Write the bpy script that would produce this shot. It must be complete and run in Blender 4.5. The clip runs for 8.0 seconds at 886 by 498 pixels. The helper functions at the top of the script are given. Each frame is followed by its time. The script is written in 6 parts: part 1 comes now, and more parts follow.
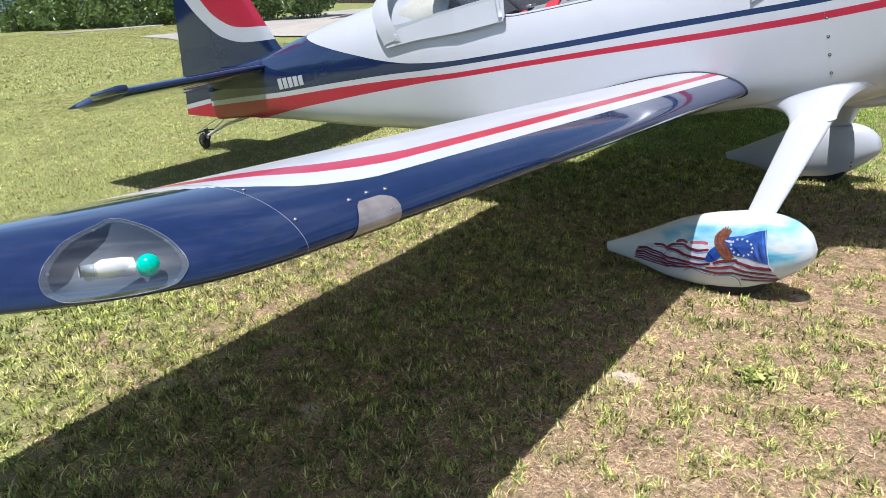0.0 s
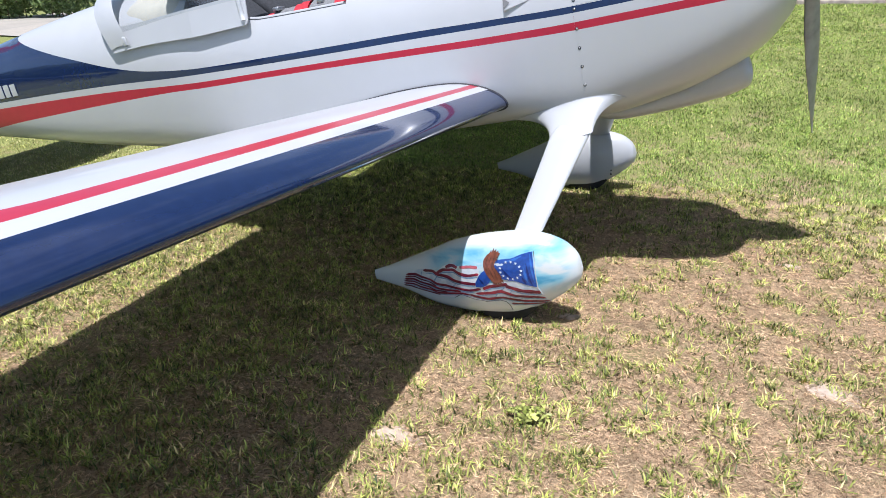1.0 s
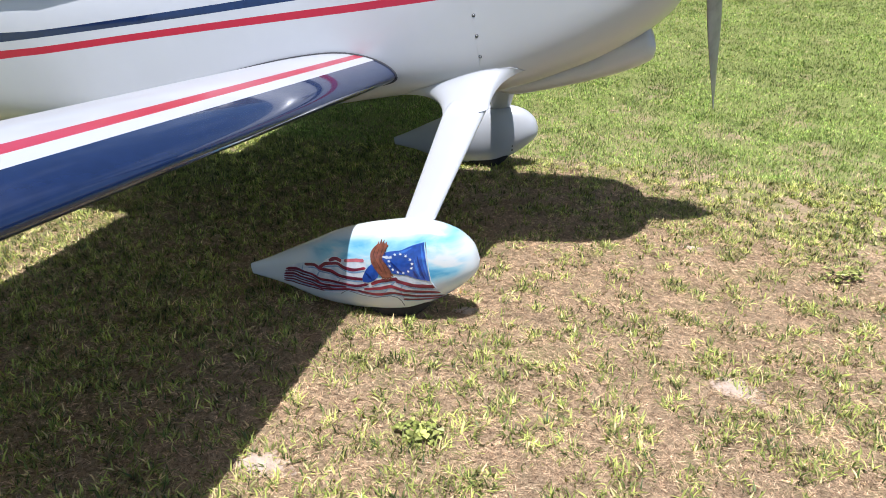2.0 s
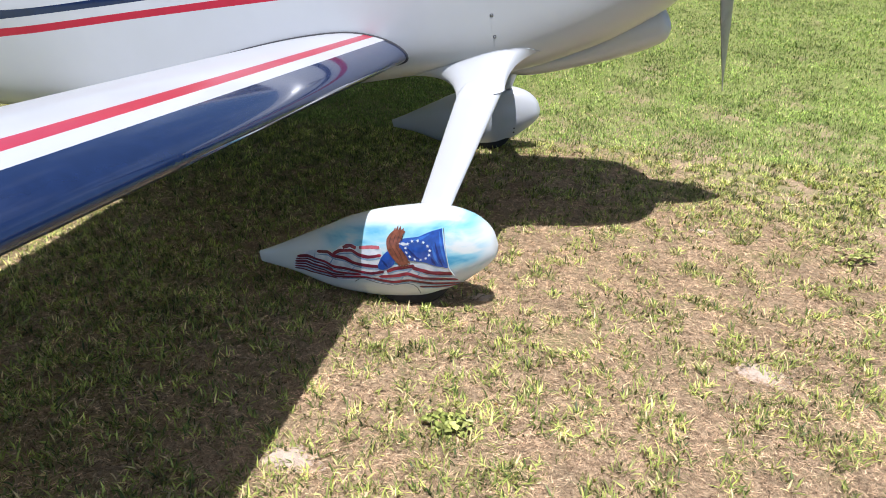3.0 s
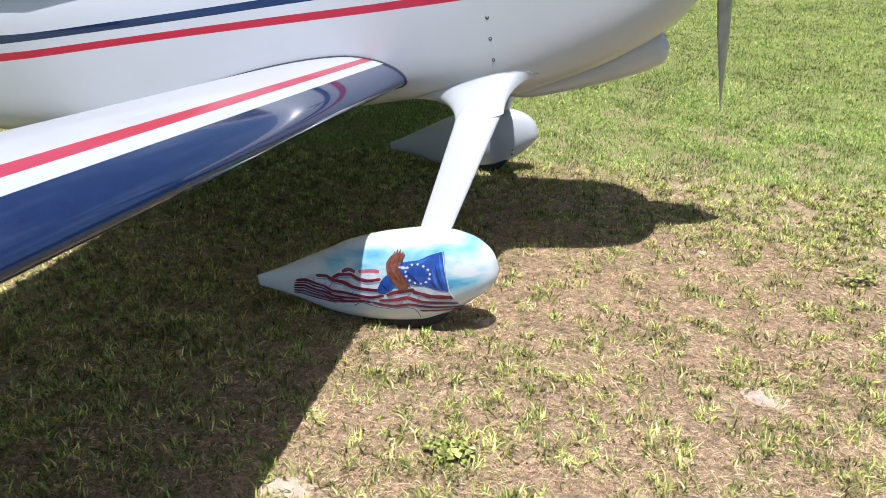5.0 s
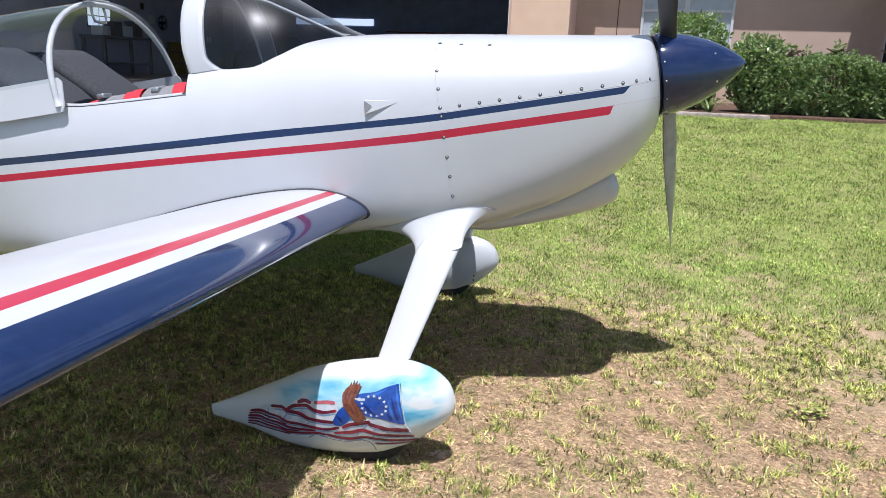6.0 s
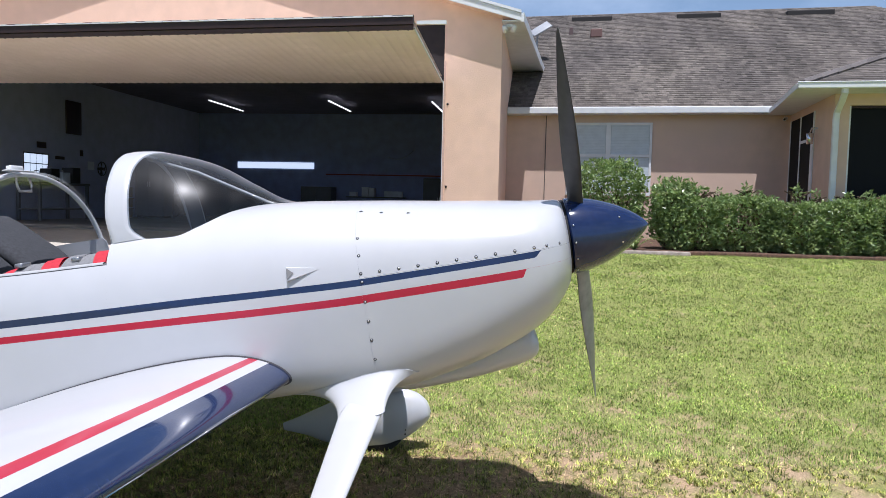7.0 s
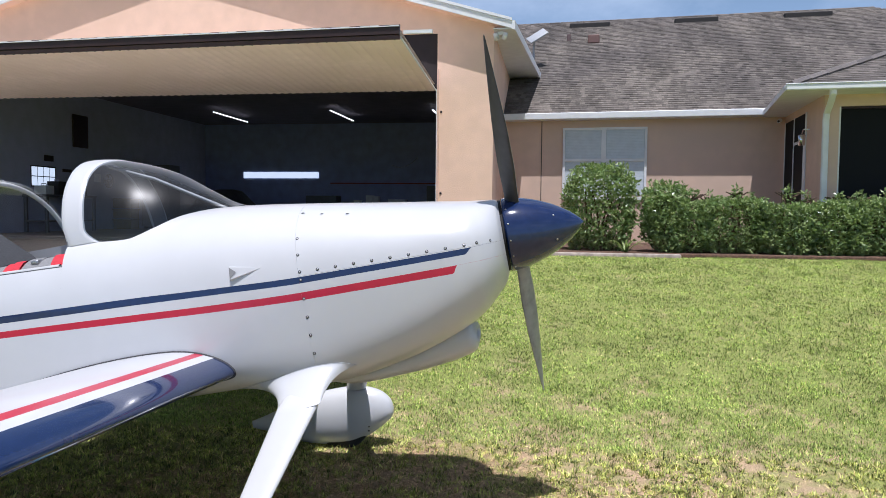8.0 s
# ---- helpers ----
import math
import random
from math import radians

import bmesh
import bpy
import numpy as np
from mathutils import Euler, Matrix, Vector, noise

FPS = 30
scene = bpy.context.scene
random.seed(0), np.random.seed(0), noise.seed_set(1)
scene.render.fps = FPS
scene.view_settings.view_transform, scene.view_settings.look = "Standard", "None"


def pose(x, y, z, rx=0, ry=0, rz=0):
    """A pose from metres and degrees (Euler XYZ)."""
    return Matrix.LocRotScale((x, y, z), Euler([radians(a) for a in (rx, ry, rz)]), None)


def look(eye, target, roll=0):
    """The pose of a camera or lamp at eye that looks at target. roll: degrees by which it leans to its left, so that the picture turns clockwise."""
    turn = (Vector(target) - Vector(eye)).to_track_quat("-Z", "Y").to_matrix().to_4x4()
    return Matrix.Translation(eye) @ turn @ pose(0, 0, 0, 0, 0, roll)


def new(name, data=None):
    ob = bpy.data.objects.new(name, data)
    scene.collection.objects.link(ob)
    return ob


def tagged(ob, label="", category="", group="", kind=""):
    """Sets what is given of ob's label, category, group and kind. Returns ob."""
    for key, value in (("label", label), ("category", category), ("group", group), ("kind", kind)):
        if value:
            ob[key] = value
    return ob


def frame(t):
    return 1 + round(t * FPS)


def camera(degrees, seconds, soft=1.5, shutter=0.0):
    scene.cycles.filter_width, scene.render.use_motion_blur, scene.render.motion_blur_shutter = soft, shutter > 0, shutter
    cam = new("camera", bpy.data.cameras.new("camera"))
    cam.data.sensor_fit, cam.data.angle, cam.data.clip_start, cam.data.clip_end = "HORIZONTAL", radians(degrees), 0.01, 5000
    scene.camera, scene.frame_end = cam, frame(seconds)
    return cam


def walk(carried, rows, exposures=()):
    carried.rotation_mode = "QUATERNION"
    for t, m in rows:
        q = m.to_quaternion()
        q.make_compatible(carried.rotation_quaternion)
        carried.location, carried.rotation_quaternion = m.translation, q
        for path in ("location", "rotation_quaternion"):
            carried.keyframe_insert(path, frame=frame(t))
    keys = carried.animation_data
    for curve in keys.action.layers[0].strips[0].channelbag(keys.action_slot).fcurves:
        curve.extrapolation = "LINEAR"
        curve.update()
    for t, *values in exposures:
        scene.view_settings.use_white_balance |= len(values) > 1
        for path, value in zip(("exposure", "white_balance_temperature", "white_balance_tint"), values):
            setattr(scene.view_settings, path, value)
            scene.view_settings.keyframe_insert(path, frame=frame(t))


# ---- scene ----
cam = camera(64.2, 8.0, soft=0.5)
PATH = [
    (0, (0.799, -3.775, 1.33), (-0.444, -2.381, 0.617), -4.2),
    (0.5, (0.782, -3.613, 1.304), (-0.36, -2.143, 0.573), -4.1),
    (1, (0.745, -3.351, 1.297), (-0.034, -1.659, 0.569), -1.8),
    (1.5, (0.753, -3.157, 1.271), (0.168, -1.405, 0.503), -0.3),
    (1.7, (0.75, -3.087, 1.27), (0.19, -1.335, 0.485), -0.0),
    (2.8, (0.585, -3.037, 1.268), (0.114, -1.296, 0.403), 0.4),
    (3, (0.571, -3.038, 1.259), (0.107, -1.294, 0.398), 0.6),
    (3.5, (0.573, -3.04, 1.264), (0.108, -1.295, 0.405), 0.4),
    (4, (0.572, -3.041, 1.263), (0.104, -1.294, 0.409), 0.1),
    (4.2, (0.562, -3.039, 1.263), (0.097, -1.292, 0.409), 0.2),
    (5.3, (0.555, -3.017, 1.257), (0.096, -1.226, 0.494), 0.5),
    (5.5, (0.562, -3.025, 1.265), (0.111, -1.215, 0.544), 0.7),
    (6, (0.591, -3.033, 1.333), (0.185, -1.14, 0.83), 2.1),
    (6.5, (0.651, -3.016, 1.453), (0.339, -1.052, 1.244), 2.0),
    (7, (0.678, -3.047, 1.459), (0.406, -1.07, 1.329), 1.3),
    (7.5, (0.753, -3.091, 1.457), (0.491, -1.111, 1.354), 1.0),
    (8, (1.015, -3.133, 1.432), (0.705, -1.16, 1.324), 0.5),
]

walk(cam, [(t, look(eye, target, roll)) for t, eye, target, roll in PATH], exposures=((0, 0.18, 5610, 13.5), (3.5, 0.18, 5690, 13), (5.5, 0.20, 5620, 13.5), (6.5, 0.14, 5690, 15), (7, 0.11, 5680, 15.5), (8, 0.10, 5720, 15)))

# ---- daylight: high sun from behind the camera's side ----
SUN_DIR = Vector((0.055, -0.262, 0.965)).normalized()
sun_data = bpy.data.lights.new("sun", "SUN")
sun_data.energy, sun_data.angle, sun_data.color = 5.6, radians(0.55), (1.0, 0.94, 0.855)
sun = new("sun", sun_data)
sun.matrix_world = look(SUN_DIR * 50, (0, 0, 0))
world = bpy.data.worlds.new("sky")
scene.world = world
world.use_nodes = True
_n = world.node_tree.nodes
_sky = _n.new("ShaderNodeTexSky")
_sky.sky_type, _sky.sun_disc = "NISHITA", False
_sky.sun_elevation = math.asin(SUN_DIR.z)
_sky.sun_rotation = math.atan2(SUN_DIR.x, SUN_DIR.y)
_sky.air_density, _sky.dust_density, _sky.ozone_density = 1.1, 3.0, 1.6
_n["Background"].inputs["Strength"].default_value = 0.044
# thin fair-weather cloud drifting over the whole sky
_co, _map, _cl, _cr, _cm = _n.new("ShaderNodeTexCoord"), _n.new("ShaderNodeMapping"), _n.new("ShaderNodeTexNoise"), _n.new("ShaderNodeMapRange"), _n.new("ShaderNodeMix")
_map.inputs["Scale"].default_value = (1.0, 1.0, 2.2)
_cl.inputs["Scale"].default_value, _cl.inputs["Detail"].default_value, _cl.inputs["Roughness"].default_value = 2.6, 9, 0.58
_cr.inputs["From Min"].default_value, _cr.inputs["From Max"].default_value, _cr.inputs["To Max"].default_value = 0.47, 0.68, 0.80
_cm.data_type = "RGBA"
_cm.inputs["B"].default_value = (13.5, 14.0, 15.0, 1)
_wl = world.node_tree.links.new
_wl(_co.outputs["Generated"], _map.inputs["Vector"])
_wl(_map.outputs["Vector"], _cl.inputs["Vector"])
_wl(_cl.outputs["Fac"], _cr.inputs["Value"])
_wl(_cr.outputs["Result"], _cm.inputs["Factor"])
_wl(_sky.outputs["Color"], _cm.inputs["A"])
# pale haze that thickens towards the horizon
_sx, _ab, _iv, _pw, _hz = _n.new("ShaderNodeSeparateXYZ"), _n.new("ShaderNodeMath"), _n.new("ShaderNodeMath"), _n.new("ShaderNodeMath"), _n.new("ShaderNodeMix")
_ab.operation, _iv.operation, _pw.operation, _hz.data_type = "ABSOLUTE", "SUBTRACT", "POWER", "RGBA"
_iv.inputs[0].default_value, _pw.inputs[1].default_value = 1.0, 2.2
_hz.inputs["B"].default_value = (9.3, 13.4, 18.6, 1)
_wl(_co.outputs["Generated"], _sx.inputs["Vector"])
_wl(_sx.outputs["Z"], _ab.inputs[0])
_wl(_ab.outputs["Value"], _iv.inputs[1])
_wl(_iv.outputs["Value"], _pw.inputs[0])
_wl(_pw.outputs["Value"], _hz.inputs["Factor"])
_wl(_cm.outputs["Result"], _hz.inputs["A"])
_wl(_hz.outputs["Result"], _n["Background"].inputs["Color"])


# ---- materials ----
def mat(name, color, rough=0.5, metal=0.0, coat=0.0, scale=30.0, vary=0.08, bump=0.0, bump_scale=200.0, second=None, second_scale=3.0,
        second_amount=0.5, sharp=0.1, spec=0.5, random_vary=0.0):
    """A principled surface whose colour wanders at two scales, with fine relief."""
    m = bpy.data.materials.new(name)
    m.use_nodes = True
    nt = m.node_tree
    n, link = nt.nodes, nt.links.new
    b = n["Principled BSDF"]
    b.inputs["Roughness"].default_value, b.inputs["Metallic"].default_value = rough, metal
    b.inputs["Coat Weight"].default_value, b.inputs["Coat Roughness"].default_value = coat, 0.04
    b.inputs["Specular IOR Level"].default_value = spec
    co = n.new("ShaderNodeTexCoord")
    tex = n.new("ShaderNodeTexNoise")
    tex.inputs["Scale"].default_value, tex.inputs["Detail"].default_value = scale, 6
    link(co.outputs["Object"], tex.inputs["Vector"])
    hsv = n.new("ShaderNodeHueSaturation")
    hsv.inputs["Color"].default_value = (*color, 1)
    mr = n.new("ShaderNodeMapRange")
    mr.inputs["From Min"].default_value, mr.inputs["From Max"].default_value = 0.3, 0.7
    mr.inputs["To Min"].default_value, mr.inputs["To Max"].default_value = 1 - vary, 1 + vary
    link(tex.outputs["Fac"], mr.inputs["Value"])
    link(mr.outputs["Result"], hsv.inputs["Value"])
    out = hsv.outputs["Color"]
    if second:
        big = n.new("ShaderNodeTexNoise")
        big.inputs["Scale"].default_value, big.inputs["Detail"].default_value = second_scale, 8
        link(co.outputs["Object"], big.inputs["Vector"])
        r2 = n.new("ShaderNodeMapRange")
        r2.inputs["From Min"].default_value, r2.inputs["From Max"].default_value = second_amount - sharp, second_amount + sharp
        link(big.outputs["Fac"], r2.inputs["Value"])
        mix = n.new("ShaderNodeMix")
        mix.data_type = "RGBA"
        link(r2.outputs["Result"], mix.inputs["Factor"])
        link(out, mix.inputs["A"])
        mix.inputs["B"].default_value = (*second, 1)
        out = mix.outputs["Result"]
    if random_vary:
        oi = n.new("ShaderNodeObjectInfo")
        r3 = n.new("ShaderNodeMapRange")
        r3.inputs["To Min"].default_value, r3.inputs["To Max"].default_value = 1 - random_vary, 1 + random_vary
        link(oi.outputs["Random"], r3.inputs["Value"])
        h2 = n.new("ShaderNodeHueSaturation")
        link(out, h2.inputs["Color"])
        link(r3.outputs["Result"], h2.inputs["Value"])
        out = h2.outputs["Color"]
    link(out, b.inputs["Base Color"])
    if bump:
        bt = n.new("ShaderNodeTexNoise")
        bt.inputs["Scale"].default_value, bt.inputs["Detail"].default_value = bump_scale, 4
        link(co.outputs["Object"], bt.inputs["Vector"])
        bp = n.new("ShaderNodeBump")
        bp.inputs["Strength"].default_value, bp.inputs["Distance"].default_value = bump, 0.01
        link(bt.outputs["Fac"], bp.inputs["Height"])
        link(bp.outputs["Normal"], b.inputs["Normal"])
    return m


def clear(name, tint, rough=0.0, face=0.05):
    """Thin clear sheet: mostly lets light straight through, with a Fresnel gloss."""
    m = bpy.data.materials.new(name)
    m.use_nodes = True
    n, link = m.node_tree.nodes, m.node_tree.links.new
    n.remove(n["Principled BSDF"])
    tr, gl, mx, lw = n.new("ShaderNodeBsdfTransparent"), n.new("ShaderNodeBsdfGlossy"), n.new("ShaderNodeMixShader"), n.new("ShaderNodeLayerWeight")
    tr.inputs["Color"].default_value = (*tint, 1)
    gl.inputs["Roughness"].default_value = rough
    lw.inputs["Blend"].default_value = 0.5
    pw, ma = n.new("ShaderNodeMath"), n.new("ShaderNodeMath")
    pw.operation, ma.operation = "POWER", "MULTIPLY_ADD"
    pw.inputs[1].default_value, ma.inputs[1].default_value, ma.inputs[2].default_value = 5.0, 1 - face, face
    link(lw.outputs["Facing"], pw.inputs[0])
    link(pw.outputs["Value"], ma.inputs[0])
    link(ma.outputs["Value"], mx.inputs["Fac"])
    link(tr.outputs["BSDF"], mx.inputs[1])
    link(gl.outputs["BSDF"], mx.inputs[2])
    link(mx.outputs["Shader"], n["Material Output"].inputs["Surface"])
    return m


WHITE = mat("white_gloss_paint", (0.53, 0.535, 0.55), 0.28, coat=0.25, scale=9, vary=0.015, second=(0.51, 0.515, 0.525), second_scale=1.6, second_amount=0.55)
BLUE = mat("navy_gloss_paint", (0.012, 0.024, 0.076), 0.10, coat=.75, scale=40, vary=0.10, spec=0.30)
RED = mat("red_gloss_paint", (0.43, 0.020, 0.048), 0.28, coat=0.25, scale=20, vary=0.05, spec=0.3)
DARK = mat("black_rubber", (0.02, 0.02, 0.021), 0.8, scale=60, vary=0.2, bump=0.2)
STEEL = mat("screw_steel", (0.46, 0.46, 0.47), 0.42, metal=0.9, scale=200, vary=0.2)
SEAM = mat("panel_gap", (0.045, 0.045, 0.05), 0.8, vary=0.1)
CHROME = mat("polished_aluminium", (0.72, 0.73, 0.75), 0.16, metal=1.0, scale=60, vary=0.06)
PROP_BACK = mat("black_blade_paint", (0.030, 0.028, 0.028), 0.45, scale=25, vary=0.25)
PROPM = mat("grey_blade_paint", (0.30, 0.30, 0.30), 0.42, coat=0.2, scale=25, vary=0.18, second=(0.38, 0.38, 0.38), second_scale=6, second_amount=0.62)
GLASS = clear("acrylic", (0.88, 0.90, 0.90), 0.02, 0.075)
LENS_CLEAR = clear("lens_acrylic", (0.80, 0.84, 0.88), 0.05, 0.27)
SMOKE = clear("smoked_acrylic", (0.49, 0.53, 0.58), 0.40, 0.046)
WINDOW = mat("window_pane", (0.35, 0.42, 0.46), 0.05, scale=3, vary=0.12, spec=0.8)
STUCCO = mat("tan_stucco", (0.83, 0.58, 0.44), 0.9, scale=4, vary=0.05, bump=0.35, bump_scale=90, second=(0.78, 0.545, 0.41), second_scale=0.7, second_amount=0.55)
STUCCO_DK = mat("taupe_stucco", (0.68, 0.50, 0.385), 0.9, scale=4, vary=0.05, bump=0.35, bump_scale=90, second=(0.61, 0.46, 0.36), second_scale=0.7, second_amount=0.55)
TRIM = mat("white_trim", (0.74, 0.75, 0.76), 0.5, scale=6, vary=0.05)
BROWN = mat("dark_brown_steel", (0.0279, 0.0114, 0.0110), 0.55, scale=8, vary=0.2)
SHEET = mat("pale_sheet_metal", (0.60, 0.51, 0.47), 0.6, scale=5, vary=0.08)
CREAM = mat("cream_panel", (0.90, 0.74, 0.72), 0.6, scale=5, vary=0.05, second=(0.85, 0.69, 0.66), second_scale=0.8)
CONCRETE = mat("concrete", (0.56, 0.50, 0.43), 0.9, scale=14, vary=0.12, bump=0.2, bump_scale=60, second=(0.47, 0.41, 0.35), second_scale=0.5)
# hangar tones: back wall and ceiling are darkened to carry the deep interior's shade
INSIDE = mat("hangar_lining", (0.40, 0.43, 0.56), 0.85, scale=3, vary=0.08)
BACKWALL = mat("shaded_hangar_lining", (0.28, 0.33, 0.54), 0.85, scale=3, vary=0.12)
CEILING = mat("shaded_hangar_ceiling", (0.17, 0.155, 0.19), 0.9, scale=3, vary=0.15)
# hangar floor: a darker concrete than the apron
FLOOR_DK = mat("dark_hangar_floor", (0.36, 0.33, 0.30), 0.7, scale=9, vary=0.15, second=(0.28, 0.255, 0.23), second_scale=0.6)
PAVING = mat("tan_paving", (0.39, 0.352, 0.30), 0.9, scale=10, vary=0.10, bump=0.2, bump_scale=60, second=(0.335, 0.305, 0.26), second_scale=0.6)
BLACKISH = mat("screen_and_porch_shade", (0.010, 0.011, 0.013), 0.6, scale=200, vary=0.3, spec=0.12)
SHINGLE = mat("asphalt_shingle", (0.165, 0.148, 0.142), 0.95, scale=60, vary=0.25, bump=0.5, bump_scale=220, second=(0.13, 0.115, 0.11), second_scale=0.45, second_amount=0.52, sharp=0.2, random_vary=0.22)
MULCH = mat("mulch", (0.10, 0.055, 0.035), 0.95, scale=30, vary=0.5, bump=0.8, bump_scale=60)
LEAF = mat("hedge_leaf", (0.135, 0.205, 0.075), 0.30, scale=5, vary=0.6, second=(0.42, 0.50, 0.20), second_scale=11, second_amount=0.54, spec=.6)
_nt = LEAF.node_tree
_tl, _mx = _nt.nodes.new("ShaderNodeBsdfTranslucent"), _nt.nodes.new("ShaderNodeMixShader")
_tl.inputs["Color"].default_value = (0.22, 0.32, 0.08, 1)
_mx.inputs["Fac"].default_value = 0.34
_nt.links.new(_nt.nodes["Principled BSDF"].outputs["BSDF"], _mx.inputs[1])
_nt.links.new(_tl.outputs["BSDF"], _mx.inputs[2])
_nt.links.new(_mx.outputs["Shader"], _nt.nodes["Material Output"].inputs["Surface"])
BARK = mat("bark", (0.12, 0.08, 0.05), 0.9, scale=20, vary=0.3, bump=0.5)


def blades(name, low, high, dry, dry_share, rough=0.55, dim=0.45, lit=1.40, tuft=32.0, broad=6.0, shift=0.21):
    """Leaves that differ one from another: dark to light, and some dry."""
    m = bpy.data.materials.new(name)
    m.use_nodes = True
    n, link = m.node_tree.nodes, m.node_tree.links.new
    p = n["Principled BSDF"]
    p.inputs["Roughness"].default_value, p.inputs["Specular IOR Level"].default_value = rough, 0.22
    g = n.new("ShaderNodeNewGeometry")
    r = n.new("ShaderNodeValToRGB")
    e = r.color_ramp.elements
    e[0].position, e[0].color = 0.0, (*low, 1)
    e[1].position, e[1].color = 1.0, (*dry, 1)
    a = r.color_ramp.elements.new(1 - dry_share)
    a.color = (*high, 1)
    c = r.color_ramp.elements.new(min(1 - dry_share + .04, .99))
    c.color = (*dry, 1)
    link(g.outputs["Random Per Island"], r.inputs["Fac"])
    t = n.new("ShaderNodeTexNoise")
    t.inputs["Scale"].default_value, t.inputs["Detail"].default_value = broad, 4
    link(g.outputs["Position"], t.inputs["Vector"])
    k = n.new("ShaderNodeMapRange")
    k.inputs["From Min"].default_value, k.inputs["From Max"].default_value = 0.3, 0.7
    k.inputs["To Min"].default_value, k.inputs["To Max"].default_value = 1 - shift, 1 + shift
    link(t.outputs["Fac"], k.inputs["Value"])
    t2 = n.new("ShaderNodeTexNoise")
    t2.inputs["Scale"].default_value, t2.inputs["Detail"].default_value = tuft, 2
    link(g.outputs["Position"], t2.inputs["Vector"])
    k2 = n.new("ShaderNodeMapRange")
    k2.inputs["From Min"].default_value, k2.inputs["From Max"].default_value = 0.36, 0.64
    k2.inputs["To Min"].default_value, k2.inputs["To Max"].default_value = dim, lit
    link(t2.outputs["Fac"], k2.inputs["Value"])
    kk = n.new("ShaderNodeMath")
    kk.operation = "MULTIPLY"
    link(k.outputs["Result"], kk.inputs[0])
    link(k2.outputs["Result"], kk.inputs[1])
    h = n.new("ShaderNodeHueSaturation")
    link(r.outputs["Color"], h.inputs["Color"])
    link(kk.outputs["Value"], h.inputs["Value"])
    link(h.outputs["Color"], p.inputs["Base Color"])
    return m


# ---- mesh helpers ----
def part(name, bm, material, parent=None, label="", smooth=True):
    """Links a bmesh, or (vertices, faces), as one mesh object, under a thing where one is given."""
    me = bpy.data.meshes.new(name)
    if isinstance(bm, tuple):
        me.from_pydata(bm[0], [], bm[1])
        if len(bm) > 2:
            for p, k in zip(me.polygons, bm[2]):
                p.material_index = k
    elif isinstance(bm, list):
        me = bm[0]
        me.name = name
    else:
        bm.to_mesh(me)
        bm.free()
    for m in material if isinstance(material, (list, tuple)) else [material]:
        me.materials.append(m)
    if smooth:
        me.polygons.foreach_set("use_smooth", [True] * len(me.polygons))
    me.update()
    ob = new(name, me)
    if parent:
        ob.parent = parent
    if label:
        tagged(ob, label)
    return ob


def empty(name, m=None, label="", category="", group="", kind=""):
    ob = new(name)
    if m:
        ob.matrix_world = m
    return tagged(ob, label, category, group, kind)


def box(x0, x1, y0, y1, z0, z1, bevel=0.0, bm=None):
    own = bm or bmesh.new()
    r = bmesh.ops.create_cube(own, size=1)
    bmesh.ops.scale(own, vec=(x1 - x0, y1 - y0, z1 - z0), verts=r["verts"])
    bmesh.ops.translate(own, vec=((x0 + x1) / 2, (y0 + y1) / 2, (z0 + z1) / 2), verts=r["verts"])
    if bevel:
        bmesh.ops.bevel(own, geom=list({e for v in r["verts"] for e in v.link_edges}), offset=bevel, segments=2, affect="EDGES", profile=0.5)
    return own


def grid(rows, close=False, flip=False):
    """Vertices and quads of a sheet of points; rows all of one length."""
    h, w = len(rows), len(rows[0])
    verts = [tuple(p) for r in rows for p in r]
    faces = []
    for i in range(h - 1):
        for j in range(w if close else w - 1):
            a, b = i * w + j, i * w + (j + 1) % w
            q = (a, b, b + w, a + w)
            faces.append(q[::-1] if flip else q)
    return verts, faces


def prism(c0, c1, y0, y1):
    """A bar between a section at y0 and one at y1, both of (x, z)."""
    bm = bmesh.new()
    vs = [[bm.verts.new((x, y, z)) for x, z in c] for c, y in ((c0, y0), (c1, y1))]
    n = len(c0)
    for k in range(n):
        a, b = k, (k + 1) % n
        bm.faces.new((vs[0][a], vs[0][b], vs[1][b], vs[1][a]))
    bm.faces.new(vs[0][::-1])
    bm.faces.new(vs[1])
    bmesh.ops.recalc_face_normals(bm, faces=bm.faces)
    return bm


def disc(center, normal, r, depth, seg=10):
    """A small round head standing proud of a surface."""
    bm = bmesh.new()
    bmesh.ops.create_cone(bm, cap_ends=True, segments=seg, radius1=r, radius2=r * 0.8, depth=depth)
    q = Vector((0, 0, 1)).rotation_difference(Vector(normal))
    bmesh.ops.transform(bm, matrix=Matrix.Translation(center) @ q.to_matrix().to_4x4(), verts=bm.verts)
    return bm


def tube(points, r, seg=8, close=False):
    """A round bar along points."""
    pts = [Vector(p) for p in points]
    rows = []
    n = len(pts)
    for i, p in enumerate(pts):
        a, b = (pts[i - 1], pts[(i + 1) % n]) if close else (pts[max(i - 1, 0)], pts[min(i + 1, n - 1)])
        t = (b - a).normalized()
        side = t.cross(Vector((0.13, 0.21, 0.97))).normalized()
        up = side.cross(t)
        rr = r[i] if isinstance(r, (list, tuple)) else r
        rows.append([p + rr * (math.cos(k * math.tau / seg) * side + math.sin(k * math.tau / seg) * up) for k in range(seg)])
    if close:
        rows.append(rows[0])
        return grid(rows, True)
    v, f = grid(rows, True)
    f.append(tuple(range(seg)))
    f.append(tuple(range((n - 1) * seg, n * seg))[::-1])
    return v, f


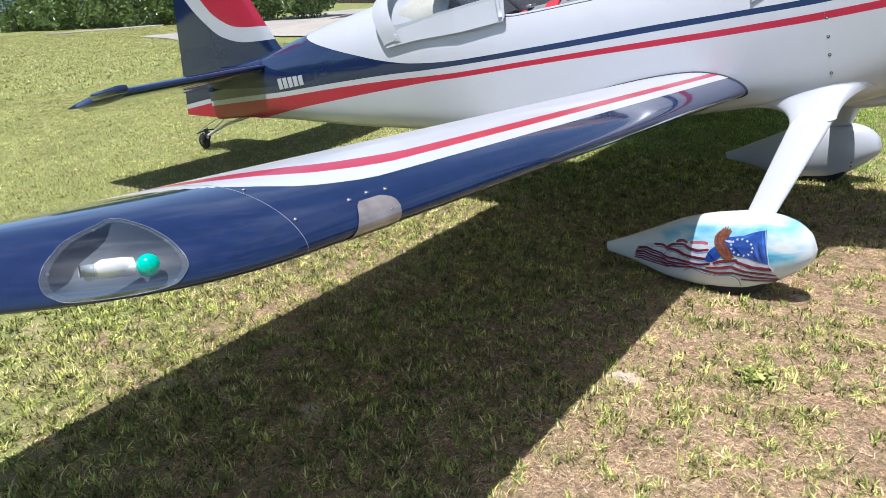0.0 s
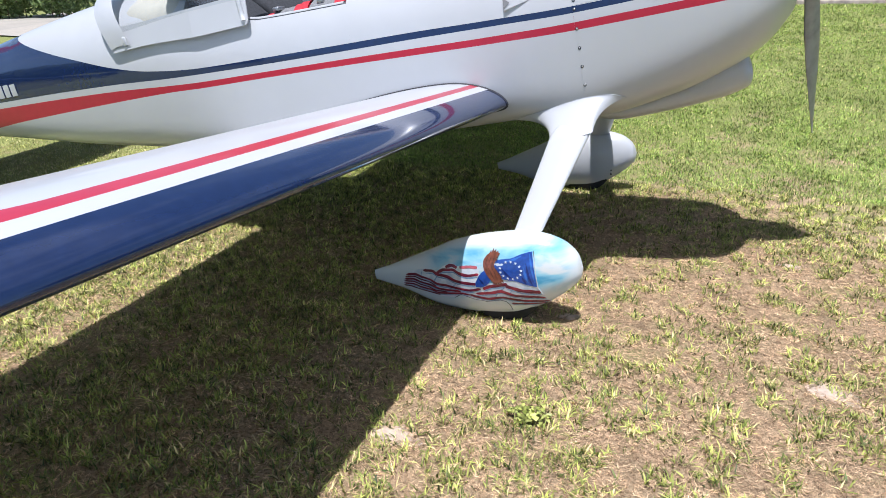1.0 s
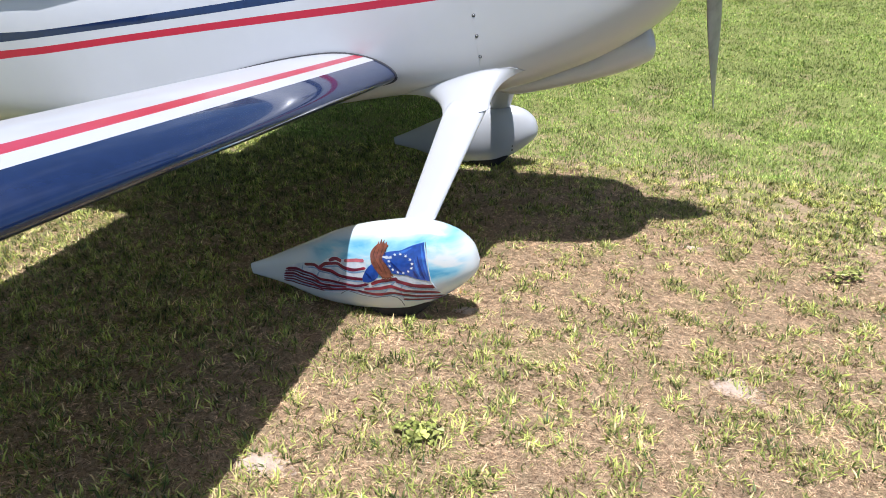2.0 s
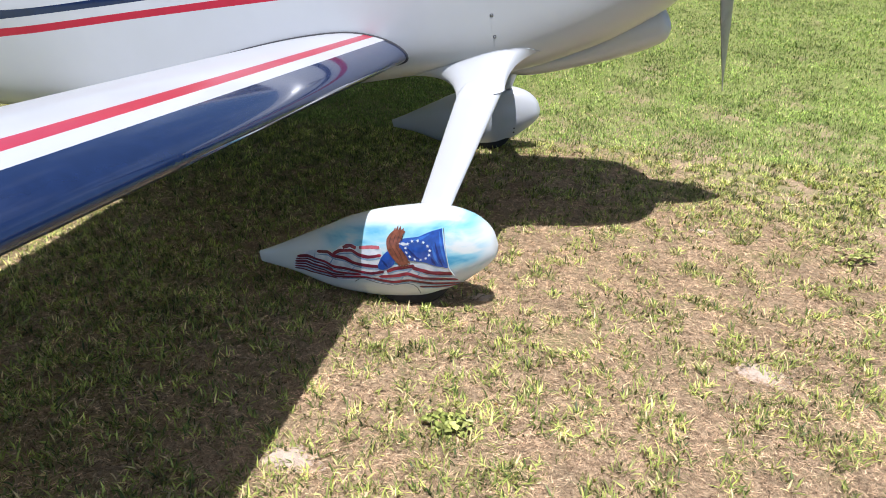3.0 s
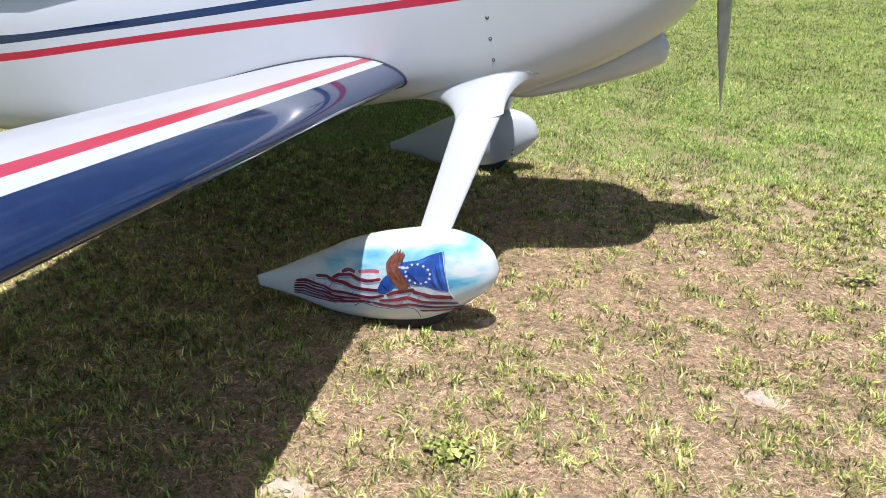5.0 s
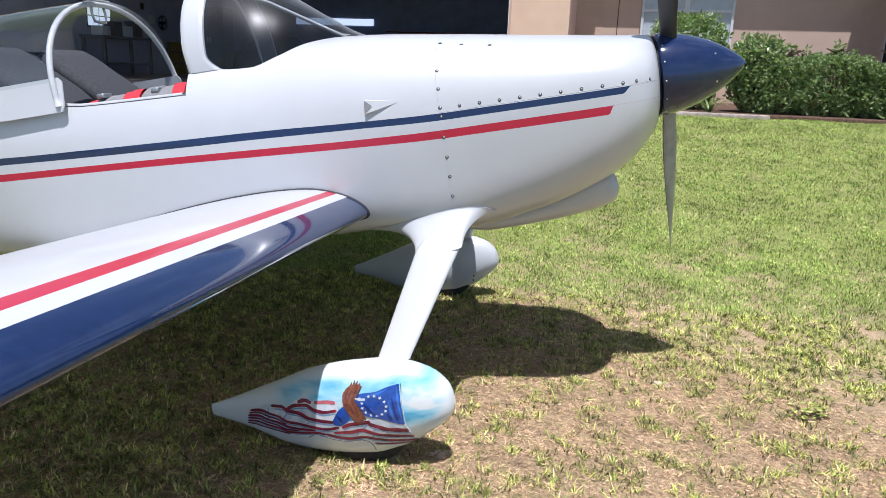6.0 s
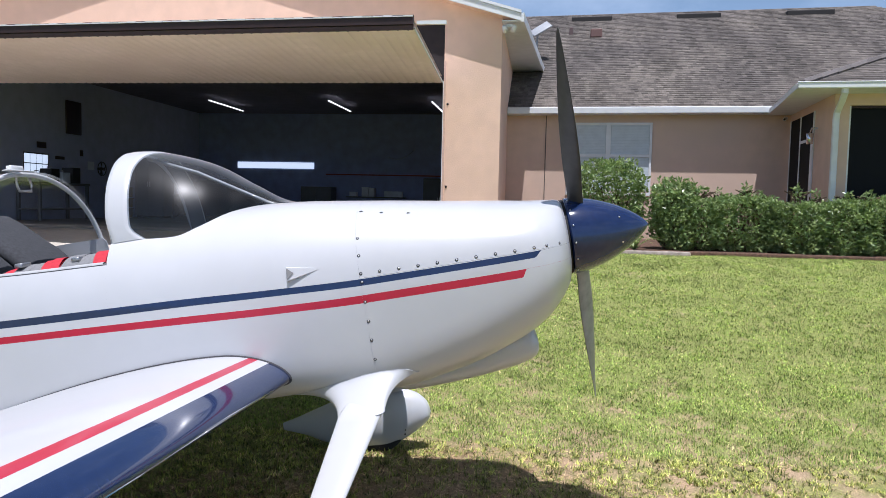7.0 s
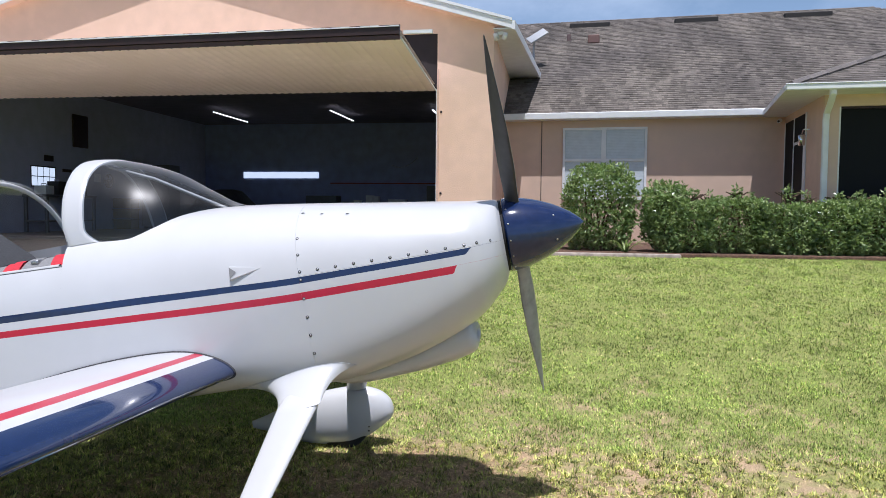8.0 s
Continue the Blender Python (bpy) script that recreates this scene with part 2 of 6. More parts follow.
def curve(table):
    """A smooth function through (x, y) pairs given in rising x."""
    xs, ys = np.array([p[0] for p in table], float), np.array([p[1] for p in table], float)
    d = np.diff(ys) / np.diff(xs)
    m = np.concatenate([[d[0]], [0 if a * b <= 0 else 2 * a * b / (a + b) for a, b in zip(d, d[1:])], [d[-1]]])

    def f(x):
        x = min(max(x, xs[0]), xs[-1])
        k = min(int(np.searchsorted(xs, x, side="right")) - 1, len(xs) - 2)
        h = xs[k + 1] - xs[k]
        t = (x - xs[k]) / h
        return float((2 * t**3 - 3 * t**2 + 1) * ys[k] + (t**3 - 2 * t**2 + t) * h * m[k] + (-2 * t**3 + 3 * t**2) * ys[k + 1] + (t**3 - t**2) * h * m[k + 1])
    return f


# ---- ground: a lawn that rises gently to the house ----
def ss(t):
    t = min(max(t, 0.0), 1.0)
    return t * t * (3 - 2 * t)


def ground_z(x, y):
    rise = 0.80 * ss((y - 1.2) / 7.4) * ss((x + 20) / 10)
    return rise - 0.02 + 0.012 * noise.noise(Vector((x * 0.9, y * 0.9, 0))) + 0.01 * noise.noise(Vector((x * 2.7, y * 2.7, 5)))


def lawn_material():
    m = bpy.data.materials.new("patchy_lawn")
    m.use_nodes = True
    n, link = m.node_tree.nodes, m.node_tree.links.new
    b = n["Principled BSDF"]
    b.inputs["Roughness"].default_value, b.inputs["Specular IOR Level"].default_value = 0.95, 0.2
    co = n.new("ShaderNodeNewGeometry")

    def nz(scale, detail=6, rough=0.6):
        t = n.new("ShaderNodeTexNoise")
        t.inputs["Scale"].default_value, t.inputs["Detail"].default_value, t.inputs["Roughness"].default_value = scale, detail, rough
        link(co.outputs["Position"], t.inputs["Vector"])
        return t.outputs["Fac"]

    def ranged(v, a, c):
        r = n.new("ShaderNodeMapRange")
        r.inputs["From Min"].default_value, r.inputs["From Max"].default_value = a, c
        link(v, r.inputs["Value"])
        return r.outputs["Result"]

    def mixed(f, a, c):
        x = n.new("ShaderNodeMix")
        x.data_type = "RGBA"
        link(f, x.inputs["Factor"])
        for s, v in (("A", a), ("B", c)):
            if isinstance(v, tuple):
                x.inputs[s].default_value = (*v, 1)
            else:
                link(v, x.inputs[s])
        return x.outputs["Result"]

    # soil speckle: its dark spots paint in the shade between grass tufts
    fine = nz(95, 8, 0.75)
    soil = mixed(ranged(fine, 0.38, 0.60), (0.11, 0.068, 0.040), (0.68, 0.49, 0.31))
    thatch = mixed(ranged(nz(140, 8, 0.8), 0.35, 0.65), (0.13, 0.095, 0.055), (0.52, 0.40, 0.25))
    green = mixed(ranged(nz(120, 8, 0.8), 0.35, 0.65), (0.055, 0.070, 0.020), (0.39, 0.41, 0.13))
    dry = mixed(ranged(nz(5.5, 8, 0.7), 0.40, 0.62), thatch, soil)
    # greener away from the worn ground by the nose
    off = n.new("ShaderNodeVectorMath")
    off.operation = "DISTANCE"
    link(co.outputs["Position"], off.inputs[0])
    off.inputs[1].default_value = (0.9, -1.3, 0.0)
    far = ranged(off.outputs["Value"], 1.6, 4.6)
    add = n.new("ShaderNodeMath")
    add.operation = "MULTIPLY_ADD"
    link(far, add.inputs[0])
    add.inputs[1].default_value = 0.30
    link(nz(2.6, 8, 0.65), add.inputs[2])
    link(mixed(ranged(add.outputs["Value"], 0.54, 0.74), dry, green), b.inputs["Base Color"])
    bp = n.new("ShaderNodeBump")
    bp.inputs["Strength"].default_value, bp.inputs["Distance"].default_value = 0.6, 0.006
    link(nz(70, 8, 0.8), bp.inputs["Height"])
    link(bp.outputs["Normal"], b.inputs["Normal"])
    return m


def steps(a, b, fine_a, fine_b, fine, coarse):
    out, v = [], a
    while v < b:
        out.append(v)
        near = fine_a <= v < fine_b
        gap = max(fine_a - v, v - fine_b, 0)
        v += fine if near else max(fine, min(coarse, 0.25 * gap + fine))
    return out + [b]


_xs, _ys = steps(-900, 900, -32, 9, 0.25, 60), steps(-900, 900, -6, 27, 0.25, 60)
LAWN = lawn_material()
lawn = part("ground", grid([[(x, y, ground_z(x, y)) for x in _xs] for y in _ys]), LAWN)
tagged(lawn, "patchy green and dry lawn with sandy bare spots", "lawn", kind="structure")

# ---- the aeroplane's own axes: x to the nose, y to its left, z up ----
plane = empty("airplane", pose(0.067, 0.0905, 0.782, 0, -10.6, 3.77), "white, navy and red low-wing tailwheel airplane parked on the grass", "airplane")
COLS = [WHITE, RED, BLUE]

f_top = curve([(-5.0, .76), (-4.0, .865), (-3.0, .94), (-2.5, .955), (-2.0, .93), (-1.06, .80), (-.4, .75), (0, .693), (.30, .643), (.55, .603), (.67, .583), (.74, .574), (.79, .567), (.805, .558)])
f_bot = curve([(-5.0, .425), (-4.73, .405), (-4.09, .33), (-3.0, .155), (-2.39, .07), (-1.8, -.03), (-1.06, -.055), (-.4, -.058), (-.2, -.075), (0, -.10), (.30, -.06), (.55, .015), (.67, .075), (.74, .135), (.79, .19), (.805, .225)])
f_wid = curve([(-5.0, .055), (-4.7, .10), (-4.1, .19), (-3.6, .265), (-3.0, .35), (-2.5, .42), (-1.9, .49), (-1.06, .507), (-.4, .497), (0, .480), (.30, .470), (.55, .452), (.67, .42), (.74, .36), (.79, .27), (.805, .20)])
f_mid = curve([(-5.0, .62), (-4.0, .58), (-3.0, .50), (-2.0, .40), (-1.06, .33), (-.4, .28), (0, .28), (.30, .30), (.55, .34), (.67, .37), (.79, .39), (.805, .395)])
f_nt = curve([(-5.0, 2.2), (-2.0, 2.3), (-1.06, 2.6), (-.4, 2.7), (0, 2.7), (.55, 2.6), (.74, 2.3), (.805, 2.0)])
f_nb = curve([(-5.0, 3.5), (-2.0, 6.0), (-.4, 6.0), (-.03, 5.2), (.30, 4.2), (.55, 3.5), (.74, 2.6), (.805, 2.0)])


def hull(x, a):
    """A point of the right side of the body: a from -90 (keel) to 90 degrees (top)."""
    s, c, w = math.sin(a), math.cos(a), f_wid(x)
    n = f_nt(x) if s >= 0 else f_nb(x)
    zm = f_mid(x)
    z = zm + (f_top(x) - zm) * s ** (2 / n) if s >= 0 else zm - (zm - f_bot(x)) * (-s) ** (2 / n)
    return (x, -w * max(c, 0.0) ** (2 / n), z)


def hull_angle(x, z):
    zm = f_mid(x)
    if z >= zm:
        k = min((z - zm) / (f_top(x) - zm), 1.0)
        return math.asin(k ** (f_nt(x) / 2))
    k = min((zm - z) / (zm - f_bot(x)), 1.0)
    return -math.asin(k ** (f_nb(x) / 2))


def hull_at(x, z, out=0.0):
    """A point at height z of the right side, with its normal."""
    a = hull_angle(x, z)
    p = Vector(hull(x, a))
    du = Vector(hull(x + 0.01, hull_angle(x + 0.01, z))) - p
    dv = Vector(hull(x, a + 0.01)) - p
    nrm = dv.cross(du).normalized()
    if nrm.y > 0:
        nrm.negate()
    return p + out * nrm, nrm


# livery lines along the side
z_red_lo = curve([(-5.0, .375), (-4.3, .364), (-3.9, .375), (-3.48, .385), (-3.06, .386), (-2.57, .384), (-2.17, .378), (-1.95, .368), (-1.50, .354), (-1.11, .339), (-.76, .323), (-.39, .306), (0, .294), (.585, .294), (.606, .325), (.62, .3255)])
z_red_hi = curve([(-5.0, .555), (-4.55, .533), (-4.26, .517), (-3.83, .492), (-3.43, .478), (-3.06, .464), (-2.57, .440), (-2.17, .412), (-1.94, .398), (-1.50, .382), (-1.11, .367), (-.76, .352), (-.39, .335), (0, .325), (.606, .3255), (.62, .326)])
z_blu_lo = curve([(-5.0, .60), (-4.24, .556), (-3.81, .528), (-3.42, .514), (-3.06, .500), (-2.57, .476), (-2.17, .449), (-1.93, .436), (-1.50, .417), (-1.10, .402), (-.76, .391), (-.39, .376), (0, .362), (.642, .362), (.676, .386), (.69, .3865)])
z_blu_hi = curve([(-5.0, .99), (-3.70, .97), (-3.45, .85), (-3.15, .742), (-2.85, .648), (-2.55, .560), (-2.3, .507), (-1.92, .465), (-1.48, .446), (-1.10, .432), (-.75, .420), (-.39, .402), (0, .388), (.676, .3865), (.69, .387)])


def skin(xs, top=90.0):
    """The painted body between stations xs: verts, faces and paint, both sides."""
    rows, paint = [], []
    bands = ((14, 0), (3, 1), (2, 0), (5, 2), (14, 0))
    for x in xs:
        lim = radians(top) if not callable(top) else top(x)
        cuts = [radians(-90), hull_angle(x, z_red_lo(x)), hull_angle(x, z_red_hi(x)), hull_angle(x, z_blu_lo(x)), hull_angle(x, z_blu_hi(x)), lim]
        for k in range(1, 6):
            cuts[k] = min(max(cuts[k], cuts[k - 1]), lim)
        angs = []
        for k, (n, _) in enumerate(bands):
            angs += [cuts[k] + (cuts[k + 1] - cuts[k]) * j / n for j in range(n)]
        rows.append([hull(x, a) for a in angs + [lim]])
    cols = [c for n, c in bands for _ in range(n)]
    v, f = grid(rows)
    paint = cols * (len(rows) - 1)
    v2, f2 = grid([[(x, -y, z) for x, y, z in r] for r in rows], flip=True)
    off = len(v)
    return v + v2, [q[::-1] for q in f] + [tuple(i + off for i in q)[::-1] for q in f2], paint + paint


def span(a, b, n):
    return [a + (b - a) * i / n for i in range(n + 1)]


SILL = curve([(-2.05, .642), (-1.64, .640), (-1.52, .622), (-1.04, .600)])
ws_top = curve([(-1.16, 1.078), (-1.05, 1.084), (-.936, 1.068), (-.82, 1.028), (-.719, .979), (-.55, .857), (-.393, .755), (-.34, .742)])
ws_foot = curve([(-1.16, .684), (-.93, .684), (-.87, .677), (-.78, .671), (-.68, .700), (-.575, .741), (-.48, .752), (-.36, .744)])
cowl = part("cowling", skin(span(-.0375, .55, 30) + span(.56, .74, 24) + span(.745, .805, 14)), COLS, plane, "white glossy engine cowling with navy and red stripes")
fuselage_front = part("front_fuselage", skin(span(-1.047, -.34, 60)[:-1] + span(-.34, -.0379, 16), lambda x: hull_angle(x, ws_foot(x)) if x < -.37 else radians(90)), COLS, plane)
cockpit_side = part("cockpit_side", skin(span(-2.0, -1.047, 30), lambda x: hull_angle(x, SILL(x))), COLS, plane)
tail_cone = part("tail_cone", skin(span(-5.0, -2.0, 80)), COLS, plane, "white tail cone with navy and red swooping paint")

# ---- wing ----
CHORD, SPAN_IN, SPAN_OUT = 1.47, 3.15, 3.74


def foil(c):
    """Camber and half thickness of the section at chord fraction c."""
    t = 0.140 * 5 * (0.2969 * math.sqrt(c) - 0.126 * c - 0.3516 * c**2 + 0.2843 * c**3 - 0.1030 * c**4)
    m = 0.024 * (1 - ((c - 0.18) / 0.18) ** 2) if c < 0.18 else 0.024 * (1 - ((c - 0.18) / 0.82) ** 2)
    return m, t


def wing(y, u):
    """A point of the wing at span y (from the centre, positive) and u from -1 (lower trailing edge) by 0 (leading edge) to 1."""
    s = max(0.0, (y - SPAN_IN) / (SPAN_OUT - SPAN_IN))
    sweep = 0.62 * s ** 2.6
    chord = CHORD - sweep - 0.10 * s ** 3
    thick = max(1 - s ** 2.6, 0.0) ** 0.5 if s > 0 else 1.0
    c = u * u
    m, t = foil(c)
    t *= 0.16 + 0.84 * thick
    if u < 0:
        t *= 0.65 * (1 - 0.42 * min(max((y - 2.9) / 0.8, 0.0), 1.0) ** 1.5)
    z = (m + (t if u > 0 else -t)) * CHORD
    if s > 0:
        z += 0.035 * s * s
    x = -c * chord
    tw = radians(-0.6)
    return (-0.372 - sweep + x * math.cos(tw), -y, 0.046 + 0.061 * (y - 0.5) + z - x * math.sin(tw))


def u_of(d, y):
    return math.sqrt(max(d, 0.0) / CHORD)


d_blue = curve([(0, .070), (2.85, .072), (3.02, .10), (3.15, .20), (3.25, .40), (3.33, .75), (3.42, 1.46), (3.8, 1.469)])
d_white = curve([(0, .110), (2.75, .112), (2.95, .148), (3.08, .25), (3.19, .47), (3.27, .82), (3.36, 1.465), (3.8, 1.4695)])
d_red = curve([(0, .146), (2.65, .150), (2.87, .185), (3.02, .30), (3.13, .52), (3.23, .86), (3.33, 1.468), (3.8, 1.47)])
LAND = (2.905, 3.003)


def in_lens(y, u):
    """Inside the drop-shaped clear cover at the tip's nose."""
    a, v = (y - 3.42) / .085, (u - .12) / .19
    return math.hypot(a, v) < lens_r(math.degrees(math.atan2(v, a)) % 360)


lens_r = curve([(0, 1.0), (14, .915), (47, .80), (80, .85), (94, .92), (109, 1.06), (122, 1.27), (137, 1.16), (153, 1.03), (173, .925), (197, .885), (214, .85), (240, .85), (270, .87), (301, .955), (321, 1.08), (338, 1.095), (360, 1.0)])


FROST = bpy.data.materials.new("frosted_edge")
FROST.use_nodes = True
_p = FROST.node_tree.nodes["Principled BSDF"]
_p.inputs["Base Color"].default_value, _p.inputs["Alpha"].default_value, _p.inputs["Roughness"].default_value = (.42, .48, .56, 1), .075, .2


def wing_mesh(y0, y1, n, mirror=False):
    ys = span(y0, y1, n)
    rows = []
    bands = [(18, -1, -u_of(.10, 0), 0), (10, None, None, 2), (3, None, None, 0), (3, None, None, 1), (16, None, None, 0)]
    for y in ys:
        cuts = [-1.0, -u_of(min(d_blue(y) * 0.9, 1.469), y), u_of(d_blue(y), y), u_of(d_white(y), y), u_of(d_red(y), y), 1.0]
        us = []
        counts = (12, 16, 3, 3, 16)
        for k, c in enumerate(counts):
            us += [cuts[k] + (cuts[k + 1] - cuts[k]) * j / c for j in range(c)]
        rows.append([wing(y, u) for u in us + [1.0]])
    cols = [0] * 12 + [2] * 16 + [0] * 3 + [1] * 3 + [0] * 16
    if mirror:
        rows = [[(x, -y, z) for x, y, z in r] for r in rows]
    v, f = grid(rows, flip=not mirror)
    return v, f, cols * (len(rows) - 1), ys


def wing_side(mirror):
    v, f, c, ys = wing_mesh(0.30, SPAN_IN - .001, 60, mirror)
    w = part("wing", (v, f, c), COLS, plane, "white wing with navy leading edge and red stripe")
    # tip cap with an even net, painted by its place
    rows, ys = [], span(SPAN_IN + .001, 3.325, 16)[:-1] + span(3.325, 3.525, 110)[:-1] + span(3.525, SPAN_OUT, 24)
    us = span(-1, -.12, 20)[:-1] + span(-.12, .40, 110)[:-1] + span(.40, 1, 26)
    sgn = 1 if mirror else -1
    pts = [[wing(y, u) for u in us] for y in ys]
    verts = [(x, abs(y) * sgn, z) for r in pts for x, y, z in r]
    faces, paint, lens_faces = [], [], []
    wdt = len(us)
    for i in range(len(ys) - 1):
        for j in range(wdt - 1):
            q = (i * wdt + j, i * wdt + j + 1, (i + 1) * wdt + j + 1, (i + 1) * wdt + j)
            if not mirror:
                q = q[::-1]
            y, u = (ys[i] + ys[i + 1]) / 2, (us[j] + us[j + 1]) / 2
            if in_lens(y, u):
                lens_faces.append(q)
                continue
            d = CHORD * u * u
            k = 2 if u < 0 and d < d_blue(y) else 0 if u < 0 else 2 if d < d_blue(y) else 0 if d < d_white(y) else 1 if d < d_red(y) else 0
            faces.append(q)
            paint.append(k)
    # the opening's edge follows the cover's outline
    for i in {i for q in faces for i in q} & {i for q in lens_faces for i in q}:
        a, v = (ys[i // wdt] - 3.42) / .085, (us[i % wdt] - .12) / .19
        k = lens_r(math.degrees(math.atan2(v, a)) % 360) / max(math.hypot(a, v), 1e-6)
        x, y, z = wing(3.42 + .085 * a * k, .12 + .19 * v * k)
        verts[i] = (x, abs(y) * sgn, z)
    last = [(len(ys) - 1) * wdt + j for j in range(wdt)]
    tip = part("wing_tip", (verts, faces, paint), COLS, plane, "glossy navy wing tip cap")
    used = sorted({i for q in lens_faces for i in q})
    at = {k: i for i, k in enumerate(used)}
    lens = part("light_cover", ([verts[i] for i in used], [tuple(at[i] for i in q) for q in lens_faces]), LENS_CLEAR, tip, "clear drop-shaped light cover")
    lens.visible_shadow = False
    # recess behind the cover
    inner = []
    for i in used:
        x, y, z = verts[i]
        yy = abs(y)
        a, v = (ys[i // wdt] - 3.42) / .085, (us[i % wdt] - .12) / .19
        q = min(math.hypot(a, v) / lens_r(math.degrees(math.atan2(v, a)) % 360), 1)
        inner.append((x - .002 - .085 * (1 - q ** 3), y + sgn * .0 * yy, z - .002))
    part("light_recess", (inner, [tuple(at[i] for i in q) for q in lens_faces]), mat("recess_navy", (0.040, 0.052, 0.066), 0.6, scale=14, vary=.2), tip)
    def edge(k, f, out):
        ang = math.tau * k / 96
        r = lens_r(math.degrees(ang)) * f
        x, y, z = wing(3.42 + .085 * r * math.cos(ang), .12 + .19 * r * math.sin(ang))
        return (x + out, abs(y) * sgn, z + out * .7)
    part("cover_flange", grid([[edge(k, f, .0012) for f in (.90, .94, .97, 1.0)] for k in range(97)], flip=mirror), FROST, tip, "frosted edge of the light cover")
    part("cover_rim", tube([edge(k, 1.0, .0004) for k in range(96)], .0009, 6, True), mat("rim_grey", (.075, .095, .14), .3), tip)
    for k in (27, 42, 2, 60):
        x, y, z = edge(k, .92, .002)
        part("screw", disc((x, y, z), (.6, 0, .7), .0036, .002, 10), FROST, tip)
    part("lamp_base", tube([(-.492, sgn * 3.452, .276), (-.490, sgn * 3.446, .275), (-.488, sgn * 3.442, .2745), (-.482, sgn * 3.415, .268), (-.478, sgn * 3.400, .264)], [.009, .012, .0145, .0155, .0145], 16), mat("lamp_white", (0.60, 0.60, 0.58), 0.35, coat=.5), tip, "white lamp base")
    part("lamp_plug", tube([(-.497, sgn * 3.470, .281), (-.492, sgn * 3.450, .276)], .0095, 12), mat("clear_grey", (.30, .33, .33), .1, coat=1.0), tip)
    bm = bmesh.new()
    bmesh.ops.create_uvsphere(bm, u_segments=20, v_segments=12, radius=0.0185)
    bmesh.ops.translate(bm, vec=(-.455, sgn * 3.388, .2610), verts=bm.verts)
    part("navigation_lamp", bm, mat("green_lens", (0.0, 0.50, 0.36), 0.12, coat=1.0) if not mirror else RED, tip, "green glass navigation lamp" if not mirror else "red glass navigation lamp")
    # the joint between wing and cap, and its screws
    part("joint", tube([Vector(wing(SPAN_IN, u)) * 1.0 if not mirror else Vector((wing(SPAN_IN, u)[0], -wing(SPAN_IN, u)[1], wing(SPAN_IN, u)[2])) for u in span(-.5, .75, 50)], 0.0006, 5), mat("joint_grey", (0.22, 0.25, 0.33), 0.5), tip)
    for u in (-.12, .14, .32, .58):
        x, y, z = wing(SPAN_IN - .012, u)
        part("screw", disc((x, abs(y) * sgn, z + .001), (0.5 if u < .25 else .1, 0, 0.8), .004, .003, 8), STEEL, tip)
    # landing light let into the nose of the wing
    def rr(y, u):
        x, b, z = wing(y, u)
        nx = Vector((1, 0, 0)) if abs(u) < .02 else Vector((0.12 / max(abs(u), .1), 0, 1 if u > 0 else -1)).normalized()
        return (x + 0.0025 * nx.x, abs(b) * sgn, z + 0.0025 * nx.z)
    rows = []
    for u in span(-.18, .132, 26):
        inner_y = 2.899 + .16 * max(0, .05 - u) + .030 * max(0, (u - .075) / .057) ** 3
        outer_y = 2.996 + .27 * (.13 - u) - .010 * max(0, (u - .10) / .032) ** 2
        rows.append([rr(y, u) for y in span(inner_y, min(outer_y, 3.05), 14)])
    ll = part("landing_light", grid(rows, flip=mirror), mat("bronze_lens", (0.36, 0.31, 0.285), 0.12, metal=0.35, coat=1.0, scale=14, vary=0.35), w, "bronze-tinted landing light cover")
    for y, u in ((3.0, .152), (2.946, .162), (2.898, .152), (2.925, .05)):
        x, b, z = wing(y, u)
        part("screw", disc((x, abs(b) * sgn, z + .001), (0.4, 0, 0.8), .005, .003, 8), STEEL, w)
    # rubber seal round the root
    line = [hull_seal(u, sgn) for u in span(-.75, .97, 70)]
    part("root_seal", tube(line, [0.0058 if u < .55 else 0.0008 + 0.0050 * max(0.0, 1 - ((u - .55) / .36) ** 2) for u in span(-.75, .97, 70)], 6), SEAM, w, "dark rubber root seal")
    return w


def hull_seal(u, sgn):
    x, y, z = wing(0.5, u)
    p, _ = hull_at(x, z)
    x, y, z = wing(abs(p.y) + .004, u)
    return Vector((x, sgn * (abs(p.y) + .004), z))


wing_side(False)
wing_side(True)

# ---- gear ----
PANT_C, PANT_Z = (-.50, -.950), -.560
p_up = curve([(-.945, .022), (-.66, .125), (-.544, .158), (-.40, .173), (-.30, .174), (-.20, .158), (-.12, .125), (-.075, .085), (-.052, .045), (-.045, .0)])
p_dn = curve([(-.945, .022), (-.835, .045), (-.66, .115), (-.528, .150), (-.42, .168), (-.34, .172), (-.226, .140), (-.14, .100), (-.085, .065), (-.055, .035), (-.045, .0)])
p_wd = curve([(-.945, .008), (-.80, .045), (-.60, .088), (-.40, .104), (-.28, .104), (-.18, .090), (-.10, .066), (-.06, .038), (-.045, .0)])
p_mid = curve([(-.945, .03), (-.835, .015), (-.6, 0), (-.045, .0)])


def pant(x, a, sgn=-1):
    """A point of a wheel fairing; a runs round it, 0 outward."""
    s, c = math.sin(a), math.cos(a)
    n = 2.15
    z = PANT_Z + p_mid(x) + (p_up(x) if s > 0 else p_dn(x)) * math.copysign(abs(s) ** (2 / n), s)
    return (x, sgn * .950 + sgn * p_wd(x) * math.copysign(abs(c) ** (2 / n), c), z)


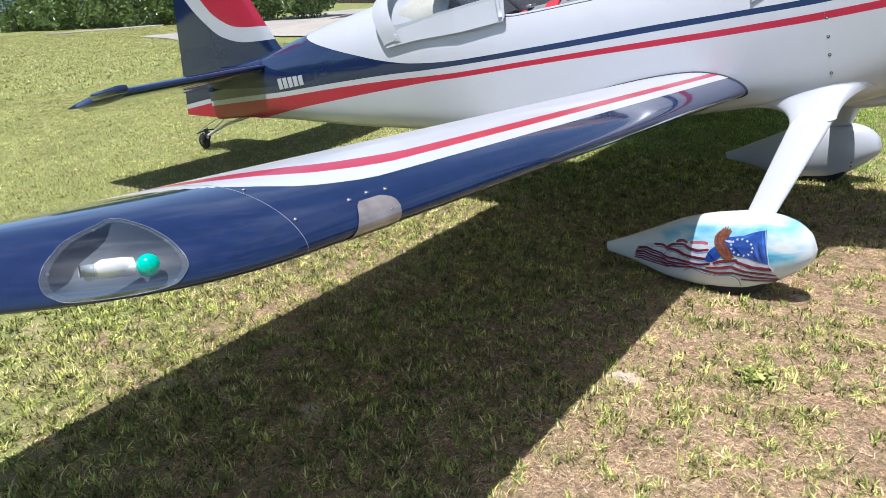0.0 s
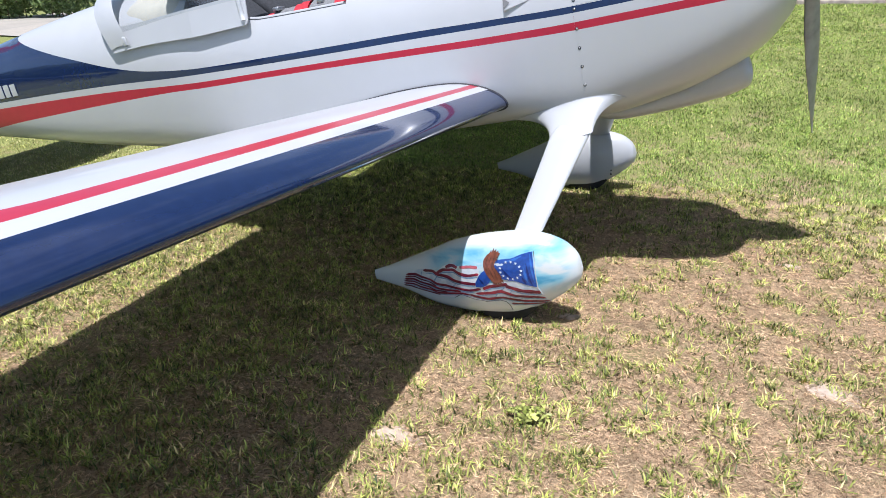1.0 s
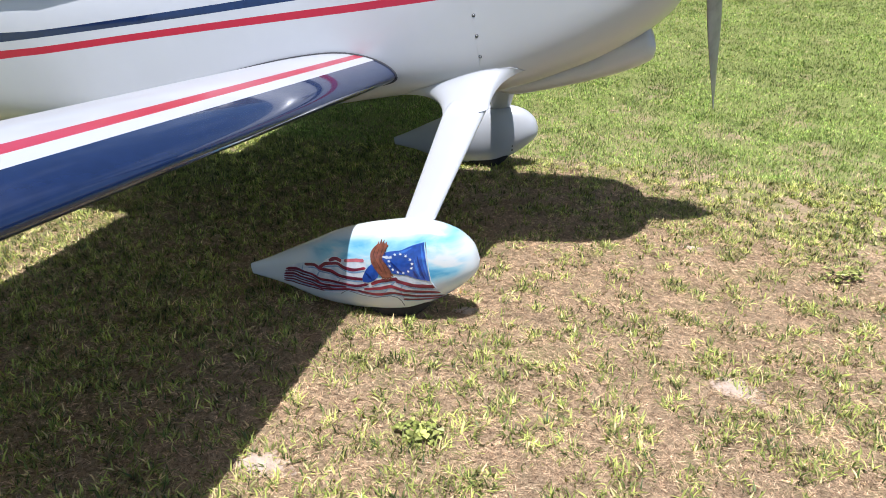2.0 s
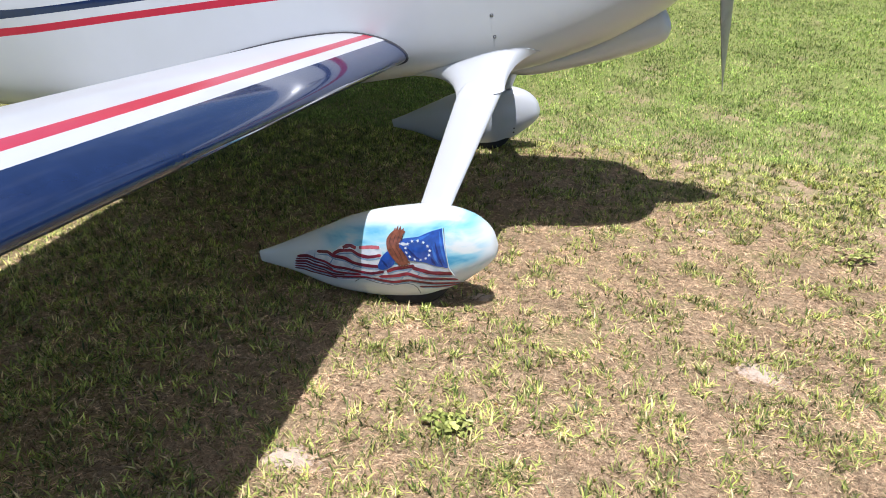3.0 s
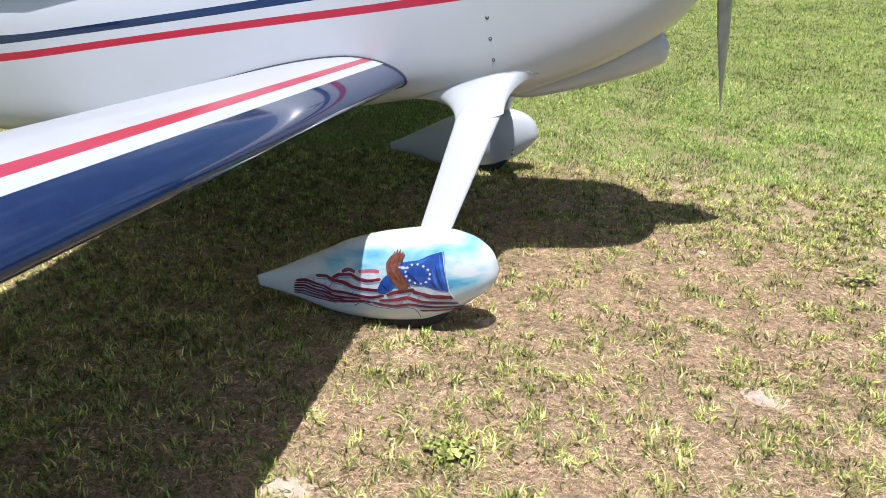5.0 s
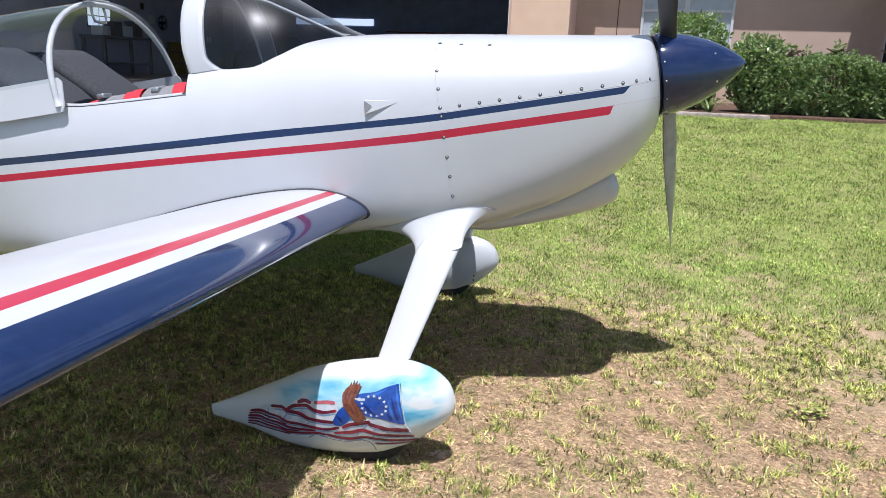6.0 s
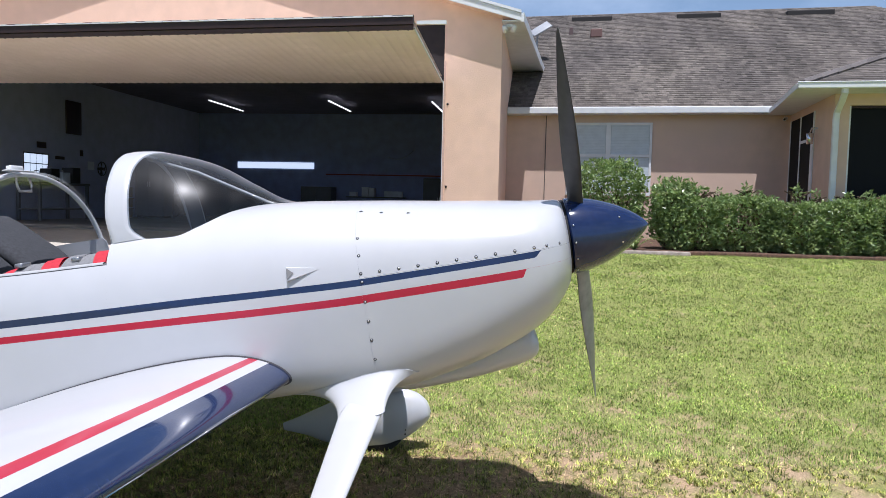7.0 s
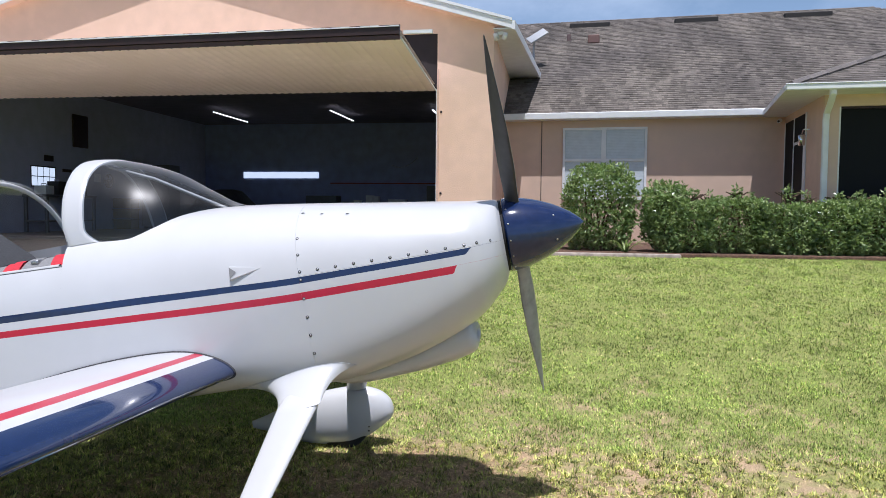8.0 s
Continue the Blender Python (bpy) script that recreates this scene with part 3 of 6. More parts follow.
def pant_at(x, z, out=0.0015):
    """The outer skin of the right fairing at (x, z), a little proud."""
    dz = z - PANT_Z - p_mid(x)
    h = max(p_up(x) if dz > 0 else p_dn(x), 1e-4)
    k = min(abs(dz) / h, 0.985)
    w = p_wd(x) * (1 - k ** 2.15) ** (1 / 2.15)
    return (x, -.950 - w - out, z)


def drape(lower, upper, nx=40, nz=4, out=0.0015):
    """A painted patch between two curves of height over x, laid on the fairing."""
    x0, x1 = lower[0][0], lower[-1][0]
    a, b = curve(lower), curve(upper)
    rows = []
    for x in span(x0, x1, nx):
        rows.append([pant_at(x, a(x) + (b(x) - a(x)) * k / nz, out) for k in range(nz + 1)])
    return grid(rows)


def leg_ring(c, chord, thick, n=24):
    """A streamlined section in the plane of x and the leg's side."""
    ring = []
    for k in range(n):
        t = math.tau * k / n
        cx = 0.5 * math.cos(t)
        ty = 0.5 * thick * math.sin(t) * (0.75 + 0.5 * (cx + .5)) ** 1.2 * 1.1
        ring.append((c[0] + cx * chord, c[1] + ty, c[2]))
    return ring


def gear(sgn):
    g = part("gear_leg", grid([[(x, y if sgn < 0 else -y, z) for x, y, z in leg_ring((-.057 - .191 * t, -.50 - .42 * t + .030 * (1 - min(t / .2, 1)), -.025 - .381 * t), (.188 - .068 * t) * (.55 + .45 * min(t / .2, 1)), (.058 - .016 * t) * (.4 + .6 * min(t / .2, 1)))] for t in span(0, 1, 20)], True), WHITE, plane, "white streamlined landing gear leg")
    stations = [-.945 + .9 * (1 - math.cos(math.pi * i / 60)) / 2 for i in range(61)]
    angs = [math.tau * k / 48 for k in range(48)]
    rows = [[pant(x, a, sgn) for a in angs] for x in stations]
    v, f = grid(rows, True)
    f.append(tuple(range(48)))
    p = part("wheel_pant", (v, f), PANT if sgn < 0 else WHITE, plane, "white wheel fairing with an airbrushed sky and flag" if sgn < 0 else "plain white teardrop wheel fairing")
    bm = bmesh.new()
    bmesh.ops.create_cone(bm, cap_ends=True, segments=40, radius1=.172, radius2=.172, depth=.12)
    bmesh.ops.bevel(bm, geom=[e for e in bm.edges if abs(e.verts[0].co.z - e.verts[1].co.z) < 1e-4], offset=.035, segments=4, affect="EDGES", profile=.5)
    bmesh.ops.transform(bm, matrix=pose(-.37, sgn * .95, -.588, 90, 0, 0), verts=bm.verts)
    part("tyre", bm, DARK, plane, "black rubber tyre")
    for dx, dz in ((-.20, -.63), (-.205, -.655)) if sgn > 0 else ():
        part("screw", disc((dx, sgn * .95 - sgn * p_wd(dx) * .86, dz), (0, -sgn, 0), .006, .004, 8), SEAM, p)
    return p


def sky_paint():
    """White gloss paint with an airbrushed blue sky: streaky clouds that fade out at the tail, the keel and the nose."""
    m = mat("airbrushed_sky", (.72, .75, .75), .24, coat=.4, scale=14, vary=.02)
    n, link = m.node_tree.nodes, m.node_tree.links.new
    co, mp, sx = n.new("ShaderNodeTexCoord"), n.new("ShaderNodeMapping"), n.new("ShaderNodeSeparateXYZ")
    mp.inputs["Scale"].default_value = (5.5, 3.0, 15.0)
    link(co.outputs["Object"], mp.inputs["Vector"])
    link(co.outputs["Object"], sx.inputs["Vector"])

    def ramp(v, a, b, lo=0.0, hi=1.0):
        r = n.new("ShaderNodeMapRange")
        r.interpolation_type = "SMOOTHSTEP"
        r.inputs["From Min"].default_value, r.inputs["From Max"].default_value = a, b
        r.inputs["To Min"].default_value, r.inputs["To Max"].default_value = lo, hi
        link(v, r.inputs["Value"])
        return r.outputs["Result"]

    def times(a, b):
        k = n.new("ShaderNodeMath")
        k.operation = "MULTIPLY"
        link(a, k.inputs[0])
        link(b, k.inputs[1])
        return k.outputs["Value"]

    def blend(f, a, b):
        k = n.new("ShaderNodeMix")
        k.data_type = "RGBA"
        link(f, k.inputs["Factor"])
        if isinstance(a, tuple):
            k.inputs["A"].default_value = (*a, 1)
        else:
            link(a, k.inputs["A"])
        k.inputs["B"].default_value = (*b, 1)
        return k.outputs["Result"]

    cloud = n.new("ShaderNodeTexNoise")
    cloud.inputs["Scale"].default_value, cloud.inputs["Detail"].default_value, cloud.inputs["Distortion"].default_value = 1.0, 5, .5
    link(mp.outputs["Vector"], cloud.inputs["Vector"])
    x, z = sx.outputs["X"], sx.outputs["Z"]
    place = times(times(ramp(x, -.71, -.57), ramp(x, -.045, -.13)), times(ramp(z, -.645, -.565), ramp(z, -.395, -.45)))
    pale = blend(times(ramp(cloud.outputs["Fac"], .34, .56), place), (.72, .75, .75), (.30, .60, .74))
    deep = blend(times(ramp(cloud.outputs["Fac"], .52, .72), place), pale, (.085, .36, .58))
    link(deep, n["Principled BSDF"].inputs["Base Color"])
    return m


PANT = sky_paint()
pant_r = gear(-1)
pant_l = gear(1)

# ---- tail ----
def stab_rows(sgn):
    rows = []
    for t in span(0, 1, 20):
        y = 0.04 + 1.27 * t
        x0, x1 = -3.98 - .20 * t - .02 * t ** 6, -4.93 - .06 * t
        ring = []
        for k in range(32):
            a = math.tau * k / 32
            c = (1 - math.cos(a)) / 2
            th = .045 * math.sin(a) * (1 - .75 * c) * 1.3
            ring.append((x0 + (x1 - x0) * c, sgn * y, .752 + th - (.10 * max(0, c - .55) if t < .93 else .0)))
        rows.append(ring)
    return rows


for sgn in (-1, 1):
    v, f = grid(stab_rows(sgn), True)
    f.append(tuple(range(len(v) - 32, len(v))))
    st = part("tailplane", (v, f), BLUE, plane, "glossy navy tailplane")
    part("elevator_horn", box(-4.50, -4.12, sgn * 1.315 - .05, sgn * 1.315 + .05, .745, .80, .02), BLUE, st)

fz0, fz1 = .80, 1.85
fb = curve([(0, .945), (.25, .99), (.45, 1.09), (.6, 1.25), (.78, 1.46), (1, 1.75)])
fr_ = curve([(0, 1.06), (.25, 1.12), (.45, 1.27), (.55, 1.42), (.75, 1.70), (1, 1.84)])


def fin_x(f, z):
    le = -3.93 - .50 * (z - .80)
    te = -5.47 + .30 * (z - .60)
    return le + (te - le) * f


def fin_mesh(f0, f1, zlow):
    v, faces, paint = [], [], []
    for side in (-1, 1):
        rows = []
        for f in span(f0, f1, 14):
            cuts = [zlow(f), .585, .625, fb(f), fr_(f), fz1] if zlow(f) < .58 else [zlow(f), zlow(f), zlow(f), fb(f), fr_(f), fz1]
            zs = []
            for k in range(5):
                zs += [cuts[k] + (cuts[k + 1] - cuts[k]) * j / 5 for j in range(5)]
            zs.append(fz1)
            rows.append([(fin_x(f, z), side * .05 * (math.sqrt(max(f, 0)) * 1.5 * (1 - f) + .002), z) for z in zs])
        a, b = grid(rows, flip=side > 0)
        off = len(v)
        v += a
        faces += [tuple(i + off for i in q) for q in b]
        paint += ([1] * 5 + [0] * 5 + [2] * 5 + [0] * 5 + [1] * 5) * 14
    return v, faces, paint


part("fin", fin_mesh(0.0, .5635, lambda f: .78), COLS, plane, "navy fin with white arc and red top")
part("rudder", fin_mesh(.565, 1.0, lambda f: .405 + .13 * (f - .565) / .435), COLS, plane, "navy rudder with red and white lower edge")
# fairing between fin, tailplane and body
rows = []
for t in span(0, 1, 16):
    x = -3.72 - 1.0 * t
    h, w = .062 * math.sin(math.pi * min(t * .75 + .08, 1)), .03 + .12 * math.sin(math.pi * (t * .85 + .1))
    rows.append([(x, w * math.cos(a), .765 + h * 1.25 * max(0, math.sin(a)) ** .8) for a in [math.pi * k / 16 for k in range(17)]])
part("tail_fairing", grid(rows), BLUE, plane)
# tail wheel on its spring
tw = part("tailwheel_spring", tube([(-4.60, 0, .40), (-4.95, 0, .375), (-5.28, 0, .31)], .013, 8), STEEL, plane, "steel tailwheel spring")
FORK = mat("fork_black", (.035, .035, .038), .5, scale=60, vary=.2)
part("pivot", tube([(-5.285, 0, .285), (-5.285, 0, .375)], .020, 10), FORK, tw)
for y in (-.034, .034):
    part("fork", prism([(-5.37, .25), (-5.34, .25), (-5.27, .325), (-5.30, .345)], [(-5.37, .25), (-5.34, .25), (-5.27, .325), (-5.30, .345)], y - .005, y + .005), FORK, tw, smooth=False)
part("steering_arm", tube([(-5.30, -.095, .352), (-5.29, 0, .362), (-5.30, .095, .352)], .007, 8), FORK, tw)
for y in (-1, 1):
    part("steering_link", tube([(-5.30, .093 * y, .354), (-5.16, .08 * y, .395), (-5.02, .06 * y, .435)], .0042, 6), STEEL, tw)
part("axle_cap", disc((-5.36, -.028, .265), (0, -1, 0), .022, .008, 12), STEEL, tw)
bm = bmesh.new()
bmesh.ops.create_cone(bm, cap_ends=True, segments=24, radius1=.072, radius2=.072, depth=.045)
bmesh.ops.bevel(bm, geom=[e for e in bm.edges if abs(e.verts[0].co.z - e.verts[1].co.z) < 1e-4], offset=.015, segments=3, affect="EDGES")
bmesh.ops.transform(bm, matrix=pose(-5.36, 0, .265, 90, 0, 0), verts=bm.verts)
part("tail_tyre", bm, DARK, tw)

# ---- spinner and propeller ----
rows = []
for t in span(0, 1, 30):
    x = .818 + .358 * t
    r = .170 * (1 - t ** 1.75) ** .78 if t < 1 else 0.0
    rows.append([(x, r * math.cos(a), .397 + r * math.sin(a)) for a in [math.tau * k / 48 for k in range(48)]])
v, f = grid(rows, True, True)
f.append(tuple(range(48)))
spinner = part("spinner", (v, f), BLUE, plane, "glossy navy spinner with screws")
for k in range(14):
    a = math.tau * (k + .3) / 14
    part("screw", disc((.835, .169 * math.cos(a), .397 + .169 * math.sin(a)), (0.1, math.cos(a), math.sin(a)), .005, .004, 8), STEEL, spinner)
for k in range(6):
    a = math.tau * (k + .5) / 6
    r = .170 * (1 - .62 ** 1.75) ** .78
    part("screw", disc((.818 + .358 * .62, r * math.cos(a), .397 + r * math.sin(a)), (0.55, math.cos(a), math.sin(a)), .005, .004, 8), STEEL, spinner)
bm = bmesh.new()
bmesh.ops.create_cone(bm, cap_ends=True, segments=48, radius1=.165, radius2=.165, depth=.014)
bmesh.ops.transform(bm, matrix=pose(.809, 0, .397, 0, 90, 0), verts=bm.verts)
part("backplate", bm, DARK, spinner)


def blade(turn):
    rows = []
    wid = curve([(.10, .070), (.20, .075), (.35, .098), (.50, .104), (.65, .094), (.80, .070), (.88, .040), (.905, .010)])
    for r in span(.10, .905, 36):
        w, tw_ = wid(r), radians(58 - 46 * (r - .1) / .8)
        th = .034 - .030 * (r - .1) / .8
        ring = []
        for k in range(20):
            a = math.tau * k / 20
            cx, cy = w * .5 * math.cos(a), th * .5 * math.sin(a)
            bx, by = cx * math.sin(tw_) + cy * math.cos(tw_), cy * math.sin(tw_) - cx * math.cos(tw_)
            by -= .05 * max(0, r - .45) ** 2 * 2
            ring.append(Vector((bx, by, r)))
        rows.append([Matrix.Rotation(turn, 4, "X") @ p + Vector((.870, 0, .397)) for p in ring])
    v, f = grid(rows, True, True)
    face = [0 if k % 20 < 10 else 1 for k in range(len(f))]
    f.append(tuple(range(len(v) - 20, len(v))))
    return part("propeller_blade", (v, f, face + [0]), [PROPM, PROP_BACK], plane, "propeller blade, pale grey in front and black behind")


for turn in (radians(22), radians(202)):
    blade(turn)

# ---- chin scoop under the cowling ----
rows = []
for t in span(0, 1, 30):
    x = -.10 + .715 * (1 - (1 - t) ** 1.7)
    zt = curve([(-.10, -.07), (.10, -.06), (.30, -.02), (.50, .055), (.56, .064), (.585, .058), (.604, .030), (.615, .000)])(x)
    zb = curve([(-.10, -.125), (.05, -.160), (.30, -.150), (.50, -.128), (.57, -.110), (.595, -.100), (.606, -.088), (.615, -.062)])(x)
    w = curve([(-.10, .17), (.10, .19), (.45, .185), (.58, .175), (.615, .15)])(x)
    ring = []
    for k in range(28):
        a = math.tau * k / 28
        ring.append((x, w * math.copysign(abs(math.cos(a)) ** .7, math.cos(a)), (zt + zb) / 2 + (zt - zb) / 2 * math.copysign(abs(math.sin(a)) ** .8, math.sin(a))))
    rows.append(ring)
last = rows[-1]
cy, cz = 0, sum(p[2] for p in last) / 28
rows.append([(p[0] - .01, p[1] * .86, cz + (p[2] - cz) * .82) for p in last])
rows.append([(p[0] - .14, p[1] * .80, cz + (p[2] - cz) * .75) for p in last])
v, f = grid(rows, True)
f.append(tuple(range(len(v) - 28, len(v))))
part("air_scoop", (v, f), WHITE, cowl, "white chin air scoop")

# ---- windscreen and cockpit ----
def ws(x, a, out=0.0):
    """The windscreen's skin; a from 0 (foot, on the body) to 90 degrees (ridge)."""
    foot, _ = hull_at(x, min(ws_foot(x), f_top(x) - .003))
    zt = ws_top(x) + out
    return (x, (foot.y - out) * max(math.cos(a), 0.0) ** .86, foot.z + (zt - foot.z) * math.sin(a) ** .93)


def both(rows, flip=False):
    v, f = grid(rows, flip=flip)
    v2, f2 = grid([[(x, -y, z) for x, y, z in r] for r in rows], flip=not flip)
    return v + v2, f + [tuple(i + len(v) for i in q) for q in f2]


screen = part("windscreen", both([[ws(x, math.pi / 2 * k / 26) for k in range(27)] for x in span(-1.045, -.375, 60)], True), SMOKE, plane, "smoke-tinted curved acrylic windscreen")
screen.visible_shadow = False
# white moulded hoop round its rear edge
rows = []
for t in span(0, 1, 44):
    a = math.pi / 2 * t
    x0 = -1.047 - .011 * ss(t * 6) - .018 * ss((t - .5) / .5)
    x1 = -.960 + .055 * (1 - min(t / .10, 1)) ** 2.2 + .012 * ss((t - .5) / .3) + .028 * ss((t - .7) / .3)
    rows.append([ws(x0 + (x1 - x0) * k / 8, a, .004 if 0 < k < 8 else -.003) for k in range(9)])
frame_part = part("windscreen_frame", both(rows), WHITE, plane, "white moulded windscreen frame")
# glareshield and panel inside
part("glareshield", box(-.98, -.42, -.37, .37, .585, .615, .01), DARK, plane, "black glareshield")
# cockpit lining, floor and sill
rows = []
for x in span(-2.0, -1.05, 12):
    p = Vector(hull(x, hull_angle(x, SILL(x))))
    rows.append([(x, p.y, p.z), (x, p.y + .006, p.z + .008), (x, p.y + .03, p.z + .008), (x, p.y + .036, p.z - .01), (x, -.43, .10), (x, 0, .09)])
part("cockpit_lining", both(rows), [mat("grey_lining", (0.12, 0.12, 0.125), 0.7)], plane)
part("rear_bulkhead", box(-2.0, -1.985, -.43, .43, .10, .70), DARK, plane)
RAIL = mat("pale_rail", (.45, .455, .46), .4, coat=.3)
for sgn in (-1, 1):
    part("sill_rail", grid([[(x, -sgn * (hull_at(x, SILL(x))[0].y + .012 + .012 * math.cos(a)), SILL(x) + .004 + .010 * math.sin(a)) for a in [math.pi * (1 - k / 8) for k in range(9)]] for x in span(-1.98, -1.06, 20)], flip=sgn > 0), RAIL, plane, "pale grey cockpit sill rail")
part("windscreen_brace", tube([(-1.02, 0, 1.055), (-.80, 0, .955), (-.55, 0, .80), (-.46, 0, .745)], .0085, 8), RAIL, plane, "pale tubular windscreen brace")
GREY_CLOTH = mat("grey_cloth", (0.040, 0.042, 0.048), 0.9, scale=80, vary=0.25, bump=0.3)
for y in (-.23, .23):
    prof = [(-1.52, .22), (-1.60, .42), (-1.70, .60), (-1.79, .70), (-1.88, .78), (-1.97, .865), (-2.03, .91), (-2.06, .92)]
    rows = [[(x + .035 * math.cos(a) - .01, y + .195 * math.copysign(abs(math.sin(a)) ** .4, math.sin(a)), z + .035 * math.cos(a) - (.02 if k == 7 else 0)) for a in [math.tau * j / 20 for j in range(20)]] for k, (x, z) in enumerate(prof)]
    v, f = grid(rows, True)
    f.append(tuple(range(140, 160)))
    part("seat_back", (v, f), GREY_CLOTH, plane, "dark grey padded seat back")
    part("seat_cushion", box(-1.55, -1.12, y - .18, y + .18, .12, .24, .04), GREY_CLOTH, plane)
rows = []
for x in span(-2.50, -2.00, 16):
    end = 1 - abs((x + 2.25) / .25) ** 6 * .25
    rows.append([(x + .012 * math.sin(9 * a), (.40 - .05 * ss((-2.2 - x) / .3)) * math.cos(a), .58 + (.36 + .015 * math.sin(7 * a + 20 * x)) * end * math.sin(a) ** .55) for a in [math.pi * k / 30 for k in range(31)]])
part("baggage_cover", grid(rows), mat("beige_cloth", (.56, .53, .45), .9, scale=12, vary=.08, bump=.2, bump_scale=60), plane, "beige cloth cover over the baggage area")
RED_WEB = mat("red_webbing", (.50, .02, .035), .7, scale=90, vary=.2, bump=.3)
GREY_WEB = mat("grey_webbing", (.20, .20, .205), .8, scale=120, vary=.2, bump=.3)


def strap(x0, x1, m_, lift, tilt):
    """A strip of webbing laid over the near cockpit edge."""
    rows = []
    for x in span(x0, x1, 6):
        y0 = hull_at(x, SILL(x))[0].y
        rows.append([(x + tilt * t, y0 + .055 + .16 * t, SILL(x) - .03 + (.062 + lift) * math.sin(math.pi * min(t * .62 + .08, 1)) ** .8) for t in span(0, 1, 14)])
    v, f = grid(rows)
    w, g = grid([[(x, y, z - .010) for x, y, z in r] for r in rows], flip=True)
    return part("harness_strap", (v + w, f + [tuple(i + len(v) for i in q) for q in g]), m_, plane, "red harness sleeve" if m_ is RED_WEB else "grey harness webbing")


for x0, x1, m_, lift, tilt in ((-1.56, -1.49, RED_WEB, -.012, .03), (-1.50, -1.435, GREY_WEB, .004, .02), (-1.43, -1.365, GREY_WEB, .006, .02), (-1.37, -1.335, RED_WEB, .014, -.02), (-1.335, -1.29, RED_WEB, .020, -.02), (-1.285, -1.215, GREY_WEB, .022, .02), (-1.215, -1.13, GREY_WEB, .020, .02), (-1.14, -1.085, RED_WEB, .028, -.03)):
    strap(x0, x1, m_, lift, tilt)
for x in (-1.475, -1.225):
    y0 = hull_at(x, SILL(x))[0].y
    part("buckle", box(x - .018, x + .018, y0 + .085, y0 + .15, SILL(x) + .028, SILL(x) + .048, .006), STEEL, plane, "dark metal harness buckle")

# ---- sliding canopy, pushed back ----
BX = -1.585
canopy = part("canopy_bow", tube([(BX - .03 * math.sin(a), .495 * math.copysign(abs(math.cos(a)) ** .92, math.cos(a)), .635 + .445 * math.sin(a) ** .87) for a in [math.pi * k / 48 for k in range(49)]], .0125, 10), mat("light_grey_tube", (.50, .51, .52), .35, coat=.4), plane, "pale grey tubular canopy bow")
ctop = curve([(-2.85, .955), (-2.6, 1.01), (-2.3, 1.065), (-2.0, 1.10), (BX, 1.09)])


def canopy_w(x):
    """Half width of the canopy at its foot, narrowing to the rear."""
    return .496 - .070 * max(0.0, -1.9 - x) / .6


def cz(x, a):
    w = canopy_w(x) - .004
    return (x, -w * max(math.cos(a), 0.0) ** .85, .635 + (ctop(x) - .635) * math.sin(a) ** .78)


cg = part("canopy_glass", both([[cz(x, radians(8) + (math.pi / 2 - radians(8)) * k / 20) for k in range(21)] for x in span(-2.52, BX, 30)], True), GLASS, canopy, "clear bubble canopy")
cg.visible_shadow = False
rows = []
for x in span(-2.495, -1.558, 60):
    w = canopy_w(x) - .002
    near = max(0.0, 1 - (-1.558 - x) / .022)
    lo, hi = .612 + .022 * ss((-1.8 - x) / .5) + .022 * near ** 2.5, .750 + .012 * ss((-2.25 - x) / .3) - .018 * near ** 3
    rows.append([(x, -w - .004, lo), (x, -w + .007, (lo + hi) / 2), (x, -w + .018, hi), (x, -w + .024, hi), (x, -w + .013, (lo + hi) / 2), (x, -w + .002, lo)])
for sgn in (-1, 1):
    v, f = grid([[(x, y * -sgn, z) for x, y, z in r] for r in rows], True, flip=sgn > 0)
    f += [tuple(range(6)), tuple(range(len(v) - 6, len(v)))[::-1]]
    part("canopy_skirt", (v, f), WHITE, canopy, "white canopy skirt", smooth=False)
rows = []
for t in span(0, 1, 36):
    a = radians(1) + (math.pi / 2 - radians(1)) * t
    row = []
    for k in range(8):
        x = -2.62 + .155 * k / 7 - .04 * math.sin(a) + .115 * (1 - t) ** 3
        p = Vector(cz(max(x, -2.85), a))
        row.append((x, p.y - (.008 * (1 - t) ** 2), p.z + .010 * math.sin(math.pi * k / 7)))
    rows.append(row)
part("canopy_rear_frame", both(rows, True), WHITE, canopy, "white canopy rear frame")
part("canopy_latch", box(BX - .02, BX + .005, -.145, -.06, 1.092, 1.112, .003), TRIM, canopy, "small white canopy latch")
part("latch_plate", box(BX - .015, BX + .01, -.18, .02, 1.087, 1.0915, .001), TRIM, canopy)
part("latch_handle", tube([(BX, -.115, 1.06), (BX, -.12, 1.02), (BX, -.11, .995), (BX, -.03, .995), (BX, -.02, 1.02), (BX, -.025, 1.06)], .006, 8), STEEL, canopy, "steel loop handle of the canopy")
part("skirt_bracket", box(-2.40, -2.375, -.4465, -.43, .655, .70, .003), WHITE, canopy)

# ---- hangar ----
YG, YH = 9.44, 12.0
GX0, GX1, JAMB = -11.9, -.085, -1.09
hangar = empty("hangar", None, "tan stucco hangar with its door raised as an awning", "hangar")
HB, HF = .70, .825


def wall(name, x0, x1, y0, y1, z0, z1, m, parent):
    return part(name, box(x0, x1, y0, y1, z0, z1), m, parent, smooth=False)


wall("front_pier", JAMB, GX1, YG, YG + .25, HB - .3, 4.62, STUCCO, hangar)
wall("front_pier", GX0, -11.7, YG, YG + .25, HB - .3, 4.62, STUCCO, hangar)
wall("side_wall", GX1 - .25, GX1, YG + .25, 21.5, HB - .3, 4.62, STUCCO, hangar)
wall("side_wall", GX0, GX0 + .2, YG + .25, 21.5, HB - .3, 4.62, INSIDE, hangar)
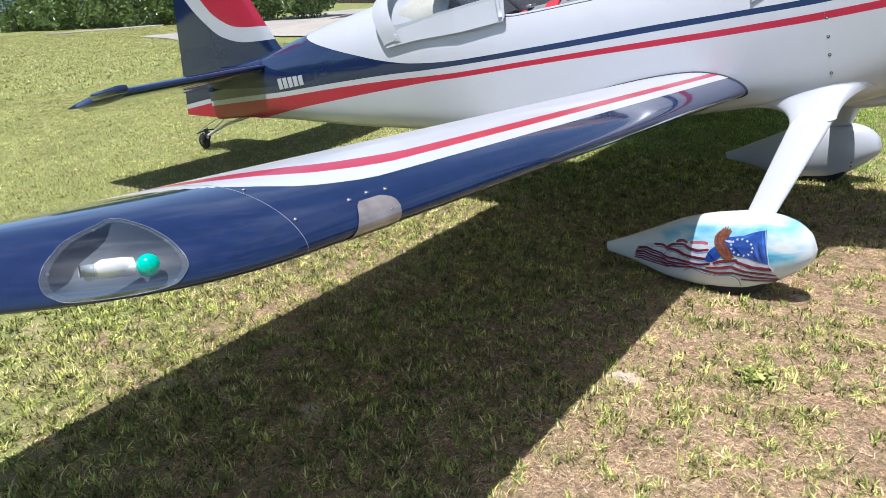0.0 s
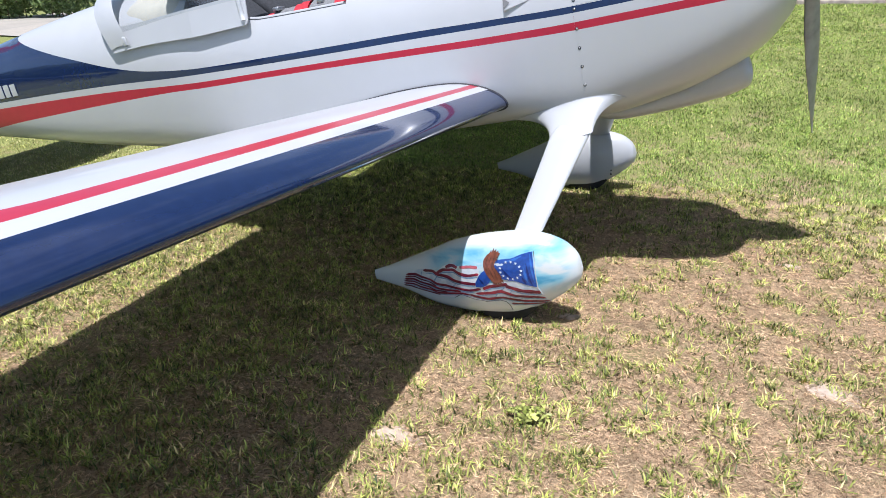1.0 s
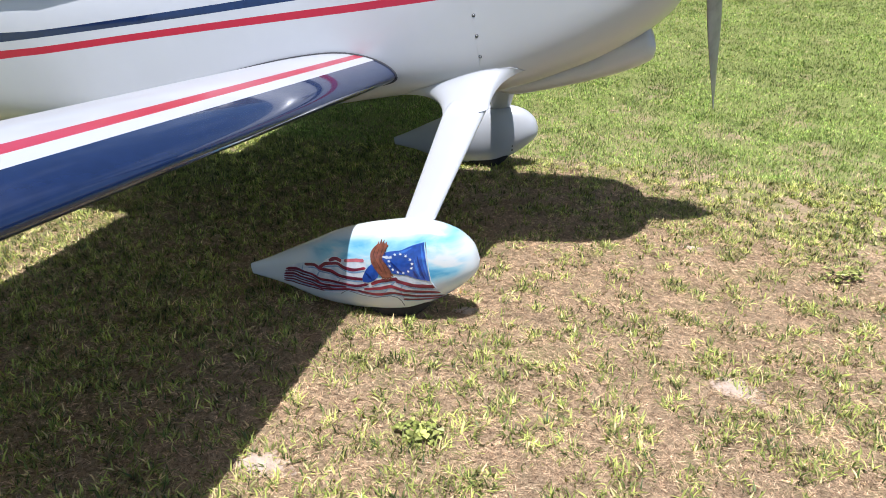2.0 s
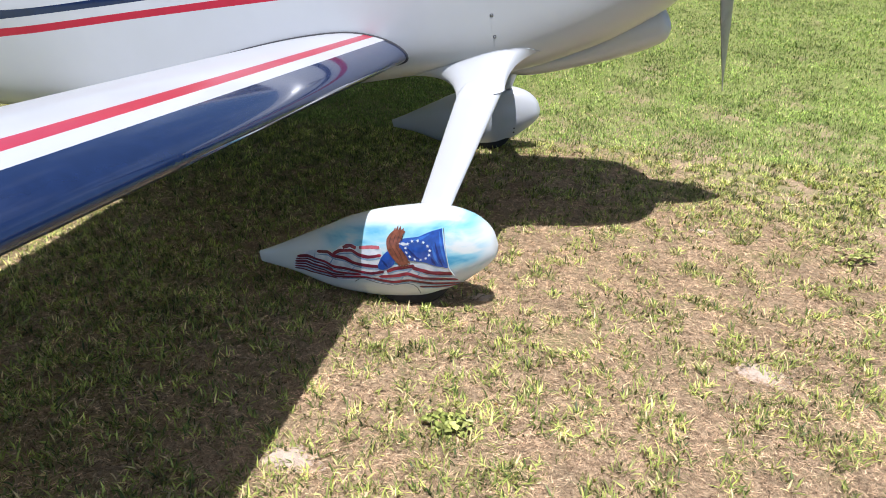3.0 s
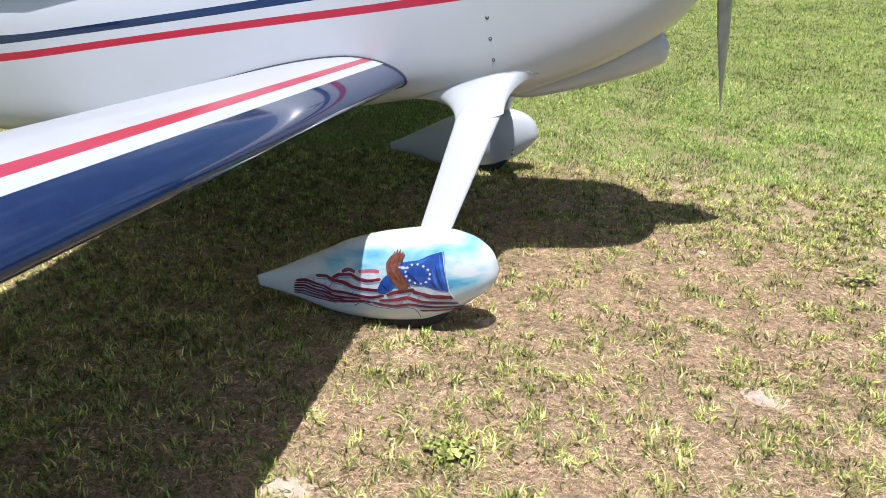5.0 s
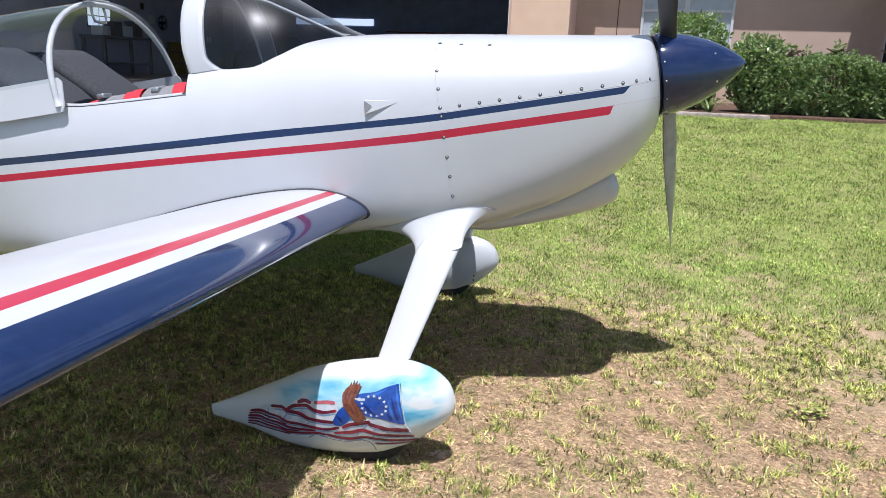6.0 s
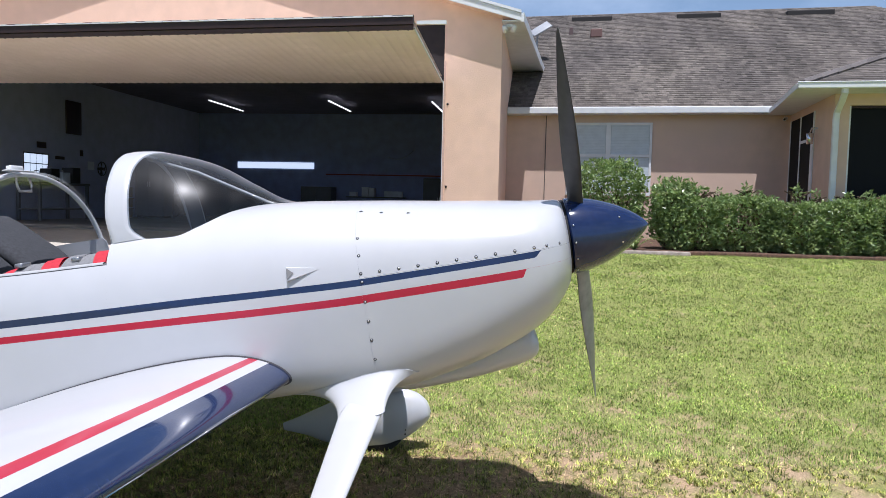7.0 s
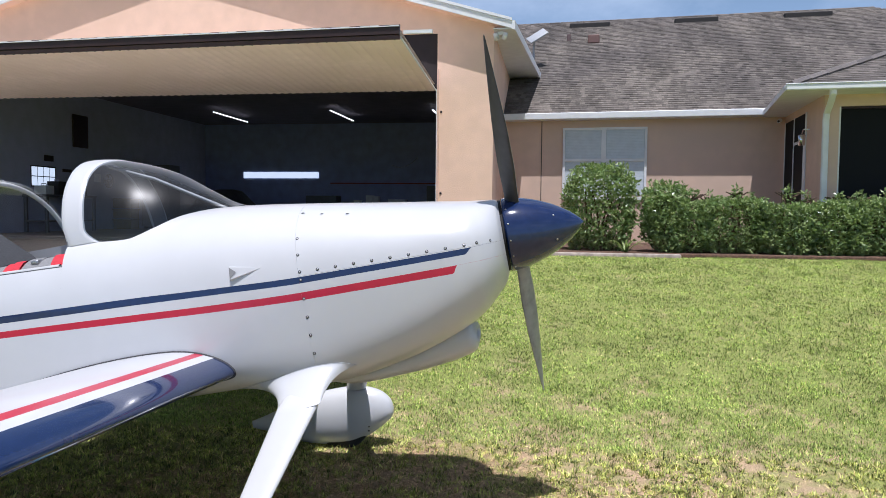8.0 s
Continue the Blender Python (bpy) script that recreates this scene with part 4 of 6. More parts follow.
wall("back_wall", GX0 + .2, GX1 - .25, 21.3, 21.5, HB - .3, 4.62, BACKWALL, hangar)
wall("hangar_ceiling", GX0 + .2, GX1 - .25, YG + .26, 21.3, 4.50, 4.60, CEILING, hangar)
wall("hangar_floor", GX0 + .2, GX1 - .25, YG, 21.3, HB - .3, HF, FLOOR_DK, hangar)
# gable above the opening
bm = bmesh.new()
gx = (GX0 + GX1) / 2
prof = [(JAMB, 4.58), (JAMB, 4.62), (GX1, 4.62), (GX1, 4.705), (gx, 4.705 + .29 * (GX1 - gx)), (GX0, 4.705), (GX0, 4.62), (-11.7, 4.62), (-11.7, 4.58)]
vs = [[bm.verts.new((x, y, z)) for x, z in prof] for y in (YG + .002, YG + .25)]
bm.faces.new(vs[0])
bm.faces.new(vs[1][::-1])
for k in range(len(prof)):
    a, b = k, (k + 1) % len(prof)
    bm.faces.new((vs[0][b], vs[0][a], vs[1][a], vs[1][b]))
part("gable", bm, STUCCO, hangar, smooth=False)
# roof slabs, white rakes and eaves; the eave by the house runs a little askew


for sg in (-1, 1):
    over = .325
    ex = gx + sg * (GX1 - gx + over)
    far = .95 if sg > 0 else 0.0
    z0, z1 = 4.72 - .29 * over, 4.72 + .29 * (GX1 - gx)

    def sect(x, d0, d1):
        return [(x, z0 + d0), (gx, z1 + d0), (gx, z1 + d1), (x, z0 + d1)]
    part("roof", prism(sect(ex, 0, .10), sect(ex + far, 0, .10), YG - .20, 21.9), SHINGLE, hangar, "dark shingle hangar roof", smooth=False)
    part("rake_soffit", prism(sect(ex, -.048, -.038), sect(ex, -.048, -.038), YG - .2015, YG + .05), STUCCO, hangar, smooth=False)
    part("rake_board", prism(sect(ex, -.05, .075), sect(ex, -.05, .075), YG - .232, YG - .202), TRIM, hangar, "white rake board", smooth=False)
    part("drip_edge", prism(sect(ex, .078, .125), sect(ex, .078, .125), YG - .25, YG - .202), TRIM, hangar, smooth=False)
    lo, hi = (ex - .01, ex + .05) if sg > 0 else (ex - .05, ex + .01)
    part("eave_board", prism([(lo, z0 - .06), (hi, z0 - .06), (hi, z0 + .09), (lo, z0 + .09)], [(lo + far, z0 - .06), (hi + far, z0 - .06), (hi + far, z0 + .09), (lo + far, z0 + .09)], YG - .20, 21.9), TRIM, hangar, "white eave board", smooth=False)
    ins = GX1 if sg > 0 else GX0
    part("soffit", prism([(ins, z0 - .05), (ex, z0 - .05), (ex, z0 - .03), (ins, z0 - .03)], [(ins, z0 - .05), (ex + far, z0 - .05), (ex + far, z0 - .03), (ins, z0 - .03)], YG - .20, 21.5), TRIM, hangar, smooth=False)
# header coloured near-black: the shadow between door and wall is in its paint
wall("door_header", -11.7, JAMB, YG + .02, YG + .23, 3.62, 4.58, mat("header_shade_brown", (.020, .013, .013), .7, scale=6, vary=.2), hangar)
part("jamb_trim", box(JAMB, JAMB + .035, YG - .02, YG, HB, 3.95), mat("pink_edge", (.66, .44, .35), .7), hangar, smooth=False)
part("jamb_strip", box(JAMB - .012, JAMB - .001, YG - .02, YG + .10, HB, 3.60), TRIM, hangar, smooth=False)
for z in (1.75, 3.20):
    part("jamb_bolt", disc((JAMB + .075, YG - .006, z), (0, -1, 0), .022, .012, 10), BROWN, hangar)
# the raised door: one broad panel hung from the header, ribbed below
door = empty("hangar_door", None, "raised one-piece hangar door with cream ribbed lining", "door")
dz0, dz1, dy0 = 3.56, 3.665, YG - .05
dx0, dx1, flare = -11.66, JAMB - .03, .11


def dy1(x):
    """The outer edge of the door, a little askew to the wall."""
    return 5.985 - .036 * (x + .95)


rows, nrib = [], 70
for k in range(nrib * 3 + 1):
    t = k / (nrib * 3)
    d = .012 if k % 3 == 0 else 0
    xo = dx0 + (dx1 + flare - dx0) * t
    rows.append([(dx0 + (dx1 - dx0) * t, dy0, dz0 + d), (xo, dy1(xo), dz1 + d)])
part("door_lining", grid(rows, flip=True), CREAM, door, "cream ribbed door lining", smooth=False)
part("outer_skin", grid([[(dx0, dy0, dz0 + .12), (dx0, dy1(dx0), dz1 + .12)], [(dx1, dy0, dz0 + .12), (dx1 + flare, dy1(dx1 + flare), dz1 + .12)]]), SHEET, door, "pale sheet-metal outer skin", smooth=False)


def edge_bar(d0, d1, z0, z1):
    """A bar along the door's outer edge, d0 to d1 inside it."""
    xa, xb = dx0, dx1 + flare
    v = [(x, dy1(x) + d, z) for x in (xa, xb) for d, z in ((d0, z0), (d1, z0), (d1, z1), (d0, z1))]
    return v, [(0, 1, 5, 4), (1, 2, 6, 5), (2, 3, 7, 6), (3, 0, 4, 7), (0, 3, 2, 1), (4, 5, 6, 7)]


part("door_edge", edge_bar(-.045, .001, dz1 + .052, dz1 + .145), BROWN, door, "dark brown door edge", smooth=False)
part("edge_strip", edge_bar(-.020, .001, dz1 - .012, dz1 + .044), mat("brown_strip", (.085, .043, .040), .55, scale=8, vary=.15), door, "brown edge strip with bolts", smooth=False)
part("edge_back", edge_bar(.002, .02, dz1 + .10, dz1 + .182), BROWN, door, smooth=False)
part("edge_gap", edge_bar(-.010, .001, dz1 + .0445, dz1 + .0515), SEAM, door, smooth=False)
for k in range(80):
    x = dx0 + (dx1 + flare - dx0) * (k + .5) / 80
    y = dy1(x)
    part("edge_clip", box(x - .062, x + .062, y - .06, y - .02, dz1 + .146, dz1 + .158 + .004 * (k % 3)), TRIM, door, smooth=False)
    part("bolt", box(x - .008, x + .008, y - .03, y - .004, dz1 - .020, dz1 - .0125), DARK, door, smooth=False)
part("door_end", (lambda e: (e, [(0, 1, 2, 3), (4, 5, 6, 7)[::-1], (0, 1, 5, 4), (2, 3, 7, 6)]))([(dx1 + s_ + (flare if out_ else 0), dy1(dx1 + flare) if out_ else dy0, (dz1 if out_ else dz0) + h_) for s_ in (.004, .02) for out_, h_ in ((False, .0), (True, .0), (True, .03), (False, .03))]), TRIM, door, smooth=False)
_y = dy1(dx1 + flare)
part("door_plate", box(dx1 + flare + .012, dx1 + flare + .40, _y + .15, _y + .19, dz1 + .10, dz1 + .145), TRIM, door, smooth=False)
# inside: tube lamps, windows, strip of light at the back
LAMP = bpy.data.materials.new("lamp_tube")
LAMP.use_nodes = True
LAMP.node_tree.nodes["Principled BSDF"].inputs["Emission Color"].default_value = (1, .98, .92, 1)
LAMP.node_tree.nodes["Principled BSDF"].inputs["Emission Strength"].default_value = 1.6
for x, y in ((-9.14, 16.9), (-5.50, 16.9), (-2.5, 17.1)):
    tagged(part("ceiling_lamp", box(x - .022, x + .022, y, y + 2.4, 4.315, 4.345, .008), LAMP, None), "long thin white tube lamp under the hangar ceiling", "lamp", "hangar lamps")
DAY = bpy.data.materials.new("daylit_pane")
DAY.use_nodes = True
DAY.node_tree.nodes["Principled BSDF"].inputs["Emission Color"].default_value = (.80, .90, 1, 1)
DAY.node_tree.nodes["Principled BSDF"].inputs["Emission Strength"].default_value = .75
part("rear_light_slot", box(-10.2, -7.36, 21.27, 21.30, 2.56, 2.78), DAY, hangar, "bright gap of daylight in the back wall", smooth=False)
lw = empty("window_2", None, "small daylit window with dark glazing bars", "window", kind="structure")
for i in range(4):
    for k in range(2):
        part("pane", box(GX0 + .20, GX0 + .212, 12.50 + .21 * i + .012, 12.50 + .21 * (i + 1) - .012, 1.96 + .245 * k + .012, 1.96 + .245 * (k + 1) - .012), DAY, lw, smooth=False)
part("window_frame", box(GX0 + .19, GX0 + .206, 12.48, 13.36, 1.94, 2.47), BROWN, lw, smooth=False)
panel_wall = part("wall_frame", box(GX0 + .20, GX0 + .25, 14.02, 14.63, 3.05, 3.92, .02), BROWN)
tagged(panel_wall, "tall dark framed panel hung on the hangar wall", "picture frame")
part("rail", box(-6.9, -2.8, 21.22, 21.28, 2.36, 2.40), mat("dull_red", (.22, .03, .03), .6), hangar, smooth=False)


def cabinet(x, y, w, d, h, label, m_):
    c = empty("storage_cabinet", Matrix.Translation((x, y, HF)), label, "cabinet")
    part("body", box(0, w, 0, d, .06, h, .01), m_, c, smooth=False)
    part("plinth", box(.03, w - .03, .03, d - .03, 0, .06), DARK, c, smooth=False)
    for k in range(2):
        dr = part("door", box(w * .5 * k + .01, w * .5 * (k + 1) - .01, -.018, -.001, .09, h - .04, .004), m_, c, smooth=False)
        part("handle", box(w * .5 - .05 + .07 * k, w * .5 - .03 + .07 * k, -.045, -.018, h * .48, h * .56, .004), STEEL, dr, smooth=False)
    return c


CAB = mat("grey_cabinet", (.10, .105, .115), .5, scale=6, vary=.1)
cabinet(-7.6, 20.6, 1.1, .6, 1.10, "dark grey steel storage cabinet by the back wall", CAB)
cabinet(-3.3, 20.6, 1.1, .6, 1.45, "low dark steel cabinet by the back wall", CAB)
cabinet(-11.2, 16.4, .9, .6, 1.9, "tall dark cabinet by the hangar wall", CAB)
# flood lamps under the eave corner
fl = empty("flood_lamp", None, "pair of white flood lamps under the hangar eave", "lamp")
for dx in (-.10, .06):
    bm = bmesh.new()
    bmesh.ops.create_cone(bm, cap_ends=True, segments=12, radius1=.055, radius2=.03, depth=.12)
    bmesh.ops.transform(bm, matrix=pose(.06 + dx, YG - .12, 4.47, 60, 0, 20 * (1 if dx > 0 else -1)), verts=bm.verts)
    part("lamp_head", bm, TRIM, fl)
part("lamp_mount", box(-.02, .10, YG - .10, YG - .02, 4.50, 4.56, .01), TRIM, fl)

# ---- house wing beside the hangar ----
house = empty("house", None, "taupe stucco house with a grey shingle roof", "house")
EZ = 3.36
wall("front_wall", GX1 - .04, 5.44, YH, YH + .25, .3, EZ, STUCCO_DK, house)
wall("porch_header", 5.40, 14.0, 9.30, 9.55, 3.13, EZ, STUCCO_DK, house)
wall("porch_column", 5.40, 5.62, 9.30, 9.55, .3, 3.13, STUCCO_DK, house)
wall("porch_base", 5.62, 14.0, 9.30, 9.55, .3, 1.0, STUCCO_DK, house)
# screens are opaque and near-black, standing in for the shaded porch inside
wall("porch_screen", 5.62, 14.0, 9.40, 9.42, 1.0, 3.13, BLACKISH, house)
wall("screen_frame", 5.62, 5.655, 9.34, 9.40, 1.0, 3.13, TRIM, house)
wall("screen_frame", 5.655, 14.0, 9.345, 9.40, 3.095, 3.128, BROWN, house)
wall("porch_ceiling", 5.62, 14.0, 9.55, 12.0, EZ - .04, EZ - .01, STUCCO_DK, house)
# back wall coloured near-black as the porch's inner shade
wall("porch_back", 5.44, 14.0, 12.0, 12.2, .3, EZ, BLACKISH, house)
# slanting side wall of the porch, with a dark screened door and a lamp
A, B = Vector((5.40, 9.55, 0)), Vector((5.44, 12.0, 0))


def side(t0, t1, z0, z1, off, thick, bm=None):
    bm = bm or bmesh.new()
    d = (B - A).normalized()
    nrm = Vector((-d.y, d.x, 0))
    a, b = A + (B - A) * t0, A + (B - A) * t1
    vs = []
    for z in (z0, z1):
        for p in (a + nrm * off, b + nrm * off, b + nrm * (off - thick), a + nrm * (off - thick)):
            vs.append(bm.verts.new((p.x, p.y, z)))
    for q in ((0, 1, 2, 3), (4, 5, 6, 7), (0, 1, 5, 4), (1, 2, 6, 5), (2, 3, 7, 6), (3, 0, 4, 7)):
        bm.faces.new([vs[i] for i in q])
    bmesh.ops.recalc_face_normals(bm, faces=bm.faces)
    return bm


part("porch_side", side(0, 1, .3, EZ, 0, .2), STUCCO_DK, house, smooth=False)
part("side_screen", side(.32, .955, .9, 3.17, .012, .01), BLACKISH, house, smooth=False)
for t in (.32, .66, .955):
    part("screen_bar", side(t - .009, t + .009, .9, 3.18, .022, .02), TRIM, house, smooth=False)
part("screen_bar", side(.329, .651, 2.68, 2.73, .024, .02), TRIM, house, smooth=False)
part("screen_bar", side(.329, .365, .9, 2.68, .024, .02), TRIM, house, smooth=False)
lampw = empty("wall_lamp", None, "small silver lantern on the porch wall", "lamp")
p = A + (B - A) * .22 + Vector((-.13, 0, 0))
bm = bmesh.new()
bmesh.ops.create_cone(bm, cap_ends=True, segments=12, radius1=.05, radius2=.06, depth=.18)
bmesh.ops.translate(bm, vec=(p.x, p.y, 2.68), verts=bm.verts)
part("lantern", bm, CHROME, lampw)
part("bracket", tube([(p.x, p.y, 2.78), (p.x + .02, p.y, 2.86), (p.x + .12, p.y, 2.86)], .012, 6), CHROME, lampw)
# main roof: courses of shingles over a slab
RY, RZ, EY = 17.9, 6.9, YH - .16
SL = (RZ - EZ - .06) / (RY - EY)


def roof_z(y):
    return EZ + .06 + SL * (y - EY)


HIPX = 8.8
bm = bmesh.new()
q = [bm.verts.new(c) for c in ((GX1 - .95, EY, roof_z(EY) - .03), (14.8, EY, roof_z(EY) - .03), (HIPX, RY, RZ - .03), (GX1 - .95, RY, RZ - .03))]
bm.faces.new(q)
roof = part("roof", bm, SHINGLE, house, "weathered grey shingle roof", smooth=False)
q = None
rnd = random.Random(4)
verts, faces = [], []
rise = .118 / math.sqrt(1 + SL * SL)
for c in range(64):
    y0 = EY + c * rise
    y1 = y0 + rise * 1.12
    if y1 > RY:
        break
    xr = HIPX + (RY - y0) * (14.8 - HIPX) / (RY - EY) - .1
    x = GX1 - .85 - rnd.random() * .3
    while x < min(xr, 10.8):
        w = rnd.uniform(.07, .15)
        h = rnd.choice((.004, .006, .010, .013))
        x1 = min(x + w, xr)
        k = len(verts)
        verts += [(x + .001, y0, roof_z(y0) - .012), (x1 - .001, y0, roof_z(y0) - .012), (x + .001, y0, roof_z(y0) + h), (x1 - .001, y0, roof_z(y0) + h), (x + .001, y1, roof_z(y1) - .004), (x1 - .001, y1, roof_z(y1) - .004)]
        faces += [(k, k + 1, k + 3, k + 2), (k + 2, k + 3, k + 5, k + 4)]
        x += w
SHINGLE_FIELD = mat("shingle_field", (0.150, 0.130, 0.112), 0.95, scale=30, vary=0.28, bump=0.4, bump_scale=160, second=(0.098, 0.085, 0.080), second_scale=0.42, second_amount=0.52, sharp=0.2)
_nt = SHINGLE_FIELD.node_tree
_geo, _h, _r = _nt.nodes.new("ShaderNodeNewGeometry"), _nt.nodes.new("ShaderNodeHueSaturation"), _nt.nodes.new("ShaderNodeMapRange")
_r.inputs["To Min"].default_value, _r.inputs["To Max"].default_value = .66, 1.30
_src = _nt.nodes["Principled BSDF"].inputs["Base Color"].links[0].from_socket
_nt.links.new(_geo.outputs["Random Per Island"], _r.inputs["Value"])
_nt.links.new(_src, _h.inputs["Color"])
_nt.links.new(_r.outputs["Result"], _h.inputs["Value"])
_run, _map = _nt.nodes.new("ShaderNodeTexNoise"), _nt.nodes.new("ShaderNodeMapping")
_map.inputs["Scale"].default_value = (1.7, .34, .34)
_run.inputs["Scale"].default_value, _run.inputs["Detail"].default_value, _run.inputs["Roughness"].default_value = 1.0, 6, .62
_run_k, _age = _nt.nodes.new("ShaderNodeMapRange"), _nt.nodes.new("ShaderNodeHueSaturation")
_run_k.inputs["From Min"].default_value, _run_k.inputs["From Max"].default_value = .34, .62
_run_k.inputs["To Min"].default_value, _run_k.inputs["To Max"].default_value = .56, 1.02
_nt.links.new(_geo.outputs["Position"], _map.inputs["Vector"])
_nt.links.new(_map.outputs["Vector"], _run.inputs["Vector"])
_nt.links.new(_run.outputs["Fac"], _run_k.inputs["Value"])
_nt.links.new(_h.outputs["Color"], _age.inputs["Color"])
_nt.links.new(_run_k.outputs["Result"], _age.inputs["Value"])
_nt.links.new(_age.outputs["Color"], _nt.nodes["Principled BSDF"].inputs["Base Color"])
tagged(part("shingles", (verts, faces), SHINGLE_FIELD, roof, smooth=False), kind="stuff")
part("back_roof", grid([[(GX1 - .95, RY, RZ - .03), (GX1 - .95, 24, 3.4)], [(HIPX, RY, RZ - .03), (HIPX, 24, 3.4)]]), SHINGLE, house, smooth=False)
part("hip_roof", grid([[(HIPX, RY, RZ - .03), (HIPX, RY, RZ - .03)], [(14.8, EY, EZ), (14.8, 24, EZ)]]), SHINGLE, house, smooth=False)
part("gutter", box(GX1 + .03, 5.075, EY - .15, EY, EZ - .04, EZ + .095, .015), TRIM, house, "white eaves gutter", smooth=False)
part("soffit", box(GX1 + .01, 5.4, EY, YH, EZ - .04, EZ - .02), TRIM, house, smooth=False)
# porch roof, a hip
PX, PY, PB = 4.79, 8.82, 5.06
HK = .41
part("porch_roof", (
    [(PX, PY, EZ + .03), (15, PY, EZ + .03), (15, PY + 4.2, EZ + .03 + HK * 4.2), (PX + 4.2, PY + 4.2, EZ + .03 + HK * 4.2), (PB, EY - .02, EZ + .05), (PX + 2.9, EY + 2.0, roof_z(EY + 2.0) + .02)],
    [(0, 1, 2, 3), (0, 3, 5, 4)]), SHINGLE, house, smooth=False)
# courses on the porch roof's front slope
verts, faces = [], []
rnd = random.Random(9)
for c in range(16):
    y0, y1 = PY + c * .125, PY + c * .125 + .14
    x = PX + c * .125 + .03
    while x < 10.5:
        x1, h = x + rnd.uniform(.12, .26), rnd.choice((.008, .010, .014))
        za, zb = EZ + .03 + HK * (y0 - PY), EZ + .03 + HK * (y1 - PY)
        k = len(verts)
        verts += [(x + .001, y0, za - .005), (x1 - .001, y0, za - .005), (x + .001, y0, za + h), (x1 - .001, y0, za + h), (x + .001, y1, zb + .003), (x1 - .001, y1, zb + .003)]
        faces += [(k, k + 1, k + 3, k + 2), (k + 2, k + 3, k + 5, k + 4)]
        x = x1
tagged(part("porch_shingles", (verts, faces), SHINGLE_FIELD, house, smooth=False), kind="stuff")
for k in range(13):
    a, b = k / 13 * 4.1, (k + 1.15) / 13 * 4.1
    part("hip_shingle", tube([(PX + a, PY + a, EZ + .045 + HK * a), (PX + b, PY + b, EZ + .055 + HK * b)], [.062, .055], 6), SHINGLE, house, smooth=False)
part("porch_gutter", box(PX - .09, 15, PY - .12, PY, EZ - .055, EZ + .035, .015), TRIM, house, smooth=False)
part("gutter_lip", box(PX - .10, 15, PY - .13, PY - .105, EZ + .030, EZ + .048, .006), TRIM, house, smooth=False)
part("porch_gutter", prism([(PX - .09, EZ - .055), (PX, EZ - .055), (PX, EZ + .035), (PX - .09, EZ + .035)], [(PB - .09, EZ - .055), (PB, EZ - .055), (PB, EZ + .035), (PB - .09, EZ + .035)], PY + .001, EY - .151), TRIM, house, smooth=False)
part("porch_soffit", prism([(PX, EZ - .05), (5.62, EZ - .05), (5.62, EZ - .03), (PX, EZ - .03)], [(PB, EZ - .05), (5.62, EZ - .05), (5.62, EZ - .03), (PB, EZ - .03)], PY, YH - .002), TRIM, house, smooth=False)
part("porch_soffit", box(5.62, 15, PY, 9.3, EZ - .05, EZ - .03), TRIM, house, smooth=False)


def pipe(points, wx, wy):
    """A flat-sided pipe of square section through points."""
    rows = [[(x + a * wx, y + b * wy, z) for a, b in ((-.5, -.35), (-.35, -.5), (.35, -.5), (.5, -.35), (.5, .35), (.35, .5), (-.35, .5), (-.5, .35))] for x, y, z in points]
    v, f = grid(rows, True)
    return v, f + [tuple(range(8)), tuple(range(len(v) - 8, len(v)))[::-1]]


part("downspout", pipe([(5.37, PY - .05, EZ - .03), (5.37, PY - .05, EZ - .12), (5.385, PY + .10, EZ - .22), (5.41, 9.21, EZ - .36), (5.41, 9.235, EZ - .46), (5.41, 9.235, .75)], .09, .07), TRIM, house, "white downspout", smooth=False)
for z in (1.6,):
    part("pipe_strap", box(5.35, 5.47, 9.19, 9.298, z, z + .03, .003), TRIM, house, smooth=False)
part("pull_box", box(.72, .735, YH - .012, YH + .001, .6, EZ - .04), mat("cable_grey", (.10, .085, .075), .8), house, smooth=False)
# ridge vents and pipes
for x0, x1 in ((.98, 2.07), (3.78, 4.90), (6.53, 7.68)):
    y = RY - .50
    part("roof_vent", box(x0, x1, y - .10, y + .16, roof_z(y) - .08, roof_z(y) + .075, .02), mat("vent_brown", (.014, .012, .012), .7), house, "dark slant-back roof vent", smooth=False)
part("roof_pipe", box(.97, 1.07, 16.25, 16.37, roof_z(16.3) - .05, roof_z(16.3) + .17, .02), mat("pipe_grey", (.12, .08, .08), .7), house, smooth=False)
part("roof_box", box(1.52, 1.82, 16.0, 16.3, roof_z(16.1) - .05, roof_z(16.1) + .18, .03), mat("box_brown", (.16, .09, .08), .7), house, smooth=False)
dish = empty("satellite_dish", None, "flat pale grey antenna panel on a short roof mast", "antenna")
part("mast", tube([(.46, 14.42, roof_z(14.4) - .20), (.445, 14.42, 5.35), (.47, 14.40, 5.62)], .026, 8), mat("mast_grey", (.30, .31, .33), .5), dish)
bm = box(-.25, .25, -.15, .15, -.02, .02, .015)
bmesh.ops.transform(bm, matrix=pose(.53, 14.37, 5.68, 38, -32, 10), verts=bm.verts)
part("reflector", bm, mat("dish_grey", (.34, .355, .38), .5), dish)
part("mast_foot", box(.40, .52, 14.36, 14.48, roof_z(14.4) - .06, roof_z(14.4) + .05, .01), mat("mast_dark", (.10, .10, .11), .6), dish)
# window of two sashes
win = empty("window_1", None, "white double window with closed blinds", "window", kind="structure")
wx0, wx1, wz0, wz1 = 1.17, 2.86, 1.75, 3.17
mx = 2.00
